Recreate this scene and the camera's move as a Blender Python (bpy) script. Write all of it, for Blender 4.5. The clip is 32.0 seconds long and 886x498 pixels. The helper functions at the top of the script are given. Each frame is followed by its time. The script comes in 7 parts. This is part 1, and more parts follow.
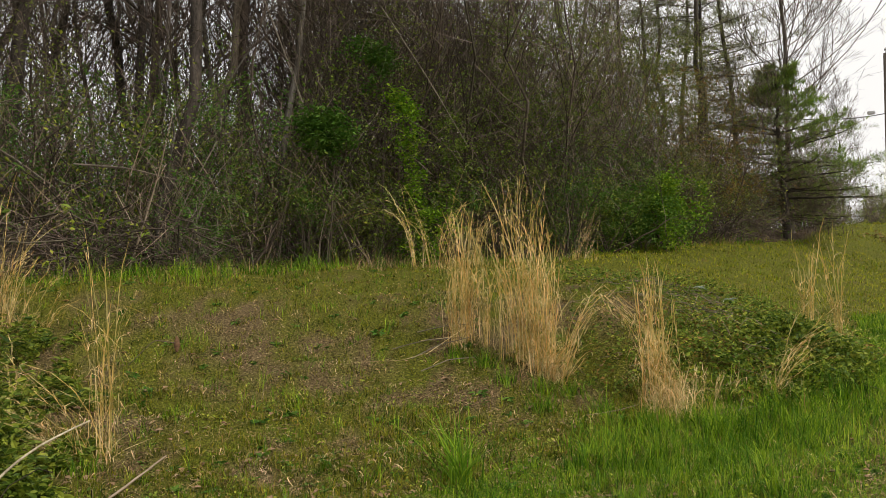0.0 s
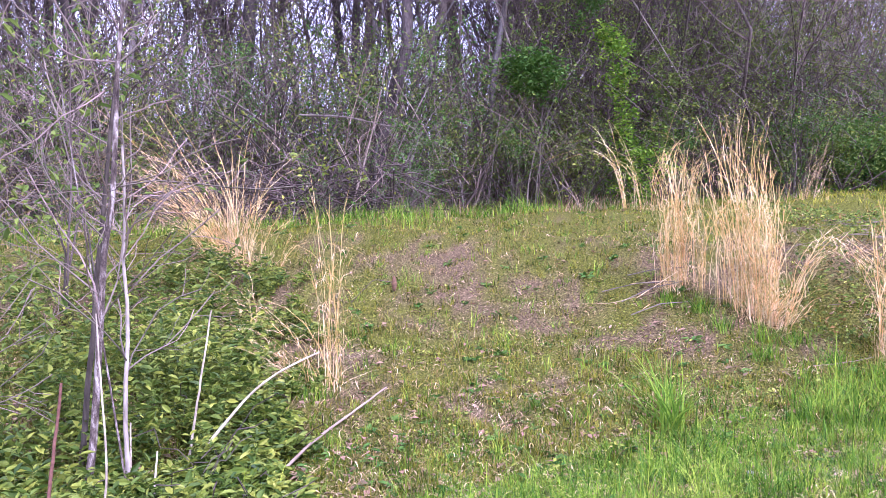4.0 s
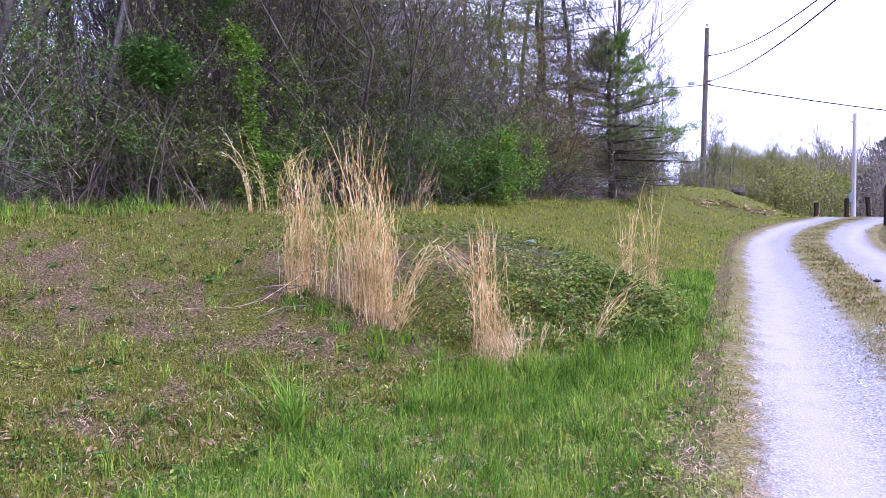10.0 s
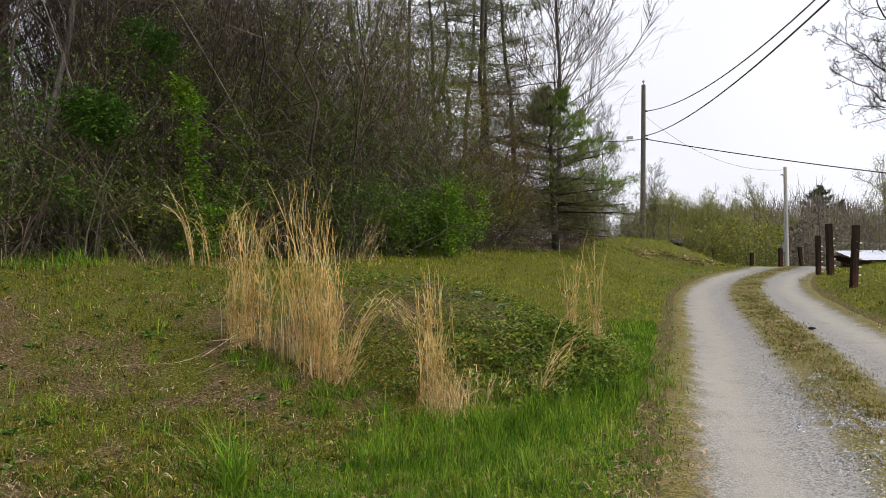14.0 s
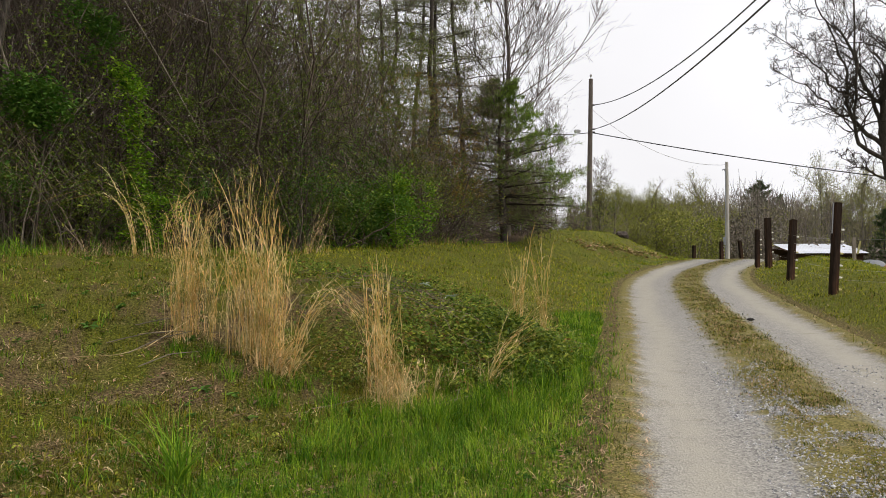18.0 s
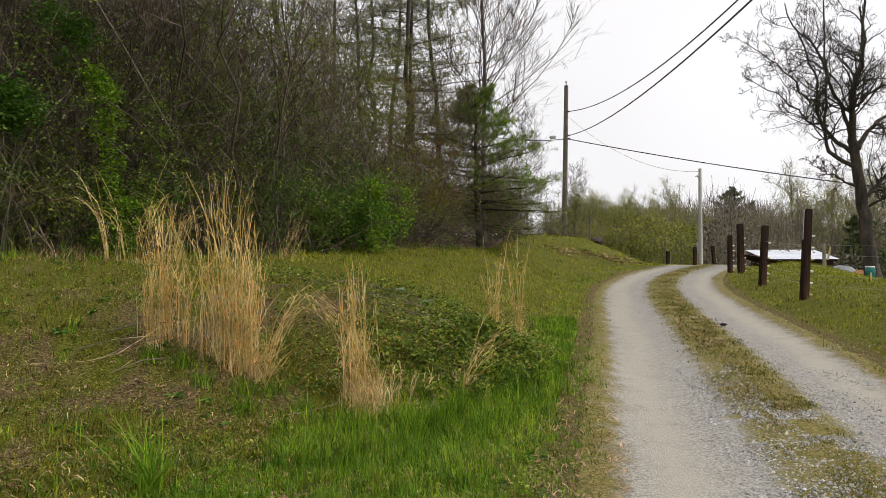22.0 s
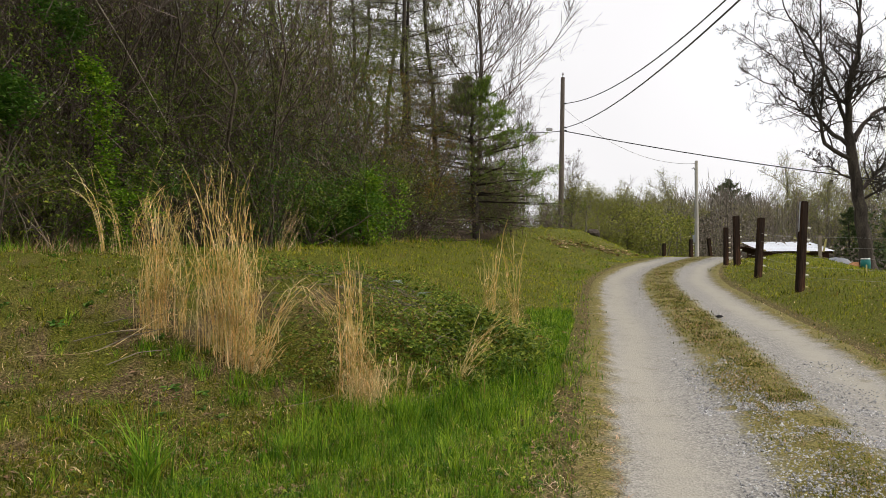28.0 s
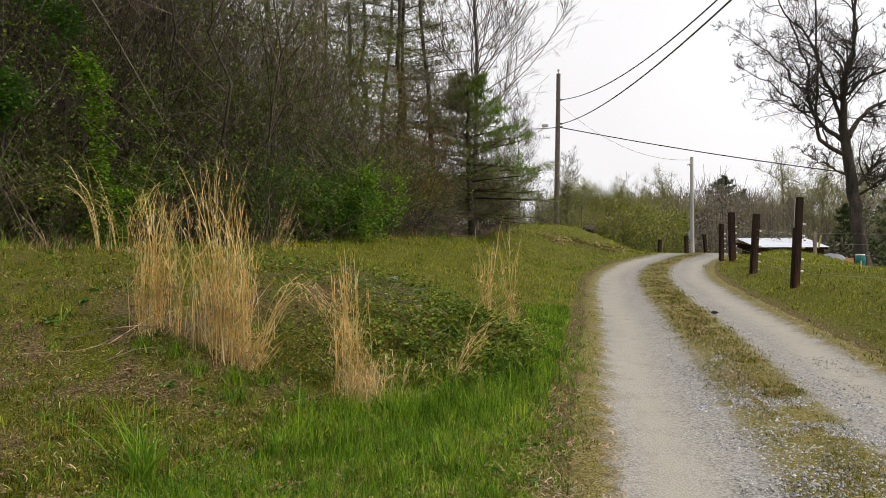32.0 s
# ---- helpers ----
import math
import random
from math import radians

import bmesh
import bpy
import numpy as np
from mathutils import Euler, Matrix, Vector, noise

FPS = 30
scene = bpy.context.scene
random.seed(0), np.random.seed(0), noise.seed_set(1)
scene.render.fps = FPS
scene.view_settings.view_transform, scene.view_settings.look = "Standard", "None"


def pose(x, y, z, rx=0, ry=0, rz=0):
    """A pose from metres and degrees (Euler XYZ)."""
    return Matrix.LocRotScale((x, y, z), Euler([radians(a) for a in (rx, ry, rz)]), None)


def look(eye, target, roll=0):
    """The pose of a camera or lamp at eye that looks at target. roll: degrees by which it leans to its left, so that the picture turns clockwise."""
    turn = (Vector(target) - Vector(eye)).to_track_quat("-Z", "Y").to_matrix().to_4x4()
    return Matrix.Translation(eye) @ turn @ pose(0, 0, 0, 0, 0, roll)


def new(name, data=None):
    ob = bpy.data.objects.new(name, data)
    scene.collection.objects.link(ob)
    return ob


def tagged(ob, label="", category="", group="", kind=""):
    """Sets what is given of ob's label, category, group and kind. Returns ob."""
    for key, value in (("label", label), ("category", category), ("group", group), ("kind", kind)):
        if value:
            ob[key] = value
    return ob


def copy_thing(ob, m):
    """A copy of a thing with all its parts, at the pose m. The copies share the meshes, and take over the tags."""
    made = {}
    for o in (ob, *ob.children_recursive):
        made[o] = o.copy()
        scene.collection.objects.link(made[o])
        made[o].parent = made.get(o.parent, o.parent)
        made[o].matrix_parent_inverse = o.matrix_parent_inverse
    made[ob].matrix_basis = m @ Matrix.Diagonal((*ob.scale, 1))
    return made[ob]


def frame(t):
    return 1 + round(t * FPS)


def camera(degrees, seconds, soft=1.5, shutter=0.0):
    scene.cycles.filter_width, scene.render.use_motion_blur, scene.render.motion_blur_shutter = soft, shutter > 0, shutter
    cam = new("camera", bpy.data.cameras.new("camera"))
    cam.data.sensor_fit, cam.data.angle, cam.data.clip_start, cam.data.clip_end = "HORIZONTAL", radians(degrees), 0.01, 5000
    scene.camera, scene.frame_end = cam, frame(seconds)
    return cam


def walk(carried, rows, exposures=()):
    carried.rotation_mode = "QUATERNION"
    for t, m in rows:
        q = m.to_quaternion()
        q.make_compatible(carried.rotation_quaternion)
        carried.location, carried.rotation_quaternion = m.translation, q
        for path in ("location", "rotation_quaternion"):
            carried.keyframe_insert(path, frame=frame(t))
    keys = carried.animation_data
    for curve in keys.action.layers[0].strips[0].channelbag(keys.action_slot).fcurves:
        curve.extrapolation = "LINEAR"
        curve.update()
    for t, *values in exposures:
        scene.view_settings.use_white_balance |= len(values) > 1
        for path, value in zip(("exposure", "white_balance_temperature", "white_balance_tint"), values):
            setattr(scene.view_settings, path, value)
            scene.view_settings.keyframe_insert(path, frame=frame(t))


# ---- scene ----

# ---------------------------------------------------------------- camera and walk
EYE = 1.5
cam = camera(57.2, 32.0, soft=0.9)
TURNS = ((0, -20.98, 3.37, -1.33), (0.5, -26.22, 2.68, -1.44), (1, -28.26, 1.60, -1.50), (1.5, -29.45, 1.57, -1.42), (2, -31.43, 1.19, -1.33), (2.5, -32.78, 0.54, -1.44), (3, -34.32, 0.34, -1.16), (3.5, -35.60, -0.04, -1.06), (5.5, -35.33, -1.42, -1.40), (6, -32.05, -1.57, -1.09), (6.5, -27.20, -1.88, -0.77), (7, -23.43, -1.98, -0.32), (7.5, -20.30, -2.23, -0.16), (8, -19.28, -1.20, -0.08), (8.5, -18.11, -0.69, -0.05), (9, -16.27, -0.67, 0.07), (9.5, -12.26, -1.36, 0.30), (10, -9.71, -0.33, 0.26), (10.5, -8.18, 1.32, 0.29), (11, -6.96, 2.25, 0.11), (11.5, -6.03, 2.23, -0.01), (12, -5.25, 2.27, 0.07), (12.5, -4.43, 2.82, -0.08), (13, -5.23, 3.12, -0.12), (13.5, -6.23, 3.19, -0.30), (14, -5.88, 3.33, -0.26), (14.5, -5.43, 3.53, -0.11), (16.5, -4.08, 2.93, -0.20), (17, -2.68, 2.69, -0.16), (17.5, -2.10, 2.73, -0.15), (18, -2.24, 2.70, -0.12), (18.5, -2.29, 2.94, -0.13), (19, -1.97, 3.20, -0.03), (19.5, -1.72, 3.55, -0.01), (20, -1.31, 3.47, 0.07), (20.5, -1.19, 3.65, -0.01), (21, -1.01, 3.48, -0.08), (21.5, -0.89, 3.37, -0.06), (22, -0.54, 3.07, -0.11), (22.5, -0.06, 2.80, -0.13), (23, -0.13, 2.72, -0.20), (23.5, 0.03, 2.67, -0.07), (24, 0.06, 2.63, -0.10), (24.5, -0.10, 2.62, -0.04), (25, -0.07, 2.53, -0.19), (25.5, 0.06, 2.47, -0.23), (27.5, -0.27, 2.35, -0.16), (28, -0.29, 2.52, -0.14), (28.5, -0.26, 2.59, -0.07), (29, -0.26, 2.52, -0.11), (29.5, -0.29, 2.46, -0.23), (30, -0.32, 2.44, -0.34), (30.5, -0.09, 2.46, -0.19), (31, -0.01, 2.40, -0.18), (31.5, -0.05, 2.35, -0.16), (32, -0.00, 2.27, -0.22))
EXPOSURES = ((0, 0.03, 7400, 12), (0.5, 0.85, 7200, 16), (1, 1.47, 6650, 28), (2, 1.57, 5800, 39), (3, 1.57, 5380, 49), (6, 1.62, 4920, 60), (7, 1.64, 4800, 61), (9, 1.40, 4880, 57), (10, 0.95, 5100, 48), (11, 0.52, 5350, 37), (12, 0.1, 5800, 27), (13, 0.0, 6300, 18), (17, -0.05, 7000, 14), (32, -0.04, 7100, 14))
walk(cam, [(t, pose(0, 0, EYE, 0, 0, -pan) @ pose(0, 0, 0, 90 + tilt) @ pose(0, 0, 0, 0, 0, roll))
           for t, pan, tilt, roll in TURNS], EXPOSURES)

# ---------------------------------------------------------------- overcast sky and soft sun
SUN_UP, SUN_TURN = radians(48), radians(105)
world = bpy.data.worlds.new("overcast_sky")
scene.world = world
world.use_nodes = True
wn, wl = world.node_tree.nodes, world.node_tree.links
sky = wn.new("ShaderNodeTexSky")
sky.sky_type, sky.sun_disc, sky.sun_elevation, sky.sun_rotation = "NISHITA", False, SUN_UP, SUN_TURN
sky.air_density, sky.dust_density = 1.0, 6.0
pale = wn.new("ShaderNodeHueSaturation")
pale.inputs["Saturation"].default_value = 0.18
wl.new(sky.outputs[0], pale.inputs["Color"])
cloud = wn.new("ShaderNodeTexNoise")
cloud.inputs["Scale"].default_value, cloud.inputs["Detail"].default_value = 2.2, 4.0
veil = wn.new("ShaderNodeMapRange")
veil.inputs["To Min"].default_value, veil.inputs["To Max"].default_value = 0.55, 0.95
wl.new(cloud.outputs["Fac"], veil.inputs["Value"])
mixsky = wn.new("ShaderNodeMixRGB")
mixsky.inputs["Color2"].default_value = (10.4, 11.1, 12.0, 1)
wl.new(veil.outputs[0], mixsky.inputs["Fac"])
wl.new(pale.outputs[0], mixsky.inputs["Color1"])
wl.new(mixsky.outputs[0], wn["Background"].inputs["Color"])
wn["Background"].inputs["Strength"].default_value = 0.112
sun = new("sun", bpy.data.lights.new("sun", "SUN"))
sun.data.energy, sun.data.angle, sun.data.color = 1.5, radians(10), (1.0, 0.96, 0.9)
sun.matrix_world = look((0, 0, 40), (40 * math.sin(SUN_TURN) * -1, -40 * math.cos(SUN_TURN), 40 - 44))

# ---------------------------------------------------------------- materials


def material(name, cols, scale=8.0, rough=0.8, bump=0.0, vary=0.0, island=False, clear=0.0, stretch=(1, 1, 1), fine=0.0, gloss=0.1, metal=0.0):
    """Noise-driven paint with two scales. vary: spread of brightness between objects or islands; clear: share of light let through."""
    m = bpy.data.materials.new(name)
    m.use_nodes = True
    n, l = m.node_tree.nodes, m.node_tree.links
    b = n["Principled BSDF"]
    tex, mp, nz, ramp = n.new("ShaderNodeTexCoord"), n.new("ShaderNodeMapping"), n.new("ShaderNodeTexNoise"), n.new("ShaderNodeValToRGB")
    mp.inputs["Scale"].default_value = stretch
    l.new(tex.outputs["Object"], mp.inputs["Vector"])
    l.new(mp.outputs[0], nz.inputs["Vector"])
    nz.inputs["Scale"].default_value, nz.inputs["Detail"].default_value, nz.inputs["Roughness"].default_value = scale, 5.0, 0.65
    l.new(nz.outputs["Fac"], ramp.inputs["Fac"])
    el = ramp.color_ramp.elements
    while len(el) < len(cols):
        el.new(0.5)
    for i, c in enumerate(cols):
        el[i].position, el[i].color = 0.32 + 0.36 * i / max(1, len(cols) - 1), (*c, 1)
    out = ramp.outputs[0]
    if fine:
        n2, mul = n.new("ShaderNodeTexNoise"), n.new("ShaderNodeMixRGB")
        l.new(mp.outputs[0], n2.inputs["Vector"])
        n2.inputs["Scale"].default_value, n2.inputs["Detail"].default_value = scale * 9, 3.0
        mr = n.new("ShaderNodeMapRange")
        mr.inputs["From Min"].default_value, mr.inputs["From Max"].default_value = 0.3, 0.7
        mr.inputs["To Min"].default_value, mr.inputs["To Max"].default_value = 1 - fine, 1 + fine
        l.new(n2.outputs["Fac"], mr.inputs["Value"])
        mul.blend_type, mul.inputs["Fac"].default_value = "MULTIPLY", 1.0
        l.new(out, mul.inputs["Color1"])
        l.new(mr.outputs[0], mul.inputs["Color2"])
        out = mul.outputs[0]
    if vary:
        src = n.new("ShaderNodeNewGeometry").outputs["Random Per Island"] if island else n.new("ShaderNodeObjectInfo").outputs["Random"]
        hs, mr = n.new("ShaderNodeHueSaturation"), n.new("ShaderNodeMapRange")
        mr.inputs["To Min"].default_value, mr.inputs["To Max"].default_value = 1 - vary, 1 + vary
        l.new(src, mr.inputs["Value"])
        l.new(mr.outputs[0], hs.inputs["Value"])
        mh = n.new("ShaderNodeMapRange")
        mh.inputs["To Min"].default_value, mh.inputs["To Max"].default_value = 0.5 + vary * 0.06, 0.5 - vary * 0.06
        l.new(src, mh.inputs["Value"])
        l.new(mh.outputs[0], hs.inputs["Hue"])
        l.new(out, hs.inputs["Color"])
        out = hs.outputs[0]
    l.new(out, b.inputs["Base Color"])
    b.inputs["Roughness"].default_value, b.inputs["Metallic"].default_value = rough, metal
    b.inputs["Specular IOR Level"].default_value = gloss
    if bump:
        bp = n.new("ShaderNodeBump")
        bp.inputs["Strength"].default_value, bp.inputs["Distance"].default_value = bump, 0.02
        l.new(nz.outputs["Fac"], bp.inputs["Height"])
        l.new(bp.outputs[0], b.inputs["Normal"])
    if clear:
        tr, mx = n.new("ShaderNodeBsdfTranslucent"), n.new("ShaderNodeMixShader")
        l.new(out, tr.inputs["Color"])
        mx.inputs["Fac"].default_value = clear
        l.new(b.outputs[0], mx.inputs[1])
        l.new(tr.outputs[0], mx.inputs[2])
        l.new(mx.outputs[0], n["Material Output"].inputs["Surface"])
    return m


M = dict(
    bark_grey=material("bark_grey", [(0.06, 0.05, 0.042), (0.13, 0.115, 0.10), (0.22, 0.20, 0.18)], 5, 0.9, 0.8, 0.35, stretch=(1, 1, 0.25), fine=0.35),
    bark_brown=material("bark_brown", [(0.05, 0.04, 0.032), (0.10, 0.08, 0.062), (0.15, 0.125, 0.10)], 6, 0.9, 0.8, 0.3, stretch=(1, 1, 0.25), fine=0.35),
    bark_dark=material("bark_dark", [(0.03, 0.026, 0.022), (0.06, 0.05, 0.043), (0.10, 0.085, 0.07)], 5, 0.9, 0.8, 0.2, stretch=(1, 1, 0.3), fine=0.35),
    bark_pale=material("bark_pale", [(0.16, 0.135, 0.10), (0.32, 0.28, 0.215), (0.46, 0.42, 0.34)], 6, 0.85, 0.5, 0.15, stretch=(1, 1, 0.3), fine=0.3),
    twig=material("twig", [(0.065, 0.05, 0.04), (0.125, 0.10, 0.08)], 3, 0.9, 0, 0.4, island=True),
    bark_mottled=material("bark_mottled", [(0.04, 0.03, 0.024), (0.13, 0.10, 0.08), (0.46, 0.41, 0.34)], 34, 0.9, 0.9, 0.1, stretch=(1, 1, 0.35), fine=0.5),
    twig_warm=material("twig_warm", [(0.14, 0.112, 0.084), (0.26, 0.212, 0.16)], 3, 0.9, 0, 0.5, island=True),
    twig_grey=material("twig_grey", [(0.13, 0.11, 0.088), (0.25, 0.215, 0.17)], 3, 0.9, 0, 0.4, island=True),
    twig_pale=material("twig_pale", [(0.20, 0.15, 0.10), (0.38, 0.31, 0.23)], 3, 0.9, 0, 0.5, island=True),
    leaf_spring=material("leaf_spring", [(0.11, 0.17, 0.03), (0.19, 0.27, 0.05)], 4, 0.55, 0, 0.35, island=True, clear=0.35),
    leaf_olive=material("leaf_olive", [(0.12, 0.16, 0.03), (0.21, 0.25, 0.055)], 4, 0.6, 0, 0.4, island=True, clear=0.32),
    leaf_bright=material("leaf_bright", [(0.10, 0.22, 0.013), (0.21, 0.36, 0.035)], 4, 0.5, 0, 0.45, island=True, clear=0.35),
    leaf_evergreen=material("leaf_evergreen", [(0.055, 0.14, 0.018), (0.11, 0.22, 0.04)], 4, 0.5, 0, 0.3, island=True, clear=0.2),
    leaf_ivy=material("leaf_ivy", [(0.09, 0.155, 0.018), (0.25, 0.32, 0.05)], 3, 0.45, 0, 0.72, island=True, clear=0.28),
    leaf_honey=material("leaf_honey", [(0.055, 0.105, 0.010), (0.125, 0.185, 0.022), (0.23, 0.29, 0.045)], 5, 0.45, 0, 0.6, island=True, clear=0.25, gloss=0.2),
    leaf_rust=material("leaf_rust", [(0.19, 0.13, 0.035), (0.29, 0.20, 0.06)], 3, 0.6, 0, 0.3, island=True, clear=0.3),
    leaf_far=material("leaf_far", [(0.20, 0.225, 0.045), (0.34, 0.35, 0.095)], 0.1, 0.8, 0, 0.4, island=True, clear=0.3),
    # Thicket brown is paled and greyed, distance haze put into the colour.
    thicket=material("thicket", [(0.145, 0.125, 0.10), (0.245, 0.215, 0.175)], 0.1, 0.8, 0, 0.4, island=True),
    needle=material("needle", [(0.12, 0.22, 0.03), (0.25, 0.38, 0.065)], 3, 0.55, 0, 0.4, island=True, clear=0.22),
    cane=material("cane", [(0.09, 0.04, 0.028), (0.19, 0.095, 0.065)], 9, 0.6, 0.2, fine=0.3),
    stalk=material("stalk", [(0.27, 0.225, 0.15), (0.56, 0.49, 0.36)], 7, 0.7, 0.3, 0.2, stretch=(1, 1, 0.3), fine=0.3),
    needle_far=material("needle_far", [(0.05, 0.085, 0.03), (0.10, 0.14, 0.055)], 3, 0.6, 0, 0.3, island=True, clear=0.1),
    needle_dull=material("needle_dull", [(0.17, 0.20, 0.095), (0.28, 0.31, 0.16)], 3, 0.6, 0, 0.35, island=True, clear=0.2),
    grass=material("grass", [(0.043, 0.066, 0.004), (0.118, 0.142, 0.009), (0.235, 0.24, 0.024)], 2.6, 0.5, 0, 0.8, island=True, clear=0.2),
    grass_lush=material("grass_lush", [(0.05, 0.125, 0.006), (0.12, 0.25, 0.015), (0.24, 0.37, 0.04)], 2.6, 0.45, 0, 0.7, island=True, clear=0.22),
    grass_dry=material("grass_dry", [(0.22, 0.165, 0.045), (0.36, 0.285, 0.10)], 0.9, 0.6, 0, 0.4, island=True, clear=0.25),
    grass_far=material("grass_far", [(0.13, 0.17, 0.010), (0.24, 0.28, 0.017), (0.38, 0.39, 0.038)], 0.6, 0.5, 0, 0.6, island=True, clear=0.2),
    straw=material("straw", [(0.36, 0.225, 0.06), (0.68, 0.48, 0.165), (0.92, 0.78, 0.44)], 3.5, 0.5, 0, 0.5, island=True, clear=0.16),
    straw_pale=material("straw_pale", [(0.48, 0.34, 0.12), (0.88, 0.73, 0.42)], 4, 0.6, 0, 0.5, island=True, clear=0.16),
    litter=material("litter", [(0.17, 0.115, 0.05), (0.36, 0.265, 0.14), (0.60, 0.48, 0.30)], 2.4, 0.85, 0, 0.7, island=True),
    dead_leaf=material("dead_leaf", [(0.14, 0.085, 0.045), (0.34, 0.24, 0.145)], 3.0, 0.8, 0, 0.5, island=True, clear=0.1),
    blossom=material("blossom", [(0.30, 0.27, 0.24), (0.42, 0.38, 0.36)], 3, 0.7, 0, 0.2, island=True, clear=0.2),
    stone=material("stone", [(0.17, 0.175, 0.185), (0.34, 0.34, 0.345), (0.66, 0.65, 0.63)], 45, 0.85, 0.3, 0.5, island=True, fine=0.2),
    rock=material("rock", [(0.13, 0.12, 0.11), (0.28, 0.265, 0.24)], 14, 0.9, 0.5, 0.2, fine=0.35),
    timber=material("timber", [(0.012, 0.009, 0.007), (0.032, 0.019, 0.013), (0.085, 0.042, 0.024)], 5, 0.85, 0.8, 0.15, stretch=(1, 1, 0.12), fine=0.4),
    timber_grey=material("timber_grey", [(0.22, 0.18, 0.14), (0.36, 0.31, 0.25)], 5, 0.85, 0.6, 0.1, stretch=(1, 1, 0.1), fine=0.3),
    pole_wood=material("pole_wood", [(0.10, 0.083, 0.070), (0.19, 0.16, 0.138)], 6, 0.85, 0.6, 0.0, stretch=(1, 1, 0.08), fine=0.3),
    pole_pale=material("pole_pale", [(0.38, 0.36, 0.33), (0.52, 0.50, 0.46)], 6, 0.7, 0.3, 0.0, stretch=(1, 1, 0.08), fine=0.15),
    porcelain=material("porcelain", [(0.75, 0.73, 0.66), (0.82, 0.80, 0.74)], 4, 0.35),
    yellow=material("yellow", [(0.50, 0.44, 0.16), (0.60, 0.54, 0.26)], 4, 0.5),
    wire=material("wire", [(0.02, 0.02, 0.021), (0.04, 0.04, 0.042)], 4, 0.5),
    steel=material("steel", [(0.35, 0.36, 0.37), (0.5, 0.5, 0.52)], 10, 0.4, metal=0.9),
    roof=material("roof", [(0.56, 0.60, 0.66), (0.70, 0.74, 0.80)], 1.2, 0.4, 0.05, fine=0.08),
    board=material("board", [(0.03, 0.018, 0.014), (0.075, 0.04, 0.028)], 3, 0.85, 0.4, 0.3, stretch=(1, 1, 0.15), fine=0.3),
    tarp=material("tarp", [(0.22, 0.24, 0.27), (0.34, 0.36, 0.39)], 3, 0.5, 0.3, fine=0.15),
    clay=material("clay", [(0.28, 0.13, 0.06), (0.42, 0.22, 0.11)], 3, 0.9, 0.6, fine=0.3),
    teal=material("teal", [(0.02, 0.16, 0.15), (0.04, 0.23, 0.21)], 3, 0.4, fine=0.1),
    black=material("black", [(0.012, 0.012, 0.012), (0.035, 0.033, 0.03)], 8, 0.8, 0.3),
    white=material("white", [(0.68, 0.69, 0.68), (0.8, 0.8, 0.79)], 5, 0.6, fine=0.1),
    plume=material("plume", [(0.10, 0.055, 0.03), (0.2, 0.12, 0.07)], 8, 0.9, 0.5, fine=0.3),
    silver=material("silver", [(0.30, 0.38, 0.30), (0.46, 0.53, 0.46)], 6, 0.7, clear=0.15),
)

# ---------------------------------------------------------------- mesh makers


def mesh_of(name, verts, quads=None, tris=None, smooth=False):
    """A mesh from arrays of vertices, four-cornered and three-cornered faces."""
    me = bpy.data.meshes.new(name)
    verts = np.asarray(verts, np.float32).reshape(-1, 3)
    q = np.zeros((0, 4), np.int32) if quads is None else np.asarray(quads, np.int32).reshape(-1, 4)
    t = np.zeros((0, 3), np.int32) if tris is None else np.asarray(tris, np.int32).reshape(-1, 3)
    me.vertices.add(len(verts))
    me.vertices.foreach_set("co", verts.ravel())
    me.loops.add(q.size + t.size)
    me.loops.foreach_set("vertex_index", np.concatenate([q.ravel(), t.ravel()]))
    me.polygons.add(len(q) + len(t))
    me.polygons.foreach_set("loop_start", np.concatenate([np.arange(len(q)) * 4, q.size + np.arange(len(t)) * 3]).astype(np.int32))
    me.update(calc_edges=True)
    me.polygons.foreach_set("use_smooth", np.full(len(me.polygons), smooth))
    return me


class Soup:
    """Gathers faces until they become one mesh."""

    def __init__(self):
        self.v, self.q, self.t, self.n = [], [], [], 0

    def add(self, v, q=None, t=None):
        v = np.asarray(v, float).reshape(-1, 3)
        if q is not None and len(q):
            self.q.append(np.asarray(q).reshape(-1, 4) + self.n)
        if t is not None and len(t):
            self.t.append(np.asarray(t).reshape(-1, 3) + self.n)
        self.v.append(v)
        self.n += len(v)
        return self

    def mesh(self, name, smooth=False):
        return mesh_of(name, np.concatenate(self.v) if self.v else np.zeros((0, 3)), np.concatenate(self.q) if self.q else None, np.concatenate(self.t) if self.t else None, smooth)


def part(name, what, mat, parent=None, label="", smooth=False):
    """Links a Soup, bmesh or mesh as one object under its thing."""
    if isinstance(what, Soup):
        me = what.mesh(name, smooth)
    elif isinstance(what, bmesh.types.BMesh):
        me = bpy.data.meshes.new(name)
        what.to_mesh(me)
        what.free()
        if smooth:
            me.polygons.foreach_set("use_smooth", np.full(len(me.polygons), True))
    else:
        me = what
    if mat is not None and not me.materials:
        me.materials.append(mat)
    ob = new(name, me)
    ob.parent = parent
    if label:
        ob["label"] = label
    return ob


def thing(name, x, y, z, label, category, group="", rz=0.0, s=1.0, kind=""):
    ob = new(name)
    ob.empty_display_size = 0.1
    ob.matrix_basis = pose(x, y, z, 0, 0, rz) @ Matrix.Scale(s, 4)
    return tagged(ob, label, category, group, kind)


def unit(v):
    return v / np.maximum(np.linalg.norm(v, axis=-1, keepdims=True), 1e-9)


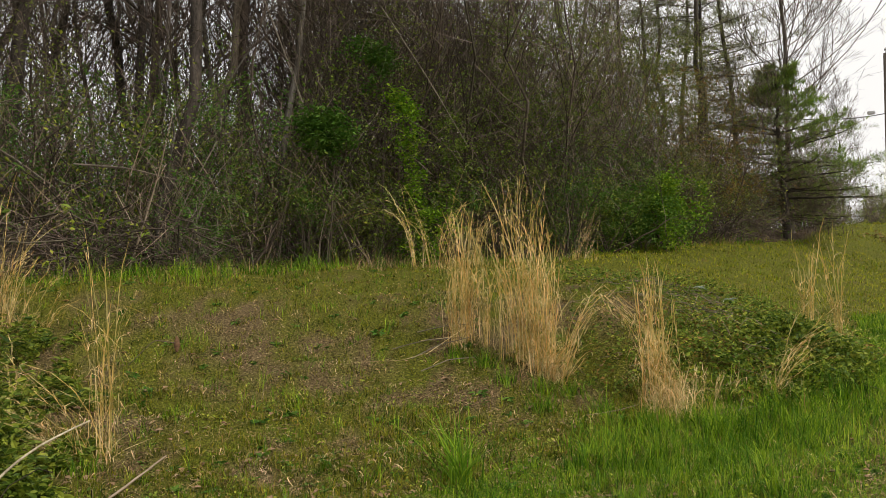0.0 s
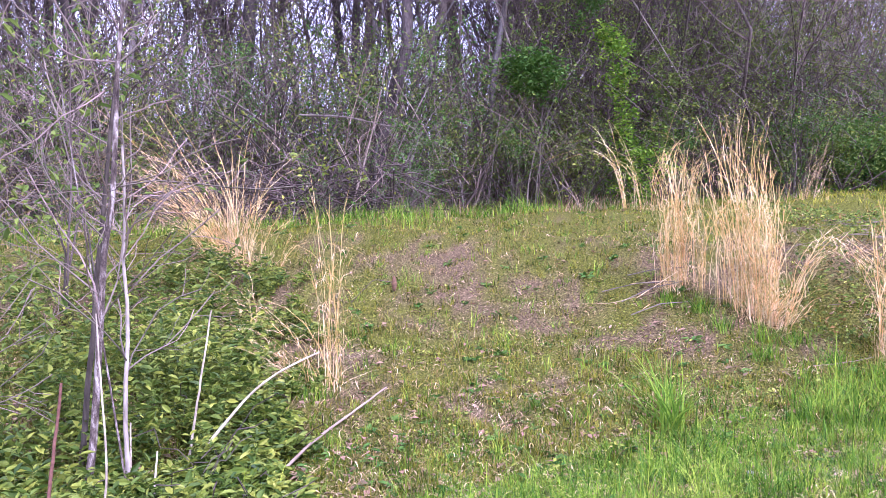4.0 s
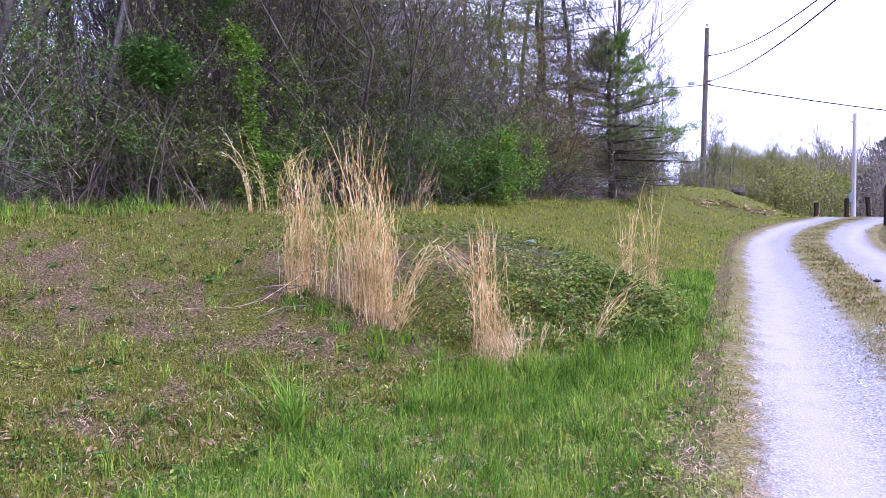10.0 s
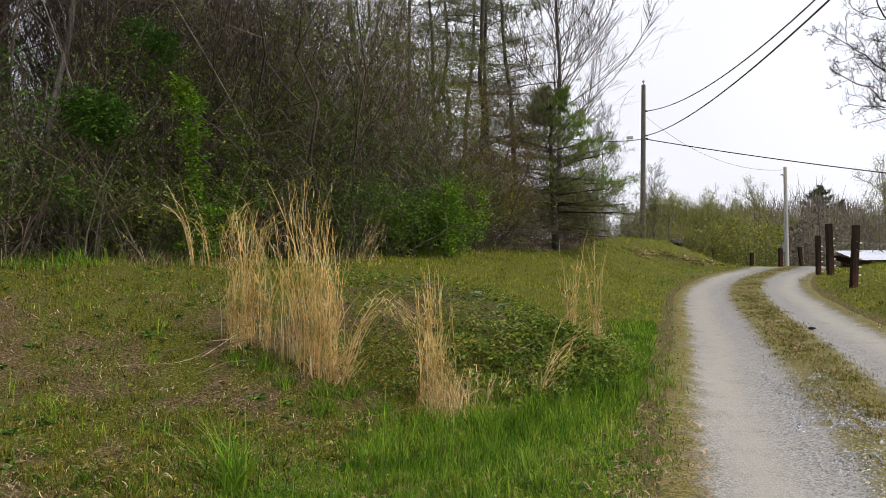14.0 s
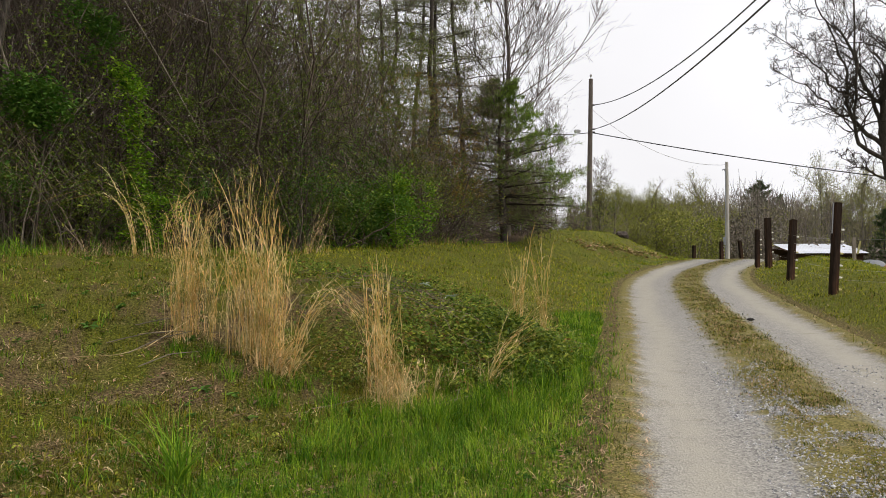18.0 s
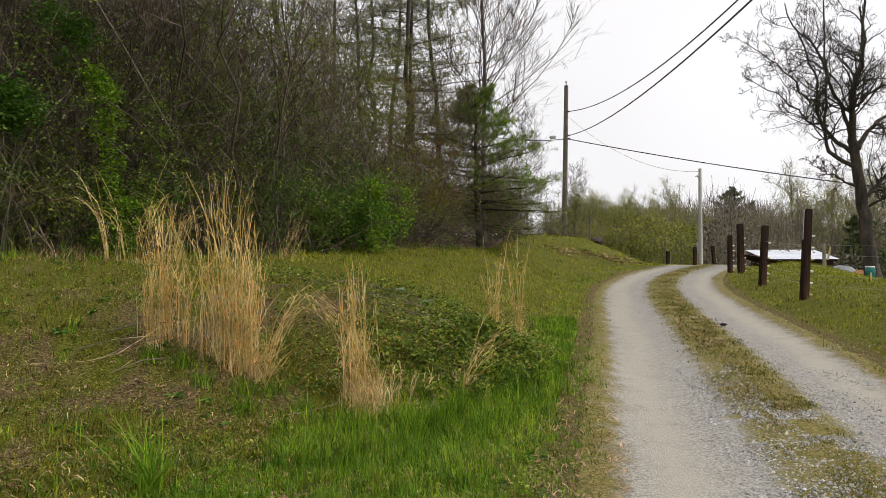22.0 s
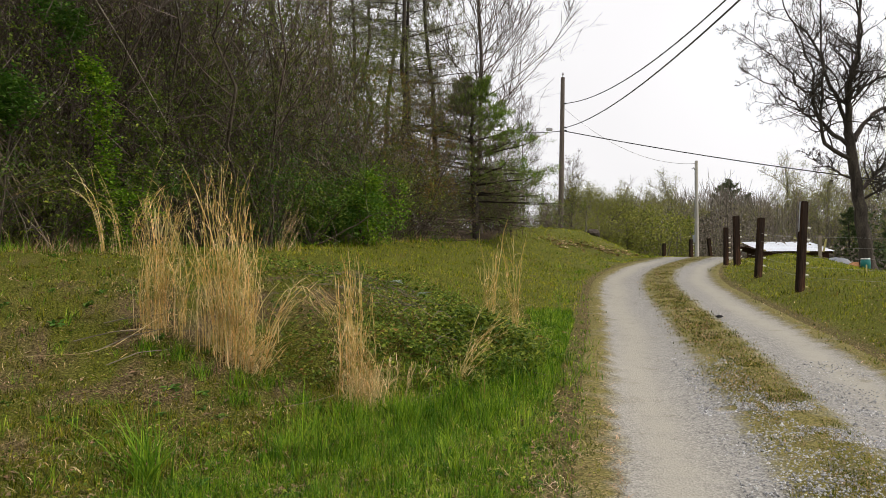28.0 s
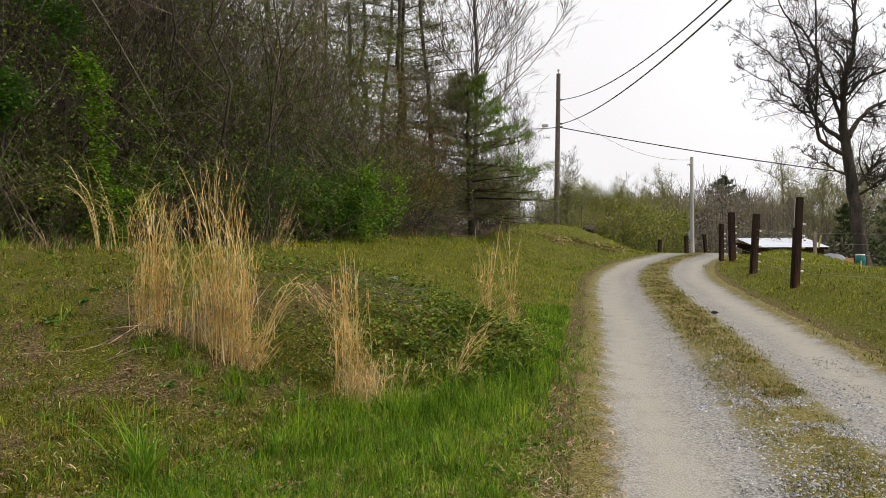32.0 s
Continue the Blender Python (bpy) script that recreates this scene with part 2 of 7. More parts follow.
def tubes(P, R, sides=5, cap=False):
    """P: n lines of k points, R: n by k radii."""
    P, R = np.asarray(P, float), np.asarray(R, float)
    n, k = P.shape[:2]
    T = unit(np.gradient(P, axis=1))
    ref = np.where(np.abs(T[:, :1, 2:3]) < 0.8, np.array([0, 0, 1.0]), np.array([1.0, 0, 0]))
    A = unit(np.cross(T, np.broadcast_to(ref, T.shape)))
    B = np.cross(T, A)
    a = np.arange(sides) * 2 * np.pi / sides
    V = P[:, :, None] + R[:, :, None, None] * (A[:, :, None] * np.cos(a)[:, None] + B[:, :, None] * np.sin(a)[:, None])
    i = np.arange(n * k * sides).reshape(n, k, sides)
    j = np.roll(i, -1, axis=2)
    Q = np.stack([i[:, :-1], j[:, :-1], j[:, 1:], i[:, 1:]], -1).reshape(-1, 4)
    return V.reshape(-1, 3), Q


def strips(P, W, side=None, rng=None):
    """Flat ribbons along lines P (n by k points) with widths W (n by k)."""
    P, W = np.asarray(P, float), np.asarray(W, float)
    n, k = P.shape[:2]
    if side is None:
        a = rng.uniform(0, 2 * np.pi, n)
        side = np.stack([np.cos(a), np.sin(a), 0 * a], -1)
    S = side[:, None] * W[:, :, None] * 0.5
    V = np.stack([P - S, P + S], 2)
    i = np.arange(n * k * 2).reshape(n, k, 2)
    Q = np.stack([i[:, :-1, 0], i[:, :-1, 1], i[:, 1:, 1], i[:, 1:, 0]], -1).reshape(-1, 4)
    return V.reshape(-1, 3), Q


def blades(rng, base, height, width, lean=0.35, k=3, azimuth=None, droop=1.0):
    """Grass blades that bend over as they rise."""
    n = len(base)
    a = rng.uniform(0, 2 * np.pi, n) if azimuth is None else azimuth
    ln = np.abs(rng.normal(lean, lean * 0.6, n)) if np.ndim(lean) == 0 else lean
    s = np.linspace(0, 1, k)[None]
    out = ln[:, None] * height[:, None] * (0.35 * s + 0.65 * s ** 2 * droop)
    up = height[:, None] * (s - 0.35 * np.minimum(ln, 1.2)[:, None] * s ** 2)
    P = np.stack([base[:, None, 0] + out * np.cos(a)[:, None], base[:, None, 1] + out * np.sin(a)[:, None], base[:, None, 2] + up], -1)
    W = width[:, None] * (1 - s ** 1.5 * 0.93)
    b = a + np.pi / 2 + rng.normal(0, 0.5, n)
    return strips(P, W, np.stack([np.cos(b), np.sin(b), 0 * b], -1))


def leaves(rng, base, size, flat=0.4, shape=0.5):
    """Folded four-cornered leaves. flat: how far they lie level; shape: width over length."""
    n = len(base)
    a = rng.uniform(0, 2 * np.pi, n)
    d = unit(np.stack([np.cos(a), np.sin(a), rng.normal(0, 1 - flat, n)], -1))
    side = unit(np.cross(d, unit(np.stack([rng.normal(0, 1 - flat, n), rng.normal(0, 1 - flat, n), np.ones(n)], -1))))
    up = np.cross(side, d)
    L = size[:, None]
    mid = base + d * L * 0.45
    V = np.stack([base, mid + side * L * shape * 0.5 + up * L * 0.1, base + d * L - up * L * 0.08, mid - side * L * shape * 0.5 + up * L * 0.1], 1)
    i = np.arange(n * 4).reshape(n, 4)
    return V.reshape(-1, 3), np.concatenate([i[:, [0, 1, 2]], i[:, [0, 2, 3]]])


def oval_leaves(rng, base, size, flat=0.4, shape=0.5):
    """Pointed oval leaves with a fold along the middle."""
    n = len(base)
    a = rng.uniform(0, 2 * np.pi, n)
    d = unit(np.stack([np.cos(a), np.sin(a), rng.normal(0, 1 - flat, n)], -1))
    side = unit(np.cross(d, unit(np.stack([rng.normal(0, 1 - flat, n), rng.normal(0, 1 - flat, n), np.ones(n)], -1))))
    up = np.cross(side, d)
    L = size[:, None]
    w = side * L * shape * 0.5
    V = np.stack([base, base + d * L * 0.3 + w + up * L * 0.09, base + d * L * 0.68 + w * 0.85 + up * L * 0.05, base + d * L - up * L * 0.12, base + d * L * 0.68 - w * 0.85 + up * L * 0.05, base + d * L * 0.3 - w + up * L * 0.09], 1)
    i = np.arange(n * 6).reshape(n, 6)
    return V.reshape(-1, 3), np.stack([i[:, [0, 1, 2, 3]], i[:, [0, 3, 4, 5]]], 1).reshape(-1, 4)


def offshoots(rng, P, R, per, lo, hi, length, angle, k=4, rise=0.3, wob=0.15, thin=0.55):
    """Branches from every line of P: returns their lines and radii."""
    n, kk = P.shape[:2]
    src = np.repeat(np.arange(n), per)
    t = rng.uniform(lo, hi, len(src))
    f = t * (kk - 1)
    i0 = np.minimum(f.astype(int), kk - 2)
    w = (f - i0)[:, None]
    start = P[src, i0] * (1 - w) + P[src, i0 + 1] * w
    along = unit(P[src, i0 + 1] - P[src, i0])
    r0 = R[src, i0] * (1 - w[:, 0]) + R[src, i0 + 1] * w[:, 0]
    plen = np.linalg.norm(np.diff(P, axis=1), axis=2).sum(1)[src]
    rnd = unit(rng.normal(size=(len(src), 3)))
    side = unit(rnd - along * (rnd * along).sum(1, keepdims=True))
    ang = np.radians(rng.normal(angle, angle * 0.22, len(src)))[:, None]
    d = unit(along * np.cos(ang) + side * np.sin(ang))
    ln = plen * length * rng.uniform(0.55, 1.25, len(src)) * (1.15 - 0.6 * t)
    pts, cur = [start], d
    for _ in range(k - 1):
        cur = unit(cur + rng.normal(0, wob, cur.shape) + np.array([0, 0, rise / k]))
        pts.append(pts[-1] + cur * (ln / (k - 1))[:, None])
    Q = np.stack(pts, 1)
    rr = np.maximum(r0 * thin, 0.002)[:, None] * np.linspace(1, 0.16, k)[None]
    return Q, rr


def stem_line(rng, height, lean, bend, k=10, start=(0, 0, 0)):
    s = np.linspace(0, 1, k)
    a = rng.uniform(0, 2 * np.pi)
    x = np.cos(a) * lean * s * height + np.cumsum(rng.normal(0, bend, k)) * height / k
    y = np.sin(a) * lean * s * height + np.cumsum(rng.normal(0, bend, k)) * height / k
    x, y = x - x[0], y - y[0]
    return np.stack([x, y, s * height], -1) + np.array(start)


def vnoise(x, y, size, seed=0):
    """Smooth value noise from 0 to 1."""
    x, y = np.asarray(x, float) / size, np.asarray(y, float) / size
    i, j = np.floor(x), np.floor(y)
    u, v = x - i, y - j
    u, v = u * u * (3 - 2 * u), v * v * (3 - 2 * v)

    def h(a, b):
        q = np.sin(a * 127.1 + b * 311.7 + seed * 74.7) * 43758.5453
        return q - np.floor(q)
    return (h(i, j) * (1 - u) + h(i + 1, j) * u) * (1 - v) + (h(i, j + 1) * (1 - u) + h(i + 1, j + 1) * u) * v


def ramp(a):
    a = np.clip(a, 0, 1)
    return a * a * (3 - 2 * a)


def by(az, r):
    """Place at a bearing and distance from the viewpoint."""
    return r * math.sin(radians(az)), r * math.cos(radians(az))


# ---------------------------------------------------------------- lie of the land
ROAD_Y = (-14, 0, 4.45, 7, 10.3, 15, 19.7, 24, 27, 31, 34, 38, 46)
ROAD_X = (0.4, 1.5, 2.25, 2.7, 3.35, 4.15, 5.05, 6.3, 7.45, 9.3, 10.9, 13.0, 16.5)
TOE_Y = (-8, 2.9, 5, 6.2, 7.3, 10, 15, 20, 25, 30, 36, 46)
TOE_X = (-5.5, -2.3, -1.3, -0.5, 0.9, 1.3, 2.1, 2.9, 3.8, 5.8, 8.8, 12.5)


def road_x(y):
    return sum(np.interp(y + o, ROAD_Y, ROAD_X) for o in (-2, -1, 0, 1, 2)) / 5


def toe_x(y):
    return sum(np.interp(y + o, TOE_Y, TOE_X) for o in (-0.6, -0.3, 0, 0.3, 0.6)) / 5


def road_off(x, y):
    """Sideways distance from the middle of the track."""
    slope = (road_x(y + 0.5) - road_x(y - 0.5))
    return (x - road_x(y)) / np.sqrt(1 + slope ** 2)


def ground_z(x, y):
    x, y = np.asarray(x, float), np.asarray(y, float)
    z = np.interp(y, (-60, -10, 0, 33, 48, 62, 88, 140, 300, 2000), (-1.5, -0.5, 0, 2.6, 3.05, 2.6, 2.2, 8.5, 10, -4))
    d = toe_x(y) - x
    w = np.interp(y, (4, 9, 20), (8.5, 5.5, 3.4))
    top = 1.0 + 0.055 * np.clip(-x - 4, 0, 8) + 0.014 * np.clip(y - 18, 0, 25)
    top = top * (1 - 0.85 * ramp((y - 37) / 7) * ramp((x - 1) / 4))
    z = z + top * (0.5 * np.clip(d / w, 0, 1) + 0.5 * ramp(d / w))
    z = z + 0.50 * np.exp(-(((x + 1.0) / 1.7) ** 2 + ((y - 8.6) / 1.7) ** 2)) + 0.14 * np.exp(-(((x - 0.3) / 0.7) ** 2 + ((y - 8.1) / 0.9) ** 2))
    o = road_off(x, y)
    z = z + 0.42 * ramp((o - 1.5) / 2.5) * ramp((y - 2) / 8) * ramp((50 - y) / 12)
    z = z - 0.9 * ramp((o - 2.6) / 5) * ramp((y - 13) / 14) * ramp((90 - y) / 30)
    z = z - 1.9 * ramp((x - 0.33 * y - 0.6) / 3) * ramp((y - 28) / 12) * ramp((95 - y) / 30)
    near = ramp((np.abs(o) - 1.5) / 1.0) * ramp((80 - np.hypot(x, y)) / 40)
    z = z + near * (0.10 * (vnoise(x, y, 1.1, 3) - 0.5) + 0.06 * (vnoise(x, y, 0.35, 4) - 0.5) + 0.035 * (vnoise(x, y, 0.13, 5) - 0.5))
    return z


def greenness(x, y):
    """0 on bare thatch, 1 where grass grows thick."""
    a = 0.26 * vnoise(x, y, 0.85, 11) + 0.44 * vnoise(x + 3.3, y, 0.30, 12) + 0.30 * vnoise(x, y + 1.7, 0.11, 13)
    o, d = road_off(x, y), toe_x(y) - x
    clearing = ramp((d - 0.3) / 1.2) * ramp((9.6 - np.hypot(x * 0.85, y)) / 2.0)
    g = ramp((a - 0.31 + 0.25 * (1 - clearing)) / 0.30)
    g = np.maximum(g, ramp(1 - np.abs(np.hypot(x, y) - 11.5) / 2.0) * ramp((d - 3) / 2) * (0.5 + 0.5 * ramp((a - 0.3) / 0.2)))
    g = np.maximum(g, (0.55 + 0.45 * ramp((a - 0.35) / 0.2)) * ramp((0.9 - np.abs(d - 0.25)) / 0.6) * ramp((y - 4.0) / 1.0) * ramp((30 - y) / 10))
    g = np.maximum(g, (0.6 + 0.4 * ramp((a - 0.3) / 0.25)) * ramp((y - 13) / 5) * ramp((d + 0.6) / 0.8))
    verge = ramp((0.42 - np.abs(np.abs(o) - 1.5)) / 0.3)
    return np.clip(g * (1 - 0.65 * verge), 0, 1)

# ---------------------------------------------------------------- ground and track
rng = np.random.default_rng(7)


def ground_material():
    m = bpy.data.materials.new("ground_soil")
    m.use_nodes = True
    n, l = m.node_tree.nodes, m.node_tree.links
    b = n["Principled BSDF"]
    geo = n.new("ShaderNodeNewGeometry")
    att = n.new("ShaderNodeAttribute")
    att.attribute_name = "green"

    def noise_tex(scale, detail=5.0):
        t = n.new("ShaderNodeTexNoise")
        t.inputs["Scale"].default_value, t.inputs["Detail"].default_value, t.inputs["Roughness"].default_value = scale, detail, 0.7
        l.new(geo.outputs["Position"], t.inputs["Vector"])
        return t

    def ramped(src, cols, lo=0.34, hi=0.66):
        r = n.new("ShaderNodeValToRGB")
        while len(r.color_ramp.elements) < len(cols):
            r.color_ramp.elements.new(0.5)
        for i, c in enumerate(cols):
            r.color_ramp.elements[i].position, r.color_ramp.elements[i].color = lo + (hi - lo) * i / (len(cols) - 1), (*c, 1)
        l.new(src, r.inputs["Fac"])
        return r.outputs[0]
    fine, mid = noise_tex(55, 8.0), noise_tex(3.5)
    # Both ramps start near black: shade between grass blades is put into the colour.
    thatch = ramped(fine.outputs["Fac"], [(0.011, 0.008, 0.004), (0.125, 0.088, 0.042), (0.31, 0.235, 0.125)])
    turf = ramped(fine.outputs["Fac"], [(0.010, 0.014, 0.002), (0.088, 0.103, 0.009), (0.235, 0.24, 0.032)])
    mix = n.new("ShaderNodeMixRGB")
    add = n.new("ShaderNodeMath")
    add.operation = "MULTIPLY_ADD"
    l.new(mid.outputs["Fac"], add.inputs[0])
    add.inputs[1].default_value = 0.5
    l.new(att.outputs["Fac"], add.inputs[2])
    sub = n.new("ShaderNodeMapRange")
    sub.inputs["From Min"].default_value, sub.inputs["From Max"].default_value = 0.4, 1.35
    l.new(add.outputs[0], sub.inputs["Value"])
    l.new(sub.outputs[0], mix.inputs["Fac"])
    l.new(thatch, mix.inputs["Color1"])
    l.new(turf, mix.inputs["Color2"])
    att2 = n.new("ShaderNodeAttribute")
    att2.attribute_name = "woods"
    floor_cols = ramped(fine.outputs["Fac"], [(0.06, 0.042, 0.03), (0.13, 0.095, 0.065), (0.21, 0.16, 0.115)])
    mix2 = n.new("ShaderNodeMixRGB")
    l.new(att2.outputs["Fac"], mix2.inputs["Fac"])
    l.new(mix.outputs[0], mix2.inputs["Color1"])
    l.new(floor_cols, mix2.inputs["Color2"])
    l.new(mix2.outputs[0], b.inputs["Base Color"])
    b.inputs["Roughness"].default_value, b.inputs["Specular IOR Level"].default_value = 0.95, 0.1
    bp = n.new("ShaderNodeBump")
    bp.inputs["Strength"].default_value, bp.inputs["Distance"].default_value = 0.9, 0.03
    l.new(fine.outputs["Fac"], bp.inputs["Height"])
    l.new(bp.outputs[0], b.inputs["Normal"])
    return m


WOODS_AZ = (-100, -75, -58, -50, -38, -30, -23, -13, -6, 0, 3, 6, 8.5)
WOODS_R = (10, 10.5, 11.3, 11.6, 11.2, 12.6, 13.8, 15.6, 18.2, 21.5, 25, 36, 52)


def woods_r(az):
    """Distance of the edge of the woods from the viewpoint, by bearing."""
    return np.interp(az, WOODS_AZ, WOODS_R)


def in_woods(x, y):
    az, r = np.degrees(np.arctan2(x, y)), np.hypot(x, y)
    return ramp((r - woods_r(az) + 0.6) / 1.2) * (az < 8.4) * (az > -110)


RN, AN = 220, 640
rad = 0.4 * (2000 / 0.4) ** (np.arange(RN) / (RN - 1))
ang = np.arange(AN) * 2 * np.pi / AN
gx, gy = rad[:, None] * np.sin(ang), rad[:, None] * np.cos(ang)
gz = ground_z(gx, gy) - 0.07 * ramp((1.5 - np.abs(road_off(gx, gy))) / 0.25) * (gy < 37) * (gy > -14)
gv = np.concatenate([np.stack([gx, gy, gz], -1).reshape(-1, 3), [[0, 0, float(ground_z(0, 0))]]])
gi = np.arange(RN * AN).reshape(RN, AN)
gj = np.roll(gi, -1, axis=1)
gq = np.stack([gi[:-1], gi[1:], gj[1:], gj[:-1]], -1).reshape(-1, 4)
gt = np.stack([np.full(AN, RN * AN), gi[0], gj[0]], -1)
gm = mesh_of("ground", gv, gq, gt, True)
for nm, fn in (("green", greenness), ("woods", in_woods)):
    gm.attributes.new(nm, "FLOAT", "POINT").data.foreach_set("value", np.asarray(fn(gv[:, 0], gv[:, 1]), np.float32))
gm.materials.append(ground_material())
tagged(new("ground", gm), "uneven ground of thin grass, thatch and bare soil", "ground", kind="structure")


def track_material():
    m = bpy.data.materials.new("gravel_track")
    m.use_nodes = True
    n, l = m.node_tree.nodes, m.node_tree.links
    b = n["Principled BSDF"]
    geo, att = n.new("ShaderNodeNewGeometry"), n.new("ShaderNodeAttribute")
    att.attribute_name = "rut"
    cols = []
    big = n.new("ShaderNodeTexNoise")
    big.inputs["Scale"].default_value, big.inputs["Detail"].default_value = 4.2, 7.0
    l.new(geo.outputs["Position"], big.inputs["Vector"])
    vor = n.new("ShaderNodeTexVoronoi")
    vor.inputs["Scale"].default_value = 70
    l.new(geo.outputs["Position"], vor.inputs["Vector"])
    for lo, hi in (((0.12, 0.118, 0.113), (0.41, 0.395, 0.36)), ((0.05, 0.046, 0.010), (0.27, 0.23, 0.08))):
        r = n.new("ShaderNodeValToRGB")
        r.color_ramp.elements[0].color, r.color_ramp.elements[1].color = (*lo, 1), (*hi, 1)
        r.color_ramp.elements[0].position, r.color_ramp.elements[1].position = 0.0, 0.9
        l.new(vor.outputs["Color"], r.inputs["Fac"])
        cols.append(r)
    dust = n.new("ShaderNodeMixRGB")
    dr = n.new("ShaderNodeMapRange")
    att3, dsum = n.new("ShaderNodeAttribute"), n.new("ShaderNodeMath")
    att3.attribute_name = "dust"
    dsum.operation = "MULTIPLY_ADD"
    l.new(big.outputs["Fac"], dsum.inputs[0])
    dsum.inputs[1].default_value = 0.8
    l.new(att3.outputs["Fac"], dsum.inputs[2])
    dr.inputs["From Min"].default_value, dr.inputs["From Max"].default_value = 0.5, 1.45
    dr.inputs["To Max"].default_value = 0.85
    l.new(dsum.outputs[0], dr.inputs["Value"])
    l.new(dr.outputs[0], dust.inputs["Fac"])
    l.new(cols[0].outputs[0], dust.inputs["Color1"])
    dust.inputs["Color2"].default_value = (0.378, 0.356, 0.30, 1)
    mix, add, mr = n.new("ShaderNodeMixRGB"), n.new("ShaderNodeMath"), n.new("ShaderNodeMapRange")
    add.operation = "MULTIPLY_ADD"
    l.new(big.outputs["Fac"], add.inputs[0])
    add.inputs[1].default_value = 1.5
    l.new(att.outputs["Fac"], add.inputs[2])
    mr.inputs["From Min"].default_value, mr.inputs["From Max"].default_value = 0.88, 1.6
    l.new(add.outputs[0], mr.inputs["Value"])
    l.new(mr.outputs[0], mix.inputs["Fac"])
    l.new(cols[1].outputs[0], mix.inputs["Color1"])
    l.new(dust.outputs[0], mix.inputs["Color2"])
    l.new(mix.outputs[0], b.inputs["Base Color"])
    b.inputs["Roughness"].default_value, b.inputs["Specular IOR Level"].default_value = 0.95, 0.15
    bp = n.new("ShaderNodeBump")
    bp.inputs["Strength"].default_value, bp.inputs["Distance"].default_value = 0.6, 0.012
    l.new(vor.outputs["Distance"], bp.inputs["Height"])
    l.new(bp.outputs[0], b.inputs["Normal"])
    return m


def rut_depth(o):
    """1 in the wheel tracks, 0 between and beside them."""
    return ramp((0.61 - np.abs(np.abs(o) - 0.83)) / 0.30)


def road_point(y, o):
    s = (road_x(y + 0.5) - road_x(y - 0.5))
    k = np.sqrt(1 + s ** 2)
    x, yy = road_x(y) + o / k, y - o * s / k
    return x, yy


ry, ro = np.meshgrid(np.arange(-14, 38.1, 0.22), np.linspace(-1.62, 1.62, 37), indexing="ij")
rx, ryy = road_point(ry, ro)
rz = ground_z(rx, ryy) + 0.012 - 0.035 * rut_depth(ro) + 0.02 * (vnoise(rx, ryy, 0.5, 21) - 0.5) - 0.05 * ramp((np.abs(ro) - 1.5) / 0.12)
ri = np.arange(rx.size).reshape(rx.shape)
rm = mesh_of("road", np.stack([rx, ryy, rz], -1), np.stack([ri[:-1, :-1], ri[:-1, 1:], ri[1:, 1:], ri[1:, :-1]], -1), None, True)
rm.attributes.new("rut", "FLOAT", "POINT").data.foreach_set("value", rut_depth(ro).ravel().astype(np.float32))
rm.attributes.new("dust", "FLOAT", "POINT").data.foreach_set("value", np.exp(-((np.abs(ro + 0.04 * np.sin(ry)) - 1.0) / 0.24) ** 2).ravel().astype(np.float32))
rm.materials.append(track_material())
tagged(new("road", rm), "two-rut gravel farm track with a worn grassy middle", "road", kind="structure")

# loose gravel along the wheel tracks, in bars washed across the track and among its middle grass
def gravel_spot(m, y0, y1, o0, o1, slant=0.0):
    u = rng.random(m)
    return y0 + (y1 - y0) * rng.random(m) ** 1.2 + slant * (u - 0.5), o0 + (o1 - o0) * u


spots = [gravel_spot(5200, 3.0, 9.0, -0.62, 0.02), gravel_spot(3400, 3.0, 5.9, -0.4, 0.35), gravel_spot(1500, 6.35, 6.62, -0.62, 0.30, 0.15), gravel_spot(1300, 6.45, 6.7, 0.15, 1.0, -0.1),
         gravel_spot(900, 5.5, 5.85, 0.0, 0.7, -0.2), gravel_spot(1500, 3.0, 6.0, 0.2, 0.9), gravel_spot(2200, 4.5, 9.0, 0.35, 1.2)]
y, o = (np.concatenate(c) for c in zip(*spots))
keep = (vnoise(y * 1.3, o * 3, 0.35, 58) > 0.2) & (np.abs(o) < 1.55)
x, yy = road_point(y[keep], o[keep])
s = rng.uniform(0.003, 0.0105, len(x)) * np.where(rng.random(len(x)) < 0.06, 1.7, 1)
c = np.stack([x, yy, ground_z(x, yy) + 0.010 - 0.035 * rut_depth(o[keep]) + s * 0.45], -1)
octa = np.array([(1, 0, 0), (0, 1, 0), (-1, 0, 0), (0, -1, 0), (0, 0, 0.8), (0, 0, -0.8)], float)
of = np.array([(0, 1, 4), (1, 2, 4), (2, 3, 4), (3, 0, 4), (1, 0, 5), (2, 1, 5), (3, 2, 5), (0, 3, 5)])
V = c[:, None] + octa[None] * s[:, None, None] * rng.uniform(0.6, 1.3, (len(x), 6, 1))
T = of[None] + (np.arange(len(x)) * 6)[:, None, None]
tagged(part("gravel", Soup().add(V, None, T), M["stone"]), "loose grey crushed stone on the track", "gravel", kind="stuff")

# ---------------------------------------------------------------- trees and brush, built once and copied


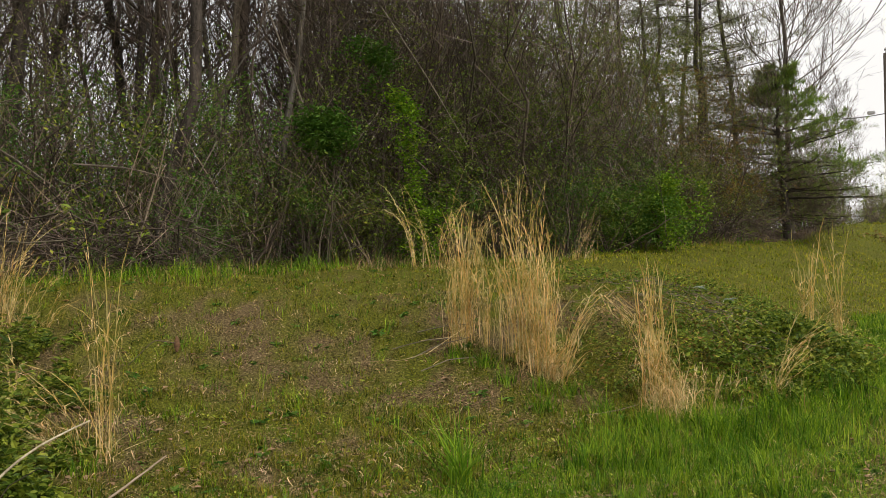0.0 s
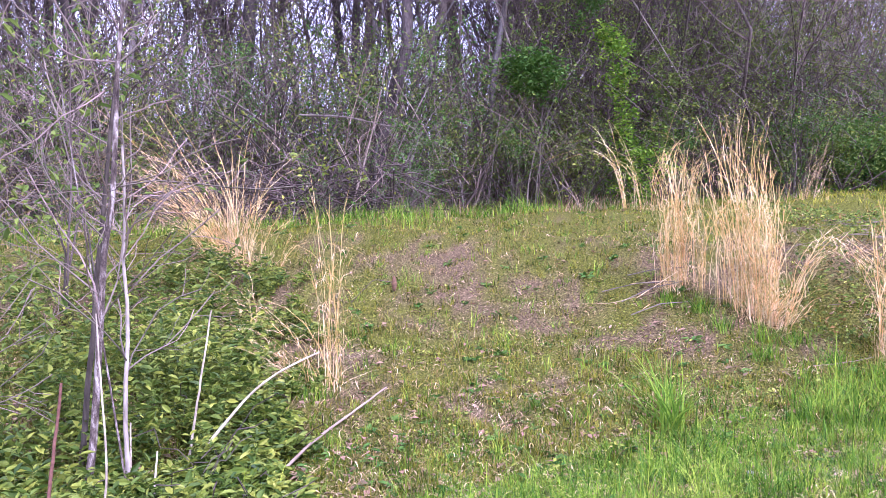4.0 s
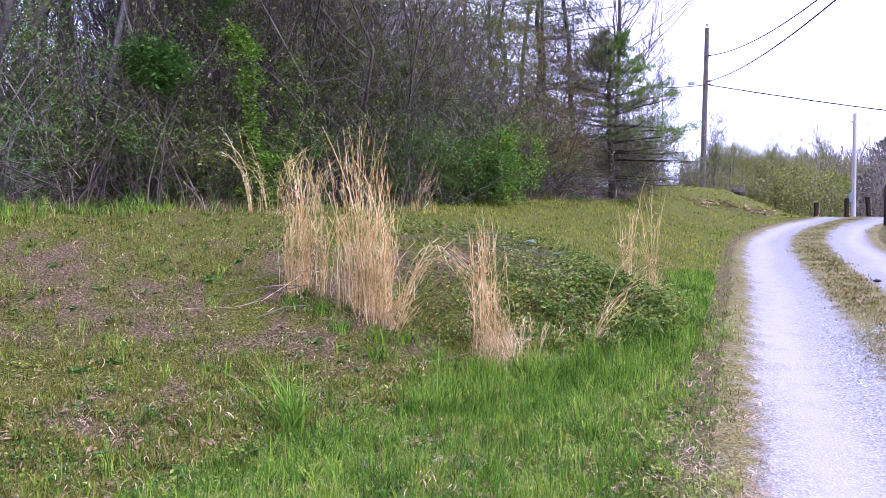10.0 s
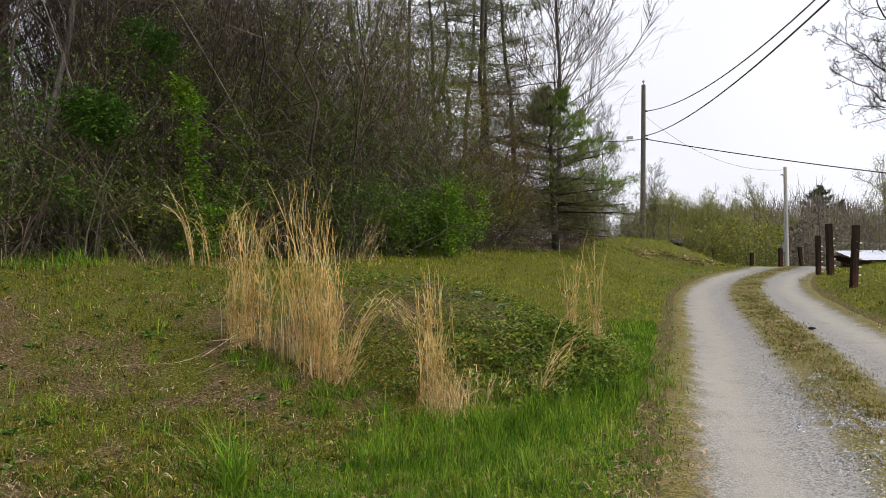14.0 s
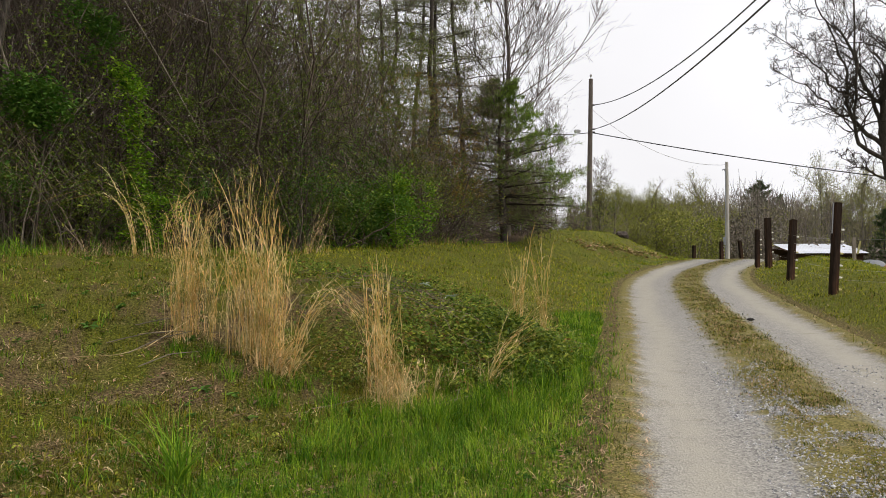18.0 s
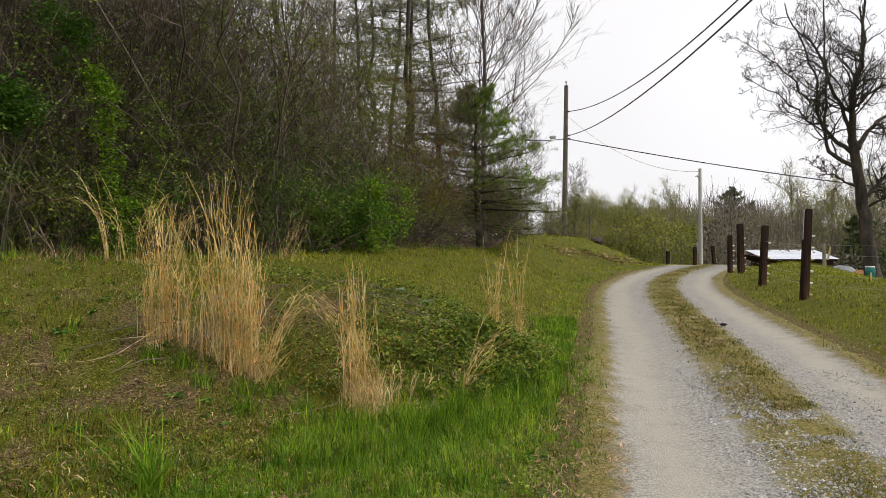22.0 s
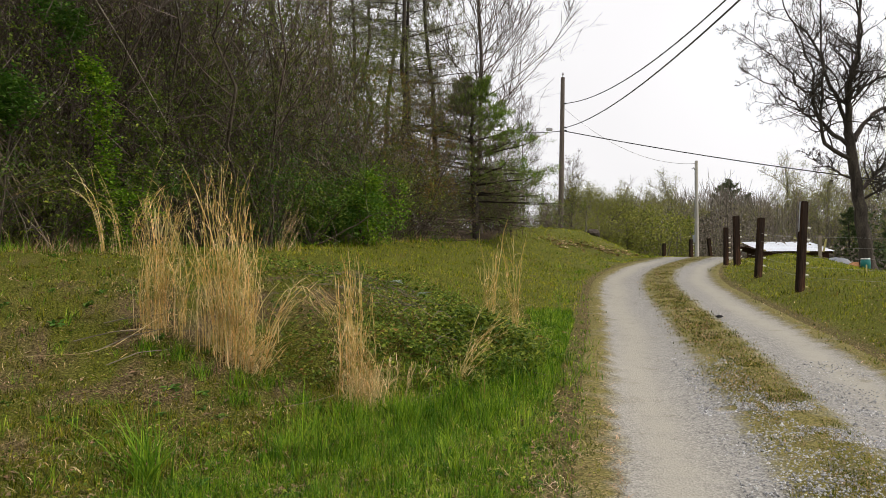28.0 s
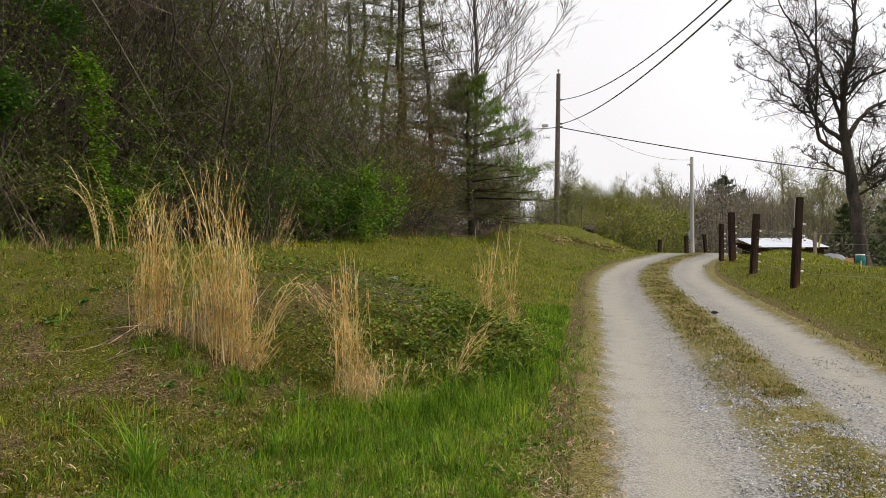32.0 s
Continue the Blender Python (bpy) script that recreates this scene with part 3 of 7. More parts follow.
def tree_parts(r, kind):
    """Lines of a tree by kind: returns soups of trunk, branches and leaf places."""
    trunk, limbs = Soup(), Soup()
    if kind == "tall":
        h, r0 = r.uniform(12, 17), 0.055 + 0.10 * r.random() ** 1.5
        P = stem_line(r, h, 0.13, 0.17, 12)[None]
        R = r0 * np.linspace(1.0, 0.25, 12)[None]
        R[0, 0] *= 1.35
        trunk.add(*tubes(P, R, 8))
        a, ra = offshoots(r, P, R, 24, 0.25, 0.97, 0.24, 52, 5, 0.5, 0.16, 0.4)
        b, rb = offshoots(r, a, ra, 6, 0.2, 0.98, 0.45, 45, 4, 0.25, 0.2, 0.55)
        c, rc = offshoots(r, b, rb, 4, 0.15, 1.0, 0.5, 42, 3, 0.1, 0.2, 0.6)
        limbs.add(*tubes(a, ra, 4)).add(*strips(b, np.maximum(rb * 2, 0.016), rng=r)).add(*strips(c, np.maximum(rc * 2, 0.010), rng=r))
        return trunk, limbs, c
    if kind == "sapling":
        h, r0 = r.uniform(5.5, 9), r.uniform(0.03, 0.06)
        r0 *= 0.7
        P = np.stack([stem_line(r, h * r.uniform(0.5, 1), 0.42, 0.30, 9, (r.normal(0, 0.2), r.normal(0, 0.2), 0)) for _ in range(2)])
        R = r0 * np.linspace(1.0, 0.2, 9)[None] * np.ones((2, 1))
        trunk.add(*tubes(P, R, 5))
        a, ra = offshoots(r, P, R, 16, 0.05, 0.97, 0.32, 62, 5, -0.1, 0.36, 0.45)
        b, rb = offshoots(r, a, ra, 6, 0.1, 0.98, 0.5, 48, 4, 0.2, 0.3, 0.55)
        c, rc = offshoots(r, b, rb, 3, 0.1, 1.0, 0.75, 48, 3, 0.05, 0.3, 0.6)
        limbs.add(*tubes(a, np.maximum(ra, 0.006), 3)).add(*strips(b, np.maximum(rb * 2, 0.010), rng=r)).add(*strips(c, np.maximum(rc * 2, 0.008), rng=r))
        return trunk, limbs, c
    if kind == "shrub":
        m = 8
        P = []
        for _ in range(m):
            h, a, arch = r.uniform(1.3, 3.0), r.uniform(0, 2 * np.pi), r.uniform(0.1, 0.9)
            s = np.linspace(0, 1, 7)
            q = np.stack([np.cos(a) * arch * h * s ** 1.7, np.sin(a) * arch * h * s ** 1.7, h * (s - 0.42 * arch * s ** 2.5)], -1)
            P.append(q + np.array([r.normal(0, 0.28), r.normal(0, 0.28), 0]) + np.cumsum(r.normal(0, 0.02, (7, 3)), 0) * s[:, None])
        P = np.stack(P)
        R = r.uniform(0.006, 0.014, (m, 1)) * np.linspace(1, 0.3, 7)[None]
        trunk.add(*tubes(P, R, 3))
        a, ra = offshoots(r, P, R, 6, 0.02, 0.95, 0.40, 58, 4, 0.1, 0.3, 0.6)
        b, rb = offshoots(r, a, ra, 4, 0.1, 1.0, 0.55, 48, 3, 0.1, 0.3, 0.6)
        limbs.add(*tubes(a, np.maximum(ra, 0.0035), 3)).add(*strips(b, np.maximum(rb * 2, 0.006), rng=r))
        return trunk, limbs, b
    if kind == "upswept":
        P = stem_line(r, 11.5, 0.02, 0.05, 12)[None]
        R = 0.08 * np.linspace(1, 0.12, 12)[None]
        trunk.add(*tubes(P, R, 8))
        a, ra = offshoots(r, P, R, 64, 0.22, 0.98, 0.30, 50, 7, 0.7, 0.06, 0.3)
        b, rb = offshoots(r, a, ra, 12, 0.15, 1.0, 0.45, 34, 5, 0.3, 0.07, 0.5)
        c, rc = offshoots(r, b, rb, 6, 0.1, 1.0, 0.55, 32, 3, 0.15, 0.07, 0.6)
        limbs.add(*tubes(a, np.maximum(ra, 0.008), 4)).add(*strips(b, np.maximum(rb * 2, 0.013), rng=r)).add(*strips(c, np.maximum(rc * 2, 0.011), rng=r))
        return trunk, limbs, c
    if kind == "far":
        h = r.uniform(8, 12)
        P = stem_line(r, h, 0.04, 0.07, 8)[None]
        R = r.uniform(0.12, 0.2) * np.linspace(1, 0.2, 8)[None]
        trunk.add(*tubes(P, R, 5))
        a, ra = offshoots(r, P, R, 26, 0.1, 0.97, 0.42, 46, 5, 0.7, 0.16, 0.45)
        b, rb = offshoots(r, a, ra, 8, 0.1, 1.0, 0.5, 44, 4, 0.35, 0.25, 0.5)
        c, rc = offshoots(r, b, rb, 5, 0.05, 1.0, 0.6, 40, 2, 0.15, 0.2, 0.6)
        limbs.add(*tubes(a, np.maximum(ra, 0.02), 3)).add(*strips(b, np.maximum(rb * 2, 0.035), rng=r)).add(*strips(c, np.maximum(rc * 2, 0.022), rng=r))
        return trunk, limbs, c


def leaf_soup(r, lines, n, size, flat=0.3, shape=0.55, low=0.0, spread=0.04):
    """Leaves scattered along the given twigs."""
    i = r.integers(0, len(lines), n)
    t = r.random((n, 1))
    p = lines[i, 0] * (1 - t) + lines[i, -1] * t + r.normal(0, spread, (n, 3))
    p = p[p[:, 2] > low]
    return Soup().add(*_swap(leaves(r, p, r.uniform(0.6, 1.3, len(p)) * size, flat, shape)))


def _swap(vt):
    return vt[0], None, vt[1]


def make_tree(name, seed, kind, bark, twig, leaf=None, nleaf=0, lsize=0.05, label="", category="tree", group="", spread=0.04):
    r = np.random.default_rng(seed)
    trunk, limbs, tips = tree_parts(r, kind)
    ob = thing(name, 0, 0, -200, label, category, group)
    part("trunk", trunk, M[bark], ob, smooth=True)
    tagged(part("crown", limbs, M[twig], ob), kind="stuff")
    if leaf:
        tagged(part("foliage", leaf_soup(r, tips, nleaf, lsize, spread=spread), M[leaf], ob), kind="stuff")
    return ob


def plant(model, x, y, rz, s, label="", sink=0.05):
    ob = copy_thing(model, pose(x, y, float(ground_z(x, y)) - sink, 0, 0, rz) @ Matrix.Scale(s, 4))
    if label:
        ob["label"] = label
    return ob


def discard(model):
    for o in (*model.children_recursive, model):
        bpy.data.objects.remove(o)


TALL = "tall slender bare tree with grey bark in the woods"
talls = [make_tree("tree", 100 + i, "tall", ("bark_grey", "bark_brown", "bark_dark")[i % 3], "twig", ("leaf_olive", None, "leaf_spring")[i % 3], 260, 0.06, TALL, "tree", "trees of the woods") for i in range(6)]
SAP = "thin forked young tree with brown twigs and sparse new leaves"
saps = [make_tree("sapling", 200 + i, "sapling", ("bark_brown", "bark_grey")[i % 2], "twig", ("leaf_olive", "leaf_spring", "leaf_olive", None, "leaf_rust")[i % 5], (180, 120, 200, 0, 160)[i % 5], 0.055, SAP, "tree", "saplings of the woods") for i in range(5)]
SHR = "tangled nearly bare brush with greyish arching stems beside the woods"
shrubs = [make_tree("shrub", 300 + i, "shrub", "twig_grey" if i % 2 else "twig", "twig_grey" if i % 3 == 1 else "twig", ("leaf_olive", "leaf_evergreen", "blossom", "leaf_spring", "leaf_ivy")[i % 5], (700, 1100, 150, 800, 1200)[i % 5], (0.055, 0.06, 0.035, 0.055, 0.06)[i % 5], SHR if i % 5 in (0, 2) else "tangled green-leaved brush with arching stems beside the woods", "shrub", "brush along the woods") for i in range(5)]

placed = []


def free(x, y, gap):
    for px, py in placed:
        if (px - x) ** 2 + (py - y) ** 2 < gap * gap:
            return False
    placed.append((x, y))
    return True


def along(az, deep):
    r = float(woods_r(az)) + deep
    return r * math.sin(radians(az)), r * math.cos(radians(az))


pick = random.Random(5)


def scatter(models, n, az, deep, power, gap, size):
    """Plants n copies on open places between two bearings and two depths behind the edge of the woods."""
    placed.clear()
    done = 0
    while done < n:
        x, y = along(pick.uniform(*az), deep[0] + (deep[1] - deep[0]) * pick.random() ** power)
        if free(x, y, gap):
            plant(models[(done + pick.randrange(2)) % len(models)], x, y, pick.uniform(0, 360), pick.uniform(*size))
            done += 1


scatter(talls, 74, (-78, -29), (1.2, 26), 1.1, 1.1, (0.75, 1.15))
scatter(talls, 11, (-29, -12), (3, 16), 1.0, 1.4, (0.7, 1.1))
scatter(talls, 4, (-12, -4), (6, 16), 1.0, 1.6, (0.6, 0.95))
scatter(saps, 30, (-29, -11), (0.8, 7), 1.3, 0.8, (0.8, 1.25))
scatter(saps, 13, (-11, -0.5), (0.6, 6), 1.3, 0.7, (0.5, 0.95))
scatter(saps, 26, (-75, -29), (0.8, 9), 1.3, 0.9, (0.55, 1.0))
scatter(shrubs, 50, (-29, -0.5), (0.1, 4.0), 1.6, 0.45, (0.7, 1.25))
scatter(shrubs, 66, (-78, -29), (0.1, 6.5), 1.5, 0.45, (0.7, 1.3))
scatter(shrubs, 40, (-76, 1.0), (-0.35, 0.5), 1.0, 0.5, (0.32, 0.55))


def woods_spots(n, az, deep, z, power=1.0):
    """Random places in the body of the woods between bearings, depths and heights."""
    deg = rng.uniform(*az, n)
    r = woods_r(deg) + deep[0] + (deep[1] - deep[0]) * rng.random(n) ** power
    x, y = r * np.sin(np.radians(deg)), r * np.cos(np.radians(deg))
    return np.stack([x, y, ground_z(x, y) + z[0] + (z[1] - z[0]) * rng.random(n)], -1)


def tangle(name, n, az, deep, z, drift, long, wide, mat, label, power=1.0):
    """Fine crooked twigs that fill the edge of the woods. drift: mean direction, with scatter of 0.5."""
    p = woods_spots(n, az, deep, z, power)
    q = np.degrees(np.arctan2(p[:, 0], p[:, 1])) * 0.24
    p = p[0.6 * vnoise(q, p[:, 2], 1.1, 63) + 0.4 * vnoise(q, p[:, 2], 0.4, 64) > 0.40]
    n = len(p)
    d = rng.normal(0, 0.5, (n, 3)) + np.array(drift)
    t = np.linspace(0, 1, 4)[None, :, None]
    P = p[:, None] + d[:, None] * t * rng.uniform(*long, (n, 1, 1)) + np.cumsum(rng.normal(0, 0.06, (n, 4, 3)), 1) * t + np.array([0, 0, -0.25]) * t ** 2 * rng.uniform(0, 1.5, (n, 1, 1))
    tagged(part(name, Soup().add(*strips(P, np.tile(np.array([1, 0.9, 0.7, 0.4]) * wide, (n, 1)), rng=rng)), M[mat]), label, "twigs", kind="stuff")


def specks(name, n, clumps, az, deep, z, size, body, mat, label):
    """Small leaves gathered in loose clumps over the edge of the woods."""
    c = woods_spots(clumps, az, deep, z)
    i = rng.integers(0, clumps, n)
    p = c[i] + rng.normal(0, 1, (n, 3)) * np.array(body) * rng.uniform(0.5, 1.4, (clumps, 1))[i]
    p = p[p[:, 2] > ground_z(p[:, 0], p[:, 1]) + 0.1]
    tagged(part(name, Soup().add(*_swap(leaves(rng, p, rng.uniform(0.6, 1.3, len(p)) * size, 0.3, 0.55))), M[mat]), label, "leaves", kind="stuff")


tangle("twig_curtain", 21000, (-31, -17), (0.6, 5.0), (0.3, 9.5), (0, 0, 0.75), (0.5, 1.5), 0.008, "twig", "dense curtain of fine dark hanging twigs at the wood's edge")
tangle("twig_curtain", 7500, (-17, -8), (0.6, 5.0), (0.3, 5.6), (0, 0, 0.6), (0.5, 1.5), 0.009, "twig_warm", "dense curtain of fine brown hanging twigs at the wood's edge")
tangle("twig_curtain", 5000, (-31, -10), (0.2, 3.0), (0.2, 6.0), (0.1, 0, 0.2), (0.4, 1.4), 0.008, "twig_grey", "fine greyish twigs tangled at the wood's edge")
tangle("twig_curtain", 7000, (-12, 1.0), (0.4, 5.0), (0.1, 4.2), (0, 0, 0.2), (0.3, 1.1), 0.013, "twig_warm", "brown twiggy brush at the wood's edge")
tangle("twig_curtain", 4000, (-12, 1.0), (0.0, 3.0), (0.1, 2.6), (0, 0, 0.1), (0.4, 1.4), 0.014, "twig_grey", "pale dead twigs at the wood's edge")
tangle("twig_curtain", 5000, (-4.0, 4.6), (1.0, 9.0), (0.3, 3.4), (0, 0, 0.4), (0.5, 1.6), 0.014, "twig_warm", "brown twiggy growth among the pines")
tangle("twig_curtain", 4500, (-1.0, 5.0), (2.0, 10), (0.0, 2.0), (0, 0, 0.15), (0.4, 1.4), 0.022, "twig_grey", "pale twiggy brush behind a pine")
tangle("twig_curtain", 9000, (-78, -31), (0.2, 4.0), (0.1, 2.6), (0, 0, 0.2), (0.3, 1.2), 0.009, "twig_warm", "brown twiggy brush at the wood's edge")
specks("sparse_leaves", 5000, 160, (-30, -10), (0.0, 3.0), (0.4, 8.0), 0.065, (0.30, 0.3, 0.35), "leaf_olive", "sparse olive leaves among the twigs")
specks("sparse_leaves", 7000, 160, (-30, -4), (-0.2, 1.8), (0.3, 3.4), 0.065, (0.35, 0.3, 0.25), "leaf_spring", "fresh spring leaves among the twigs")
specks("sparse_leaves", 7000, 90, (-10, 0.5), (0.3, 4.0), (0.6, 4.2), 0.06, (0.4, 0.4, 0.35), "leaf_rust", "rust-brown young leaves among the twigs")
specks("sparse_leaves", 7000, 90, (-11, -1), (0.2, 4.0), (0.6, 5.2), 0.06, (0.4, 0.4, 0.35), "leaf_olive", "olive leaves among the twigs")
tangle("dead_brush", 6000, (-78, -27), (-0.1, 3.0), (0.05, 1.5), (0, 0, 0.15), (0.4, 1.5), 0.011, "twig_pale", "pale brown dead brush at the foot of the woods")
specks("sparse_leaves", 9000, 150, (-78, -28), (0.0, 3.5), (0.4, 2.5), 0.06, (0.35, 0.35, 0.25), "leaf_evergreen", "dark green leaves in the brush before the woods")
specks("sparse_leaves", 6000, 120, (-78, -30), (0.0, 5.0), (0.6, 3.4), 0.06, (0.35, 0.35, 0.3), "leaf_olive", "olive leaves in the brush before the woods")
# ---------------------------------------------------------------- grass, litter and low growth
rng = np.random.default_rng(21)


def view_spread(n, az0, az1, near, far):
    """Points on the ground, thinning out with distance."""
    a = np.radians(rng.uniform(az0, az1, n))
    r = 1 / rng.uniform(1 / far, 1 / near, n)
    return r * np.sin(a), r * np.cos(a), r


def lying(x, y):
    return np.stack([x, y, ground_z(x, y) - 0.005], -1)


def turf_height(x, y):
    d, o, r = toe_x(y) - x, road_off(x, y), np.hypot(x, y)
    h = 0.026 + 0.038 * vnoise(x, y, 0.6, 31)
    h = h + 0.075 * ramp((0.95 - np.abs(d + 0.1)) / 0.7) * ramp((vnoise(x, y, 0.45, 33) - 0.2) / 0.4) * ramp((y - 4.4) / 0.9) * ramp((9.5 - y) / 2.5)
    h = h + 0.04 * ramp((-d + 0.2) / 0.5) * ramp((-o - 1.7) / 0.4)
    h = h + 0.15 * ramp((r - woods_r(np.degrees(np.arctan2(x, y))) + 2.0) / 1.6) * (d > 2)
    return h


def tufts(n, az0, az1, near, far, per, spread):
    """Blades gathered in small tufts: returns their feet, distances and the tuft each belongs to."""
    x, y, r = view_spread(n, az0, az1, near, far)
    o, g = road_off(x, y), greenness(x, y)
    middle = (np.abs(o) < 0.1 + 0.22 * vnoise(x, y, 1.3, 53) + 0.22 * vnoise(x, y, 0.24, 55)) & (vnoise(x, y, 0.23, 51) > 0.25)
    keep = (rng.random(n) < 0.26 + 0.74 * np.maximum(g, 0.8 * (np.abs(o) < 0.6))) & (in_woods(x, y) < 0.7) & ((np.abs(o) > 1.4) | middle)
    x, y, r = x[keep], y[keep], r[keep]
    i = np.repeat(np.arange(len(x)), per)
    s = spread * np.clip(r, 4, 30)[i] / 5
    return x[i] + rng.normal(0, 1, len(i)) * s, y[i] + rng.normal(0, 1, len(i)) * s, r[i], i


x, y, r, i = tufts(39000, -66, 40, 3.1, 42, 8, 0.022)
o, d = road_off(x, y), toe_x(y) - x
kind_of = rng.random(i.max() + 1)[i]
h = turf_height(x, y) * np.where(kind_of >= 0.74, 0.7, 1) * rng.uniform(0.5, 1.45, len(x)) * np.exp(rng.normal(-0.06, 0.42, i.max() + 1))[i] * np.where(np.abs(o) < 0.6, 0.55, 1)
w = np.clip(0.0015 + 0.0007 * r, 0.003, 0.020) * rng.uniform(0.7, 1.3, len(x))
kind = kind_of + 0.1 * rng.normal(size=len(x))
lush = (((h > 0.095) & (d > -1.0)) | ((d < 0.2) & (d > -4) & (o < -1.5) & (y > 3))) & (kind < np.where(d < 0.3, 0.95, 0.72))
for name, sel, mat, lab in (("grass", ~lush & (kind < 0.74), "grass", "short yellowish green spring grass in tufts"), ("tall_grass", lush, "grass_lush", "tall lush green grass round the mound"), ("faded_grass", ~lush & (kind >= 0.74), "grass_dry", "faded straw-coloured grass among the green")):
    b = lying(x[sel], y[sel])
    tagged(part(name, Soup().add(*blades(rng, b, h[sel], w[sel], 0.6, 3)), M[mat]), lab, "grass", kind="stuff")

# low grass and dead blades on the middle strip of the track
n = 60000
y = 1 / rng.uniform(1 / 34, 1 / 2.9, n)
o = rng.normal(0.05, 0.20, n)
keep = (0.5 * vnoise(y, o * 2, 0.45, 65) + 0.5 * vnoise(y, o, 0.13, 66) + 0.12 * ramp((y - 5) / 4) > 0.44) & (np.abs(o) < 0.55)
y, o = y[keep], o[keep]
x, yy = road_point(y, o)
pk = rng.random(len(x)) + 0.35 * (vnoise(x, yy, 0.5, 67) - 0.5)
b = np.stack([x, yy, ground_z(x, yy) + 0.008 - 0.035 * rut_depth(o)], -1)
for name, sel, mat, lab in (("strip_grass", pk < 0.68, "grass", "short green grass on the middle of the track"), ("strip_straw", pk >= 0.6, "litter", "dry flattened grass on the middle of the track")):
    q = b[sel]
    tagged(part(name, Soup().add(*blades(rng, q, rng.uniform(0.010, 0.034, len(q)) * np.clip(yy[sel] / 7, 0.8, 1.3), np.clip(0.0010 * yy[sel], 0.003, 0.016), 1.2, 3)), M[mat]), lab, "grass", kind="stuff")

# grass underfoot and behind the viewpoint
n = 26000
a, r = rng.uniform(0, 2 * np.pi, n), 0.3 + 11 * rng.random(n)
x, y = r * np.sin(a), r * np.cos(a)
keep = (np.abs(road_off(x, y)) > 1.4) & ((r < 3.1) | (y < -0.5)) & (rng.random(n) < 0.3 + 0.7 * greenness(x, y))
x, y = x[keep], y[keep]
tagged(part("grass", Soup().add(*blades(rng, lying(x, y), rng.uniform(0.03, 0.09, len(x)), rng.uniform(0.005, 0.012, len(x)), 0.6, 3)), M["grass"]), "short yellowish green spring grass beside the track", "grass", kind="stuff")

# rougher grass on the bank and verges further off
n = 56000
a = np.radians(rng.uniform(-12, 34, n))
r = rng.uniform(13, 40, n)
x, y = r * np.sin(a), r * np.cos(a)
keep = (np.abs(road_off(x, y)) > 1.7) & (in_woods(x, y) < 0.5) & (vnoise(x, y, 1.1, 57) > 0.18)
x, y, r = x[keep], y[keep], r[keep]
for sel, mat, lab in ((road_off(x, y) < 0, "grass_far", "fresh green grass on the bank beside the track"), (road_off(x, y) >= 0, "grass_far", "yellowish green grass along the fence")):
    b = lying(x[sel], y[sel])
    tagged(part("rough_grass", Soup().add(*blades(rng, b, rng.uniform(0.03, 0.10, len(b)), 0.0007 * r[sel], 0.6, 3)), M[mat]), lab, "grass", kind="stuff")

# thick fresh grass between the mound and the track
n = 30000
y = rng.uniform(3.4, 13, n)
x = toe_x(y) + rng.normal(0.35, 0.55, n)
keep = (road_off(x, y) < -1.75) & (toe_x(y) - x < 0.5) & ((x > -0.7) | (y > 5.7)) & (0.6 * vnoise(x, y, 0.5, 59) + 0.4 * vnoise(x, y, 0.16, 60) > 0.36)
b = lying(x[keep], y[keep])
tall = (0.05 + 0.13 * vnoise(b[:, 0], b[:, 1], 0.6, 69)) * np.interp(b[:, 1], (3.4, 5.5, 9), (0.7, 1.2, 1.0))
tagged(part("verge_grass", Soup().add(*blades(rng, b, tall * rng.uniform(0.6, 1.3, len(b)), np.clip(0.0008 * b[:, 1], 0.003, 0.01), 0.45, 4)), M["grass_lush"]), "thick fresh green grass between the mound and the track", "grass", kind="stuff")

# dry stalks and dead grass lying on the ground
x, y, r = view_spread(120000, -66, 40, 3.1, 26)
o = road_off(x, y)
keep = (rng.random(len(x)) < np.clip(1.05 - 0.7 * greenness(x, y), 0.3, 1)) & ((np.abs(o) > 1.25) | (np.abs(o) < 0.36 * vnoise(x, y, 0.5, 54)))
x, y, r = x[keep], y[keep], r[keep]
L = rng.uniform(0.05, 0.16, len(x))
b = lying(x, y) + np.array([0, 0, 0.012])
tagged(part("dead_grass", Soup().add(*blades(rng, b, L * 0.22, np.clip(0.0014 + 0.0007 * r, 0.003, 0.012), rng.uniform(2.5, 5, len(x)), 3, droop=0.6)), M["litter"]), "matted brown dead grass lying on the ground", "dead grass", kind="stuff")
x, y, r = view_spread(4200, -66, 30, 3.2, 16)
keep = np.abs(road_off(x, y)) > 1.7
b = lying(x[keep], y[keep]) + np.array([0, 0, 0.02])
tagged(part("leaf_litter", Soup().add(*_swap(leaves(rng, b, rng.uniform(0.03, 0.075, len(b)), 0.8, 0.6))), M["dead_leaf"]), "scattered dry brown fallen leaves", "leaves", kind="stuff")

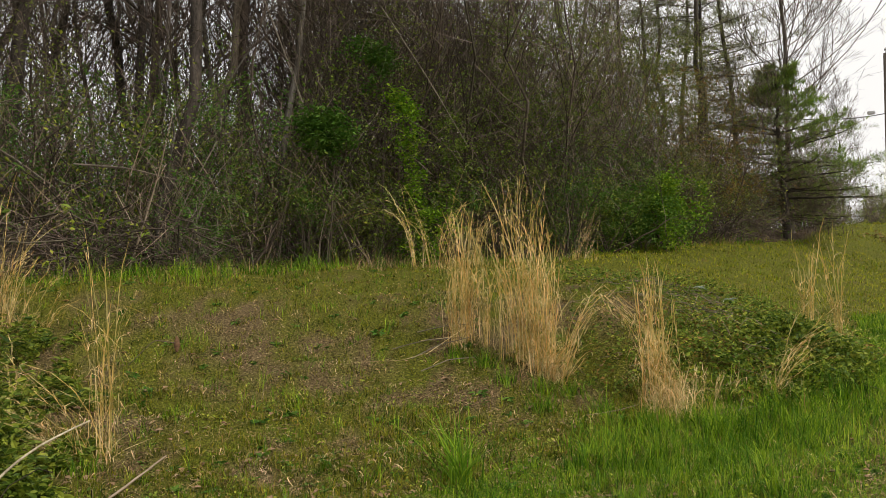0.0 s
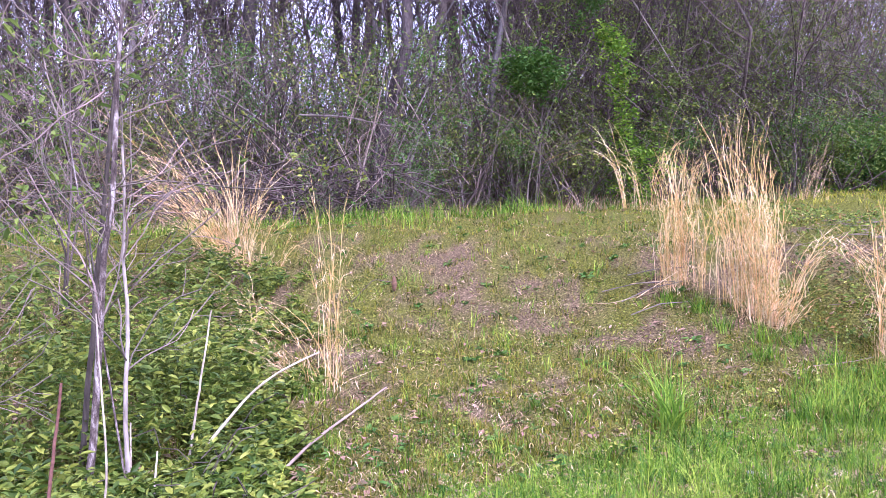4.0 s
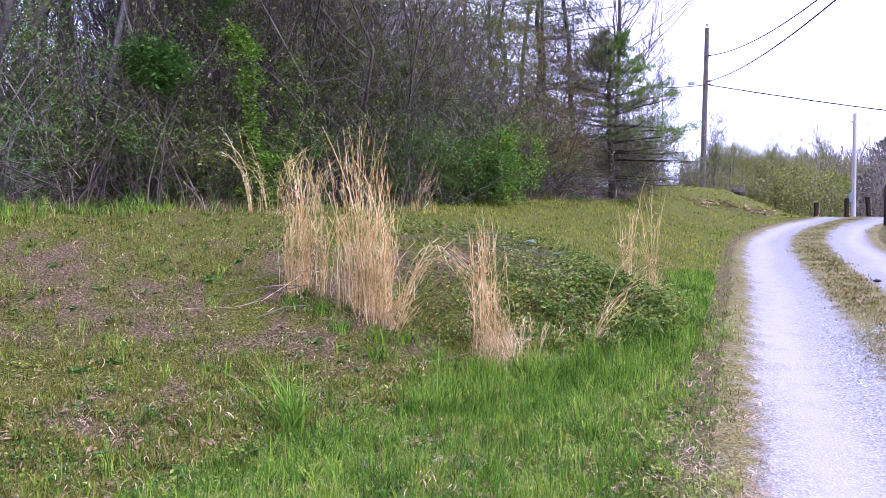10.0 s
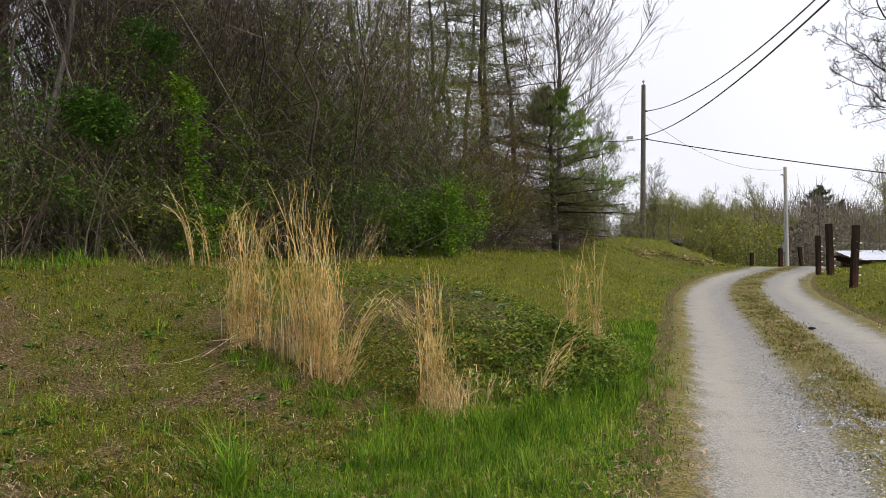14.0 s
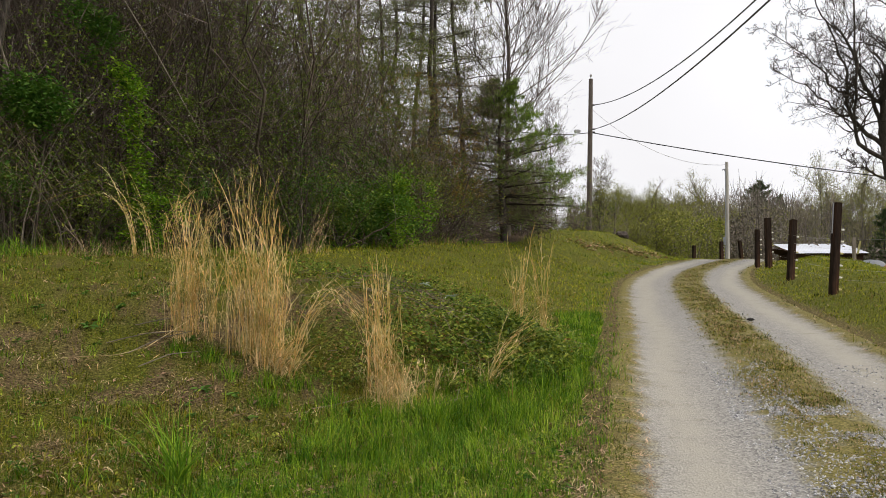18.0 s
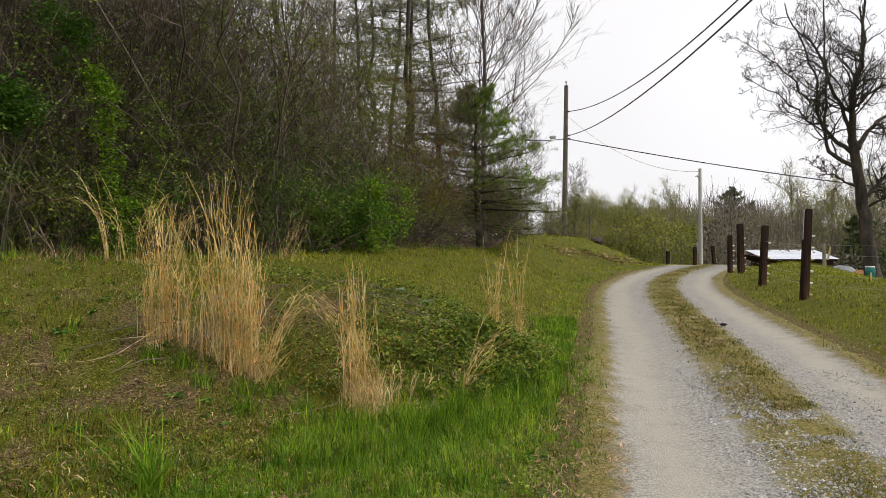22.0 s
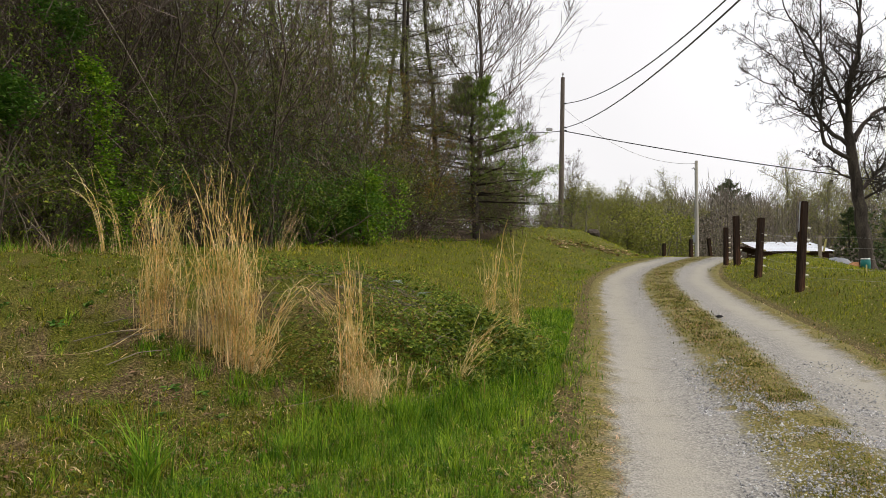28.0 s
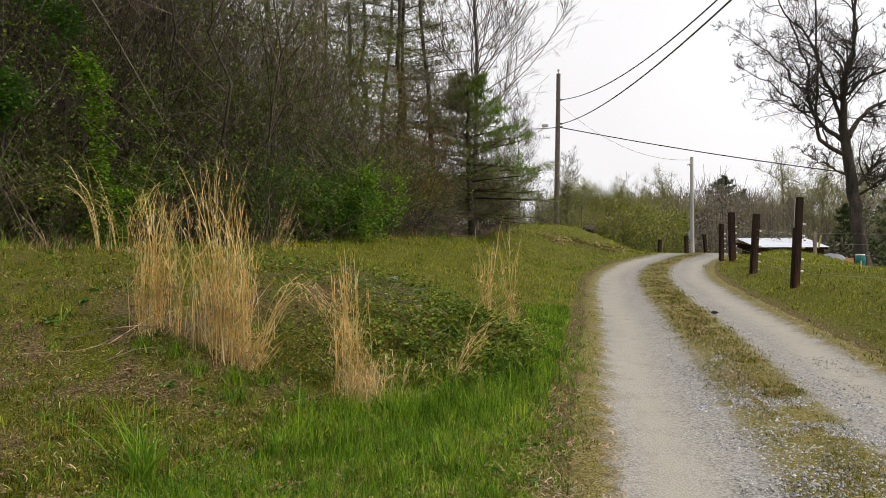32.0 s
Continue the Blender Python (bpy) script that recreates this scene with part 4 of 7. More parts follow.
# small dense clumps of grass in the clearing and verges
n = 1500
x, y, r = view_spread(n, -62, 30, 3.1, 12)
keep = (np.abs(road_off(x, y)) > 1.6) & (in_woods(x, y) < 0.3)
x, y = x[keep], y[keep]
per = 26
i = np.repeat(np.arange(len(x)), per)
tall, wide_ = rng.uniform(0.035, 0.12, len(x)), rng.uniform(0.015, 0.06, len(x))
bx, by_ = x[i] + rng.normal(0, 1, len(i)) * wide_[i], y[i] + rng.normal(0, 1, len(i)) * wide_[i]
fresh = (rng.random(len(x)) < 0.5)[i]
for sel, mat, lab in ((fresh, "grass_lush", "small green grass clumps in the clearing"), (~fresh, "grass", "small yellowish grass clumps in the clearing")):
    q = lying(bx[sel], by_[sel])
    tagged(part("grass_clumps", Soup().add(*blades(rng, q, tall[i][sel] * rng.uniform(0.5, 1.2, len(q)), rng.uniform(0.0025, 0.005, len(q)), 0.7, 3)), M[mat]), lab, "grass", kind="stuff")

# pale curled dead blades and short stems on the ground
n = 4500
x, y, r = view_spread(n, -62, 30, 3.1, 12)
keep = (np.abs(road_off(x, y)) > 1.5) & (in_woods(x, y) < 0.3) & (vnoise(x, y, 0.4, 68) > 0.35)
b = lying(x[keep], y[keep]) + np.array([0, 0, 0.02])
n = len(b)
a, L, t = rng.uniform(0, 2 * np.pi, (n, 1)), rng.uniform(0.03, 0.11, (n, 1)), np.linspace(-0.5, 0.5, 5)[None]
turn = a + rng.normal(0, 1.2, (n, 1)) * t
P = np.stack([b[:, :1] + np.cos(turn) * L * t, b[:, 1:2] + np.sin(turn) * L * t, b[:, 2:] + rng.uniform(0.0, 0.03, (n, 1)) * (1 - 4 * t ** 2) + rng.normal(0, 0.008, (n, 1)) * t * 4], -1)
tagged(part("curled_straw", Soup().add(*strips(P, np.tile([0.002, 0.0045, 0.005, 0.004, 0.0015], (n, 1)), rng=rng)), M["straw_pale"]), "pale curled dead blades lying on the ground", "dead grass", kind="stuff")

# leafy rosettes of weeds
x, y, r = view_spread(620, -60, 24, 3.2, 11)
keep = (np.abs(road_off(x, y)) > 1.7) & (in_woods(x, y) < 0.3)
x, y = x[keep], y[keep]
i = np.repeat(np.arange(len(x)), 11)
size = rng.uniform(0.03, 0.075, len(x))[i]
q = lying(x[i] + rng.normal(0, 0.016, len(i)), y[i] + rng.normal(0, 0.016, len(i))) + np.array([0, 0, 0.012])
tagged(part("weed_rosettes", Soup().add(*oval_leaves(rng, q, size * rng.uniform(0.7, 1.2, len(i)), 0.65, 0.42)), M["leaf_evergreen"]), "dark green broad-leaved weed rosettes in the grass", "weeds", kind="stuff")

# broad weeds low in the clearing
x, y, r = view_spread(34000, -58, 30, 3.2, 13)
keep = (0.5 * vnoise(x, y, 0.45, 61) + 0.5 * vnoise(x, y, 0.14, 62) > 0.52) & (np.abs(road_off(x, y)) > 1.4)
b = lying(x[keep], y[keep]) + np.array([0, 0, 0.015])
tagged(part("weeds", Soup().add(*_swap(leaves(rng, b + rng.uniform(0, 0.05, (len(b), 1)) * np.array([0, 0, 1]), rng.uniform(0.012, 0.036, len(b)), 0.5, 0.55))), M["leaf_ivy"]), "low broad-leaved green weeds in the grass", "weeds", kind="stuff")

# trailing leaves over the mound
x = np.concatenate([rng.normal(0.1, 0.6, 11000), rng.normal(0.15, 0.4, 6000), rng.normal(-0.9, 1.0, 8000), rng.normal(-0.9, 0.5, 1600)])
y = np.concatenate([rng.normal(8.0, 0.8, 11000), rng.normal(7.2, 0.35, 6000), rng.normal(9.3, 0.6, 8000), rng.normal(7.0, 0.3, 1600)])
keep = (0.6 * vnoise(x, y, 0.4, 71) + 0.4 * vnoise(x, y, 0.15, 73) > 0.36) & (toe_x(y) - x > -0.1)
x, y = x[keep], y[keep]
hump = 0.05 + 0.22 * vnoise(x, y, 0.5, 72) ** 2
b = np.stack([x, y, ground_z(x, y) + hump * rng.random(len(x)) ** 0.6], -1)
pk = rng.random(len(b))
rust, fresh = pk < 0.14, pk > 0.62
for name, sel, mat, lab in (("trailing_leaves", ~rust & ~fresh, "leaf_ivy", "trailing honeysuckle leaves spread over the earth mound"), ("fresh_leaves", fresh, "leaf_spring", "fresh yellow-green leaves on the earth mound"), ("reddish_leaves", rust, "leaf_rust", "reddish young leaves among the trailing honeysuckle")):
    tagged(part(name, Soup().add(*_swap(leaves(rng, b[sel], rng.uniform(0.022, 0.052, sel.sum()), 0.45, 0.62))), M[mat]), lab, "ground cover", kind="stuff")
n = 220
x, y = rng.normal(-0.5, 0.6, n), rng.normal(8.3, 0.8, n)
a, L = rng.uniform(0, 2 * np.pi, n), rng.uniform(0.15, 0.5, n)
t = np.linspace(-0.5, 0.5, 4)[None]
X, Y = x[:, None] + np.cos(a)[:, None] * L[:, None] * t, y[:, None] + np.sin(a)[:, None] * L[:, None] * t
Z = ground_z(X, Y) + 0.02 + rng.uniform(0, 0.08, (n, 1)) + rng.normal(0, 0.012, X.shape)
tagged(part("runners", Soup().add(*tubes(np.stack([X, Y, Z], -1), np.full(X.shape, 0.0025), 3)), M["twig_warm"]), "thin brown runners and dead stems over the mound", "runners", kind="stuff")

n = 6500
x, y = rng.normal(0.50, 0.27, n), rng.normal(7.55, 0.45, n)
keep = toe_x(y) - x > -0.15
x, y = x[keep], y[keep]
hump = 0.08 + 0.20 * np.exp(-((x - 0.5) / 0.35) ** 2 - ((y - 7.6) / 0.55) ** 2) * (0.5 + vnoise(x, y, 0.25, 74))
b = np.stack([x, y, ground_z(x, y) + hump * rng.random(len(x)) ** 0.5], -1)
tagged(part("mound_leaves", Soup().add(*oval_leaves(rng, b, rng.uniform(0.028, 0.06, len(b)), 0.35, 0.5)), M["leaf_honey"]), "glossy green honeysuckle heaped at the mound's foot", "ground cover", kind="stuff")

# leafy bank of honeysuckle beside the viewpoint
az = -44.0 - np.abs(rng.normal(0, 11, 36000))
r = 1 / rng.uniform(1 / 8.3, 1 / 3.3, len(az))
az = az - np.clip(4.6 - r, 0, 2) * 1.5 - 2.0 * vnoise(r, az, 0.9, 83)
edge = ramp((-45.0 - az) / 9)
x, y = r * np.sin(np.radians(az)), r * np.cos(np.radians(az))
hump = 0.85 * edge * (0.10 + 0.45 * vnoise(x, y, 0.8, 81) + 0.40 * vnoise(x, y, 0.3, 84) ** 2) * (0.3 + 0.7 * ramp((r - 4.2) / 1.8)) + 0.03
keep = (az > -78) & (vnoise(x, y, 0.20, 82) + 0.22 * edge > 0.54)
keep &= np.arange(len(az)) % 7 == 0
x, y, hump = x[keep], y[keep], hump[keep]
n, k = len(x), 7
top = 0.05 + hump * rng.uniform(0.35, 1.3, n) * (0.6 + 0.8 * vnoise(x, y, 0.35, 85))
a, sl = rng.uniform(0, 2 * np.pi, n), rng.uniform(0.05, 0.5, n) * (0.08 + top)
t = np.linspace(0, 1, k)[None]
P = np.stack([x[:, None] + np.cos(a)[:, None] * sl[:, None] * t ** 1.5, y[:, None] + np.sin(a)[:, None] * sl[:, None] * t ** 1.5, ground_z(x, y)[:, None] + top[:, None] * t], -1)
tagged(part("honeysuckle_stems", Soup().add(*tubes(P, np.full((n, k), 0.0013), 3)), M["leaf_olive"]), "thin reddish honeysuckle shoots", "ground cover", kind="stuff")
sp, bt = [], []
for j in range(1, k):
    for flip in (0, np.pi):
        on = rng.random(n) < (0.45, 0.6, 0.75, 0.9, 1.0, 1.0)[j - 1]
        sp.append(P[on, j])
        bt.append(a[on] + 1.4 * j + flip + rng.normal(0, 0.35, on.sum()))
q, th = np.concatenate(sp), np.concatenate(bt)
m = len(q)
d = unit(np.stack([np.cos(th), np.sin(th), rng.normal(0.25, 0.35, m)], -1))
side = unit(np.cross(d, np.array([0, 0, 1.0]) + rng.normal(0, 0.6, (m, 3))))
up = np.cross(side, d)
Ln = rng.uniform(0.034, 0.078, (m, 1)) * rng.uniform(0.8, 1.2, (m, 1))
w = side * Ln * 0.20
V = np.stack([q, q + d * Ln * 0.32 + w + up * Ln * 0.08, q + d * Ln * 0.68 + w * 0.8 + up * Ln * 0.03, q + d * Ln - up * Ln * 0.15, q + d * Ln * 0.68 - w * 0.8 + up * Ln * 0.03, q + d * Ln * 0.32 - w + up * Ln * 0.08], 1)
ix = np.arange(m * 6).reshape(m, 6)
tagged(part("honeysuckle", Soup().add(V, np.stack([ix[:, [0, 1, 2, 3]], ix[:, [0, 3, 4, 5]]], 1).reshape(-1, 4)), M["leaf_honey"]), "dense bank of paired green honeysuckle leaves", "ground cover", kind="stuff")
n = 45
i = rng.integers(0, len(x), n)
P0 = np.stack([x[i], y[i], ground_z(x[i], y[i])], -1)
a, L = rng.uniform(0, 2 * np.pi, n), rng.uniform(0.3, 1.0, n)
t = np.linspace(0, 1, 6)
P = P0[:, None] + np.stack([np.cos(a)[:, None] * L[:, None] * 0.6 * t, np.sin(a)[:, None] * L[:, None] * 0.6 * t, (L * 0.9)[:, None] * (t - 0.45 * t ** 2)], -1) + rng.normal(0, 0.02, (n, 6, 3))
tagged(part("runners", Soup().add(*tubes(P, np.full((n, 6), 0.0028), 3)), M["twig"]), "dry bent stems tangled in the honeysuckle", "runners", kind="stuff")


# ---------------------------------------------------------------- clumps of dry broomsedge


def gz1(x, y):
    return float(ground_z(x, y))


def sedge(x, y, h, n, spread, label, lean=0.035, to=None, bend=0.15, mat="straw", leafy=0.8, fan=0.35, droop=0, sway=0.0):
    """A tussock: upright stalks with feathered tips and curling blades at the base. to: bearing of a common lean."""
    r = np.random.default_rng(int(abs(x * 100) + abs(y * 1000)))
    ob = thing("broomsedge", x, y, float(ground_z(x, y)) - 0.05, label, "dry grass", "clumps of dry broomsedge")
    k = 9
    s = np.linspace(0, 1, k)[None]
    g0 = float(ground_z(x, y))

    def feet(m, wide):
        """Feet of stalks, gathered round a few crowns and set on the slope."""
        count = max(2, n // 9)
        ca, cr = r.uniform(0, 2 * np.pi, count), np.sqrt(r.random(count)) * spread * wide * 1.1
        crowns = np.stack([cr * np.cos(ca), cr * np.sin(ca)], -1)
        q = crowns[r.integers(0, count, m)] + r.normal(0, (0.04 if n > 25 else 0.022) * wide, (m, 2))
        q[:, 1] *= 0.8
        return np.stack([q[:, 0], q[:, 1], ground_z(x + q[:, 0], y + q[:, 1]) - g0], -1)
    ft = feet(n, 1.0)
    bx, by = ft[:, 0], ft[:, 1]
    H = h * (0.45 + 0.55 * r.random(n) ** 1.2)
    a = r.uniform(0, 2 * np.pi, n) if to is None else np.radians(90 - to) + r.normal(0, fan, n)
    out = H * (np.abs(r.normal(lean, lean * min(0.6, fan * 1.7), n)))
    tip = H * np.abs(r.normal(bend, bend * 0.5, n))
    reach = out[:, None] * s + tip[:, None] * s ** 3.2
    up = H[:, None] * s - (tip[:, None] * (droop or (0.45 if bend < 0.45 else 0.85))) * s ** 3.5 + ft[:, 2:]
    P = np.stack([bx[:, None] + reach * np.cos(a)[:, None] + sway * H[:, None] * s ** 1.4, by[:, None] + reach * np.sin(a)[:, None], up], -1) + np.cumsum(r.normal(0, 0.012, (n, k, 3)), 1) * s[..., None] * np.array([1, 1, 0.3])
    W = r.uniform(0.0035, 0.006, (n, 1)) * np.interp(s, (0, 0.6, 0.8, 1), (1, 0.9, 1.3, 0.35)) * max(1.0, math.hypot(x, y) / 8)
    stalks = Soup().add(*strips(P, W, rng=r))
    def along_stalks(m, lo, hi):
        i, f = r.integers(0, n, m), r.uniform(lo, hi, m) * (k - 1)
        j = np.minimum(f.astype(int), k - 2)
        return P[i, j] + (P[i, j + 1] - P[i, j]) * (f - j)[:, None], unit(P[i, j + 1] - P[i, j])
    m = n * 7
    st, d = along_stalks(m, 0.3, 0.97)
    d = unit(d + r.normal(0, 0.2, (m, 3)))
    stalks.add(*strips(np.stack([st, st + d * r.uniform(0.04, 0.15, (m, 1))], 1), np.tile([0.0045, 0.001], (m, 1)), rng=r))
    m = n * 6
    st, d = along_stalks(m, 0.03, 0.75)
    b = r.uniform(0, 2 * np.pi, m)
    o = np.stack([np.cos(b), np.sin(b), 0 * b], -1)
    L = r.uniform(0.03, 0.12, (m, 1))
    Q = np.stack([st, st + (d * 0.8 + o * 0.35) * L * 0.6, st + (d * 0.7 + o * 0.9) * L, st + (d * 0.1 + o * 1.25) * L], 1)
    curls = Soup().add(*strips(Q, np.tile([0.006, 0.0055, 0.004, 0.001], (m, 1)), rng=r))
    part("curled_leaf", curls, M["straw_pale"], ob)["kind"] = "stuff"
    part("stalk_sheaf", stalks, M[mat], ob)["kind"] = "stuff"
    m = int(n * leafy)
    bl = Soup().add(*blades(r, feet(m, 1.15), h * r.uniform(0.12, 0.55, m), r.uniform(0.003, 0.006, m), np.abs(r.normal(0.3, 0.2, m)), 5))
    m = int(n * 1.4)
    bl.add(*blades(r, feet(m, 1.5), r.uniform(0.06, 0.30, m), r.uniform(0.003, 0.006, m), r.uniform(0.6, 2.6, m), 5))
    part("blade_tuft", bl, M["straw_pale" if mat == "straw" else "straw"], ob)["kind"] = "stuff"
    return ob


sedge(-1.86, 6.80, 1.82, 72, 0.16, "tall thick clump of golden dry broomsedge on the mound", 0.04, bend=0.09, sway=-0.05)
sedge(-1.70, 6.72, 1.45, 44, 0.10, "golden dry broomsedge beside a thicker clump", 0.04, bend=0.10, sway=0.02)
sedge(-1.58, 6.60, 0.45, 22, 0.07, "short curled broomsedge at the foot of a tall clump", 0.3, 120, 0.3, leafy=3)
sedge(-2.49, 7.05, 1.40, 58, 0.12, "golden dry broomsedge clump beside a taller one", 0.04, bend=0.08)
sedge(-2.30, 7.0, 1.45, 10, 0.05, "thin dry broomsedge between two thick clumps", 0.04)
sedge(-0.62, 6.45, 1.25, 46, 0.20, "loose upright dry broomsedge in front of the mound", 0.03, bend=0.06, leafy=1)
sedge(-0.60, 6.36, 0.48, 50, 0.20, "low pale curled broomsedge tussock in front of the mound", 0.16, bend=0.3, mat="straw_pale", leafy=3)
arch = thing("broomsedge", -1.52, 6.74, gz1(-1.52, 6.74), "golden dry broomsedge bent over into an arch", "dry grass", "clumps of dry broomsedge")
r = np.random.default_rng(77)
n = 13
k = np.linspace(0, 1, 12)[None]
H, L = r.normal(0.60, 0.05, (n, 1)), r.normal(0.84, 0.07, (n, 1))
P = np.stack([L * k, r.normal(0, 0.10, (n, 1)) * k, H * np.sin(np.pi * 0.96 * k ** 0.85) ** 0.9], -1) + r.normal(0, 0.022, (n, 1, 3)) * np.array([1, 1, 0.2]) + np.cumsum(r.normal(0, 0.011, (n, 12, 3)), 1)
part("stalk_sheaf", Soup().add(*strips(P, r.uniform(0.004, 0.007, (n, 1)) * np.linspace(1, 0.5, 12)[None], rng=r)), M["straw"], arch)["kind"] = "stuff"
m = 420
i, j = r.integers(0, n, m), r.integers(0, 10, m)
d = unit(unit(P[i, j + 1] - P[i, j]) + r.normal(0, 0.6, (m, 3)))
part("blade_tuft", Soup().add(*strips(np.stack([P[i, j], P[i, j] + d * r.uniform(0.05, 0.16, (m, 1))], 1), np.tile([0.005, 0.001], (m, 1)), rng=r)), M["straw_pale"], arch)["kind"] = "stuff"
sedge(0.42, 8.15, 1.25, 14, 0.07, "few slim dry broomsedge stalks on the mound", 0.05, bend=0.08, leafy=1)
sedge(0.72, 8.5, 1.25, 14, 0.08, "few slim dry broomsedge stalks standing apart", 0.07, bend=0.12, leafy=1)
sedge(0.05, 6.80, 1.0, 14, 0.04, "dry broomsedge stalks arching over the leaves", 0.4, 80, 0.35, leafy=1, fan=0.12)
sedge(-0.3, 6.5, 0.36, 4, 0.03, "short broken pale stalk stubs by the mound", 0.4, 40, 0.05, "straw_pale", 1)
sedge(-4.55, 10.95, 1.95, 15, 0.14, "arching dry broomsedge before the woods", 0.14, -95, 0.5, leafy=0.6, droop=1.0)
sedge(-4.28, 11.2, 1.9, 13, 0.16, "arching dry broomsedge before the woods", 0.12, 80, 0.45, leafy=0.6, droop=0.9)
sedge(-3.83, 11.37, 1.85, 14, 0.18, "arching dry broomsedge before the woods", 0.1, bend=0.35, leafy=0.6, droop=0.8)
sedge(-2.7, 13.9, 1.2, 18, 0.25, "faded dry stalks leaning before the woods", 0.3, 40, 0.15, "litter", 1)
sedge(-3.88, 4.07, 1.65, 13, 0.07, "slim upright dry broomsedge beside the honeysuckle", 0.03, bend=0.08, leafy=0.6)
sedge(-3.95, 4.1, 1.5, 9, 0.07, "drooping dry broomsedge beside the honeysuckle", 0.5, -128, 0.75, leafy=0.4, fan=0.2)
sedge(-3.92, 3.95, 0.75, 12, 0.04, "pale dry blades fanned out over the honeysuckle", 1.1, -124, 0.9, "straw_pale", 0.3, 0.2)
sedge(-6.75, 5.6, 2.15, 90, 0.17, "large arching clump of dry broomsedge", 0.55, -138, 0.75, leafy=1.5, fan=0.2, droop=0.8)
sedge(-6.7, 5.65, 1.75, 14, 0.12, "upright dry broomsedge within a large arching clump", 0.06, bend=0.2, leafy=1)
sedge(-6.5, 5.55, 1.5, 14, 0.12, "arching dry broomsedge beside a larger clump", 0.12, 10, 0.3)
sedge(-6.2, 5.6, 1.0, 14, 0.12, "low arching dry broomsedge", 0.3, 50, 0.9)
sedge(-4.4, 4.05, 0.55, 26, 0.06, "pale dry blades drooping over the honeysuckle", 0.5, -110, 1.2, "straw_pale", 1.5)
sedge(-5.0, 4.3, 0.8, 22, 0.10, "pale dry blades arching over the honeysuckle", 0.4, -60, 1.2, "straw_pale", 1.0)


def tuft(x, y, h, n, label):
    r = np.random.default_rng(int(abs(x * 77) + y * 991))
    ob = thing("grass_tuft", x, y, float(ground_z(x, y)) - 0.02, label, "grass tuft", "green tufts")
    b = np.stack([r.normal(0, 0.05, n), r.normal(0, 0.05, n), 0 * r.random(n)], -1)
    part("blade_sheaf", Soup().add(*blades(r, b, h * r.uniform(0.5, 1.1, n), r.uniform(0.005, 0.009, n) * (1.5 if h > 0.4 else 1), np.abs(r.normal(0.75 if h > 0.4 else 0.55, 0.35, n)), 6)), M["leaf_bright" if h > 0.4 else "grass_lush"], ob)["kind"] = "stuff"


for k, (x, y, s_) in enumerate(((-1.95, 6.45, 0.24), (-1.65, 6.4, 0.22), (-2.5, 6.75, 0.2), (-2.2, 6.65, 0.2), (-1.4, 6.45, 0.2), (-0.75, 6.15, 0.24), (-0.45, 6.2, 0.22), (-1.1, 6.25, 0.22), (-1.55, 6.1, 0.2), (-3.8, 3.85, 0.16), (-3.95, 3.8, 0.14))):
    tuft(x, y, s_, 70, "green grass tuft at the foot of dry broomsedge")
tuft(-1.72, 4.66, 0.60, 90, "tall green sedge tuft in the clearing")
tuft(-1.35, 4.3, 0.2, 60, "low green grass tuft in the clearing")
tuft(-3.0, 2.55, 0.32, 40, "upright green blades beside a fallen stick")
tuft(-2.4, 4.9, 0.13, 40, "low green grass tuft in the clearing")
tuft(-0.9, 5.6, 0.26, 120, "bluish green grass tuft at the foot of the mound")
tuft(-0.3, 5.9, 0.26, 120, "bluish green grass tuft at the foot of the mound")
tuft(0.35, 6.1, 0.24, 110, "bluish green grass tuft at the foot of the mound")


# tall mixed grass along the foot of the woods
n = 11000
deg = rng.uniform(-70, 1, n)
r = woods_r(deg) - 0.9 + 1.6 * rng.random(n)
x, y = r * np.sin(np.radians(deg)), r * np.cos(np.radians(deg))
dry = vnoise(x, y, 1.3, 95) + rng.normal(0, 0.12, n)
for name, sel, mat, lab in (("edge_grass", dry < 0.5, "grass_lush", "tall green grass along the foot of the woods"), ("edge_straw", dry >= 0.5, "litter", "dry tan grass along the foot of the woods")):
    b = lying(x[sel], y[sel])
    m = len(b)
    tagged(part(name, Soup().add(*blades(rng, b, 0.06 + 0.42 * rng.random(m) ** 2.5 * vnoise(b[:, 0], b[:, 1], 0.7, 97), rng.uniform(0.006, 0.012, m), 0.9, 4)), M[mat]), lab, "grass", kind="stuff")


# ---------------------------------------------------------------- sticks, stems, stones


def rod(name, pts, r0, r1, mat, label, category, sides=7, parent=None):
    """A bent stick through the given points."""
    pts = np.array(pts, float)
    k = 16
    u = np.linspace(0, len(pts) - 1, k)
    P = np.stack([np.interp(u, np.arange(len(pts)), pts[:, c]) for c in range(3)], -1)
    P[1:-1] = (P[:-2] + P[1:-1] * 2 + P[2:]) / 4
    P += np.random.default_rng(int(abs(pts).sum() * 100)).normal(0, r0 * 0.12, P.shape)
    s = Soup().add(*tubes(P[None], np.linspace(r0, r1, k)[None], sides))
    ob = part(name, s, M[mat], parent, smooth=True)
    return tagged(ob, label, category)


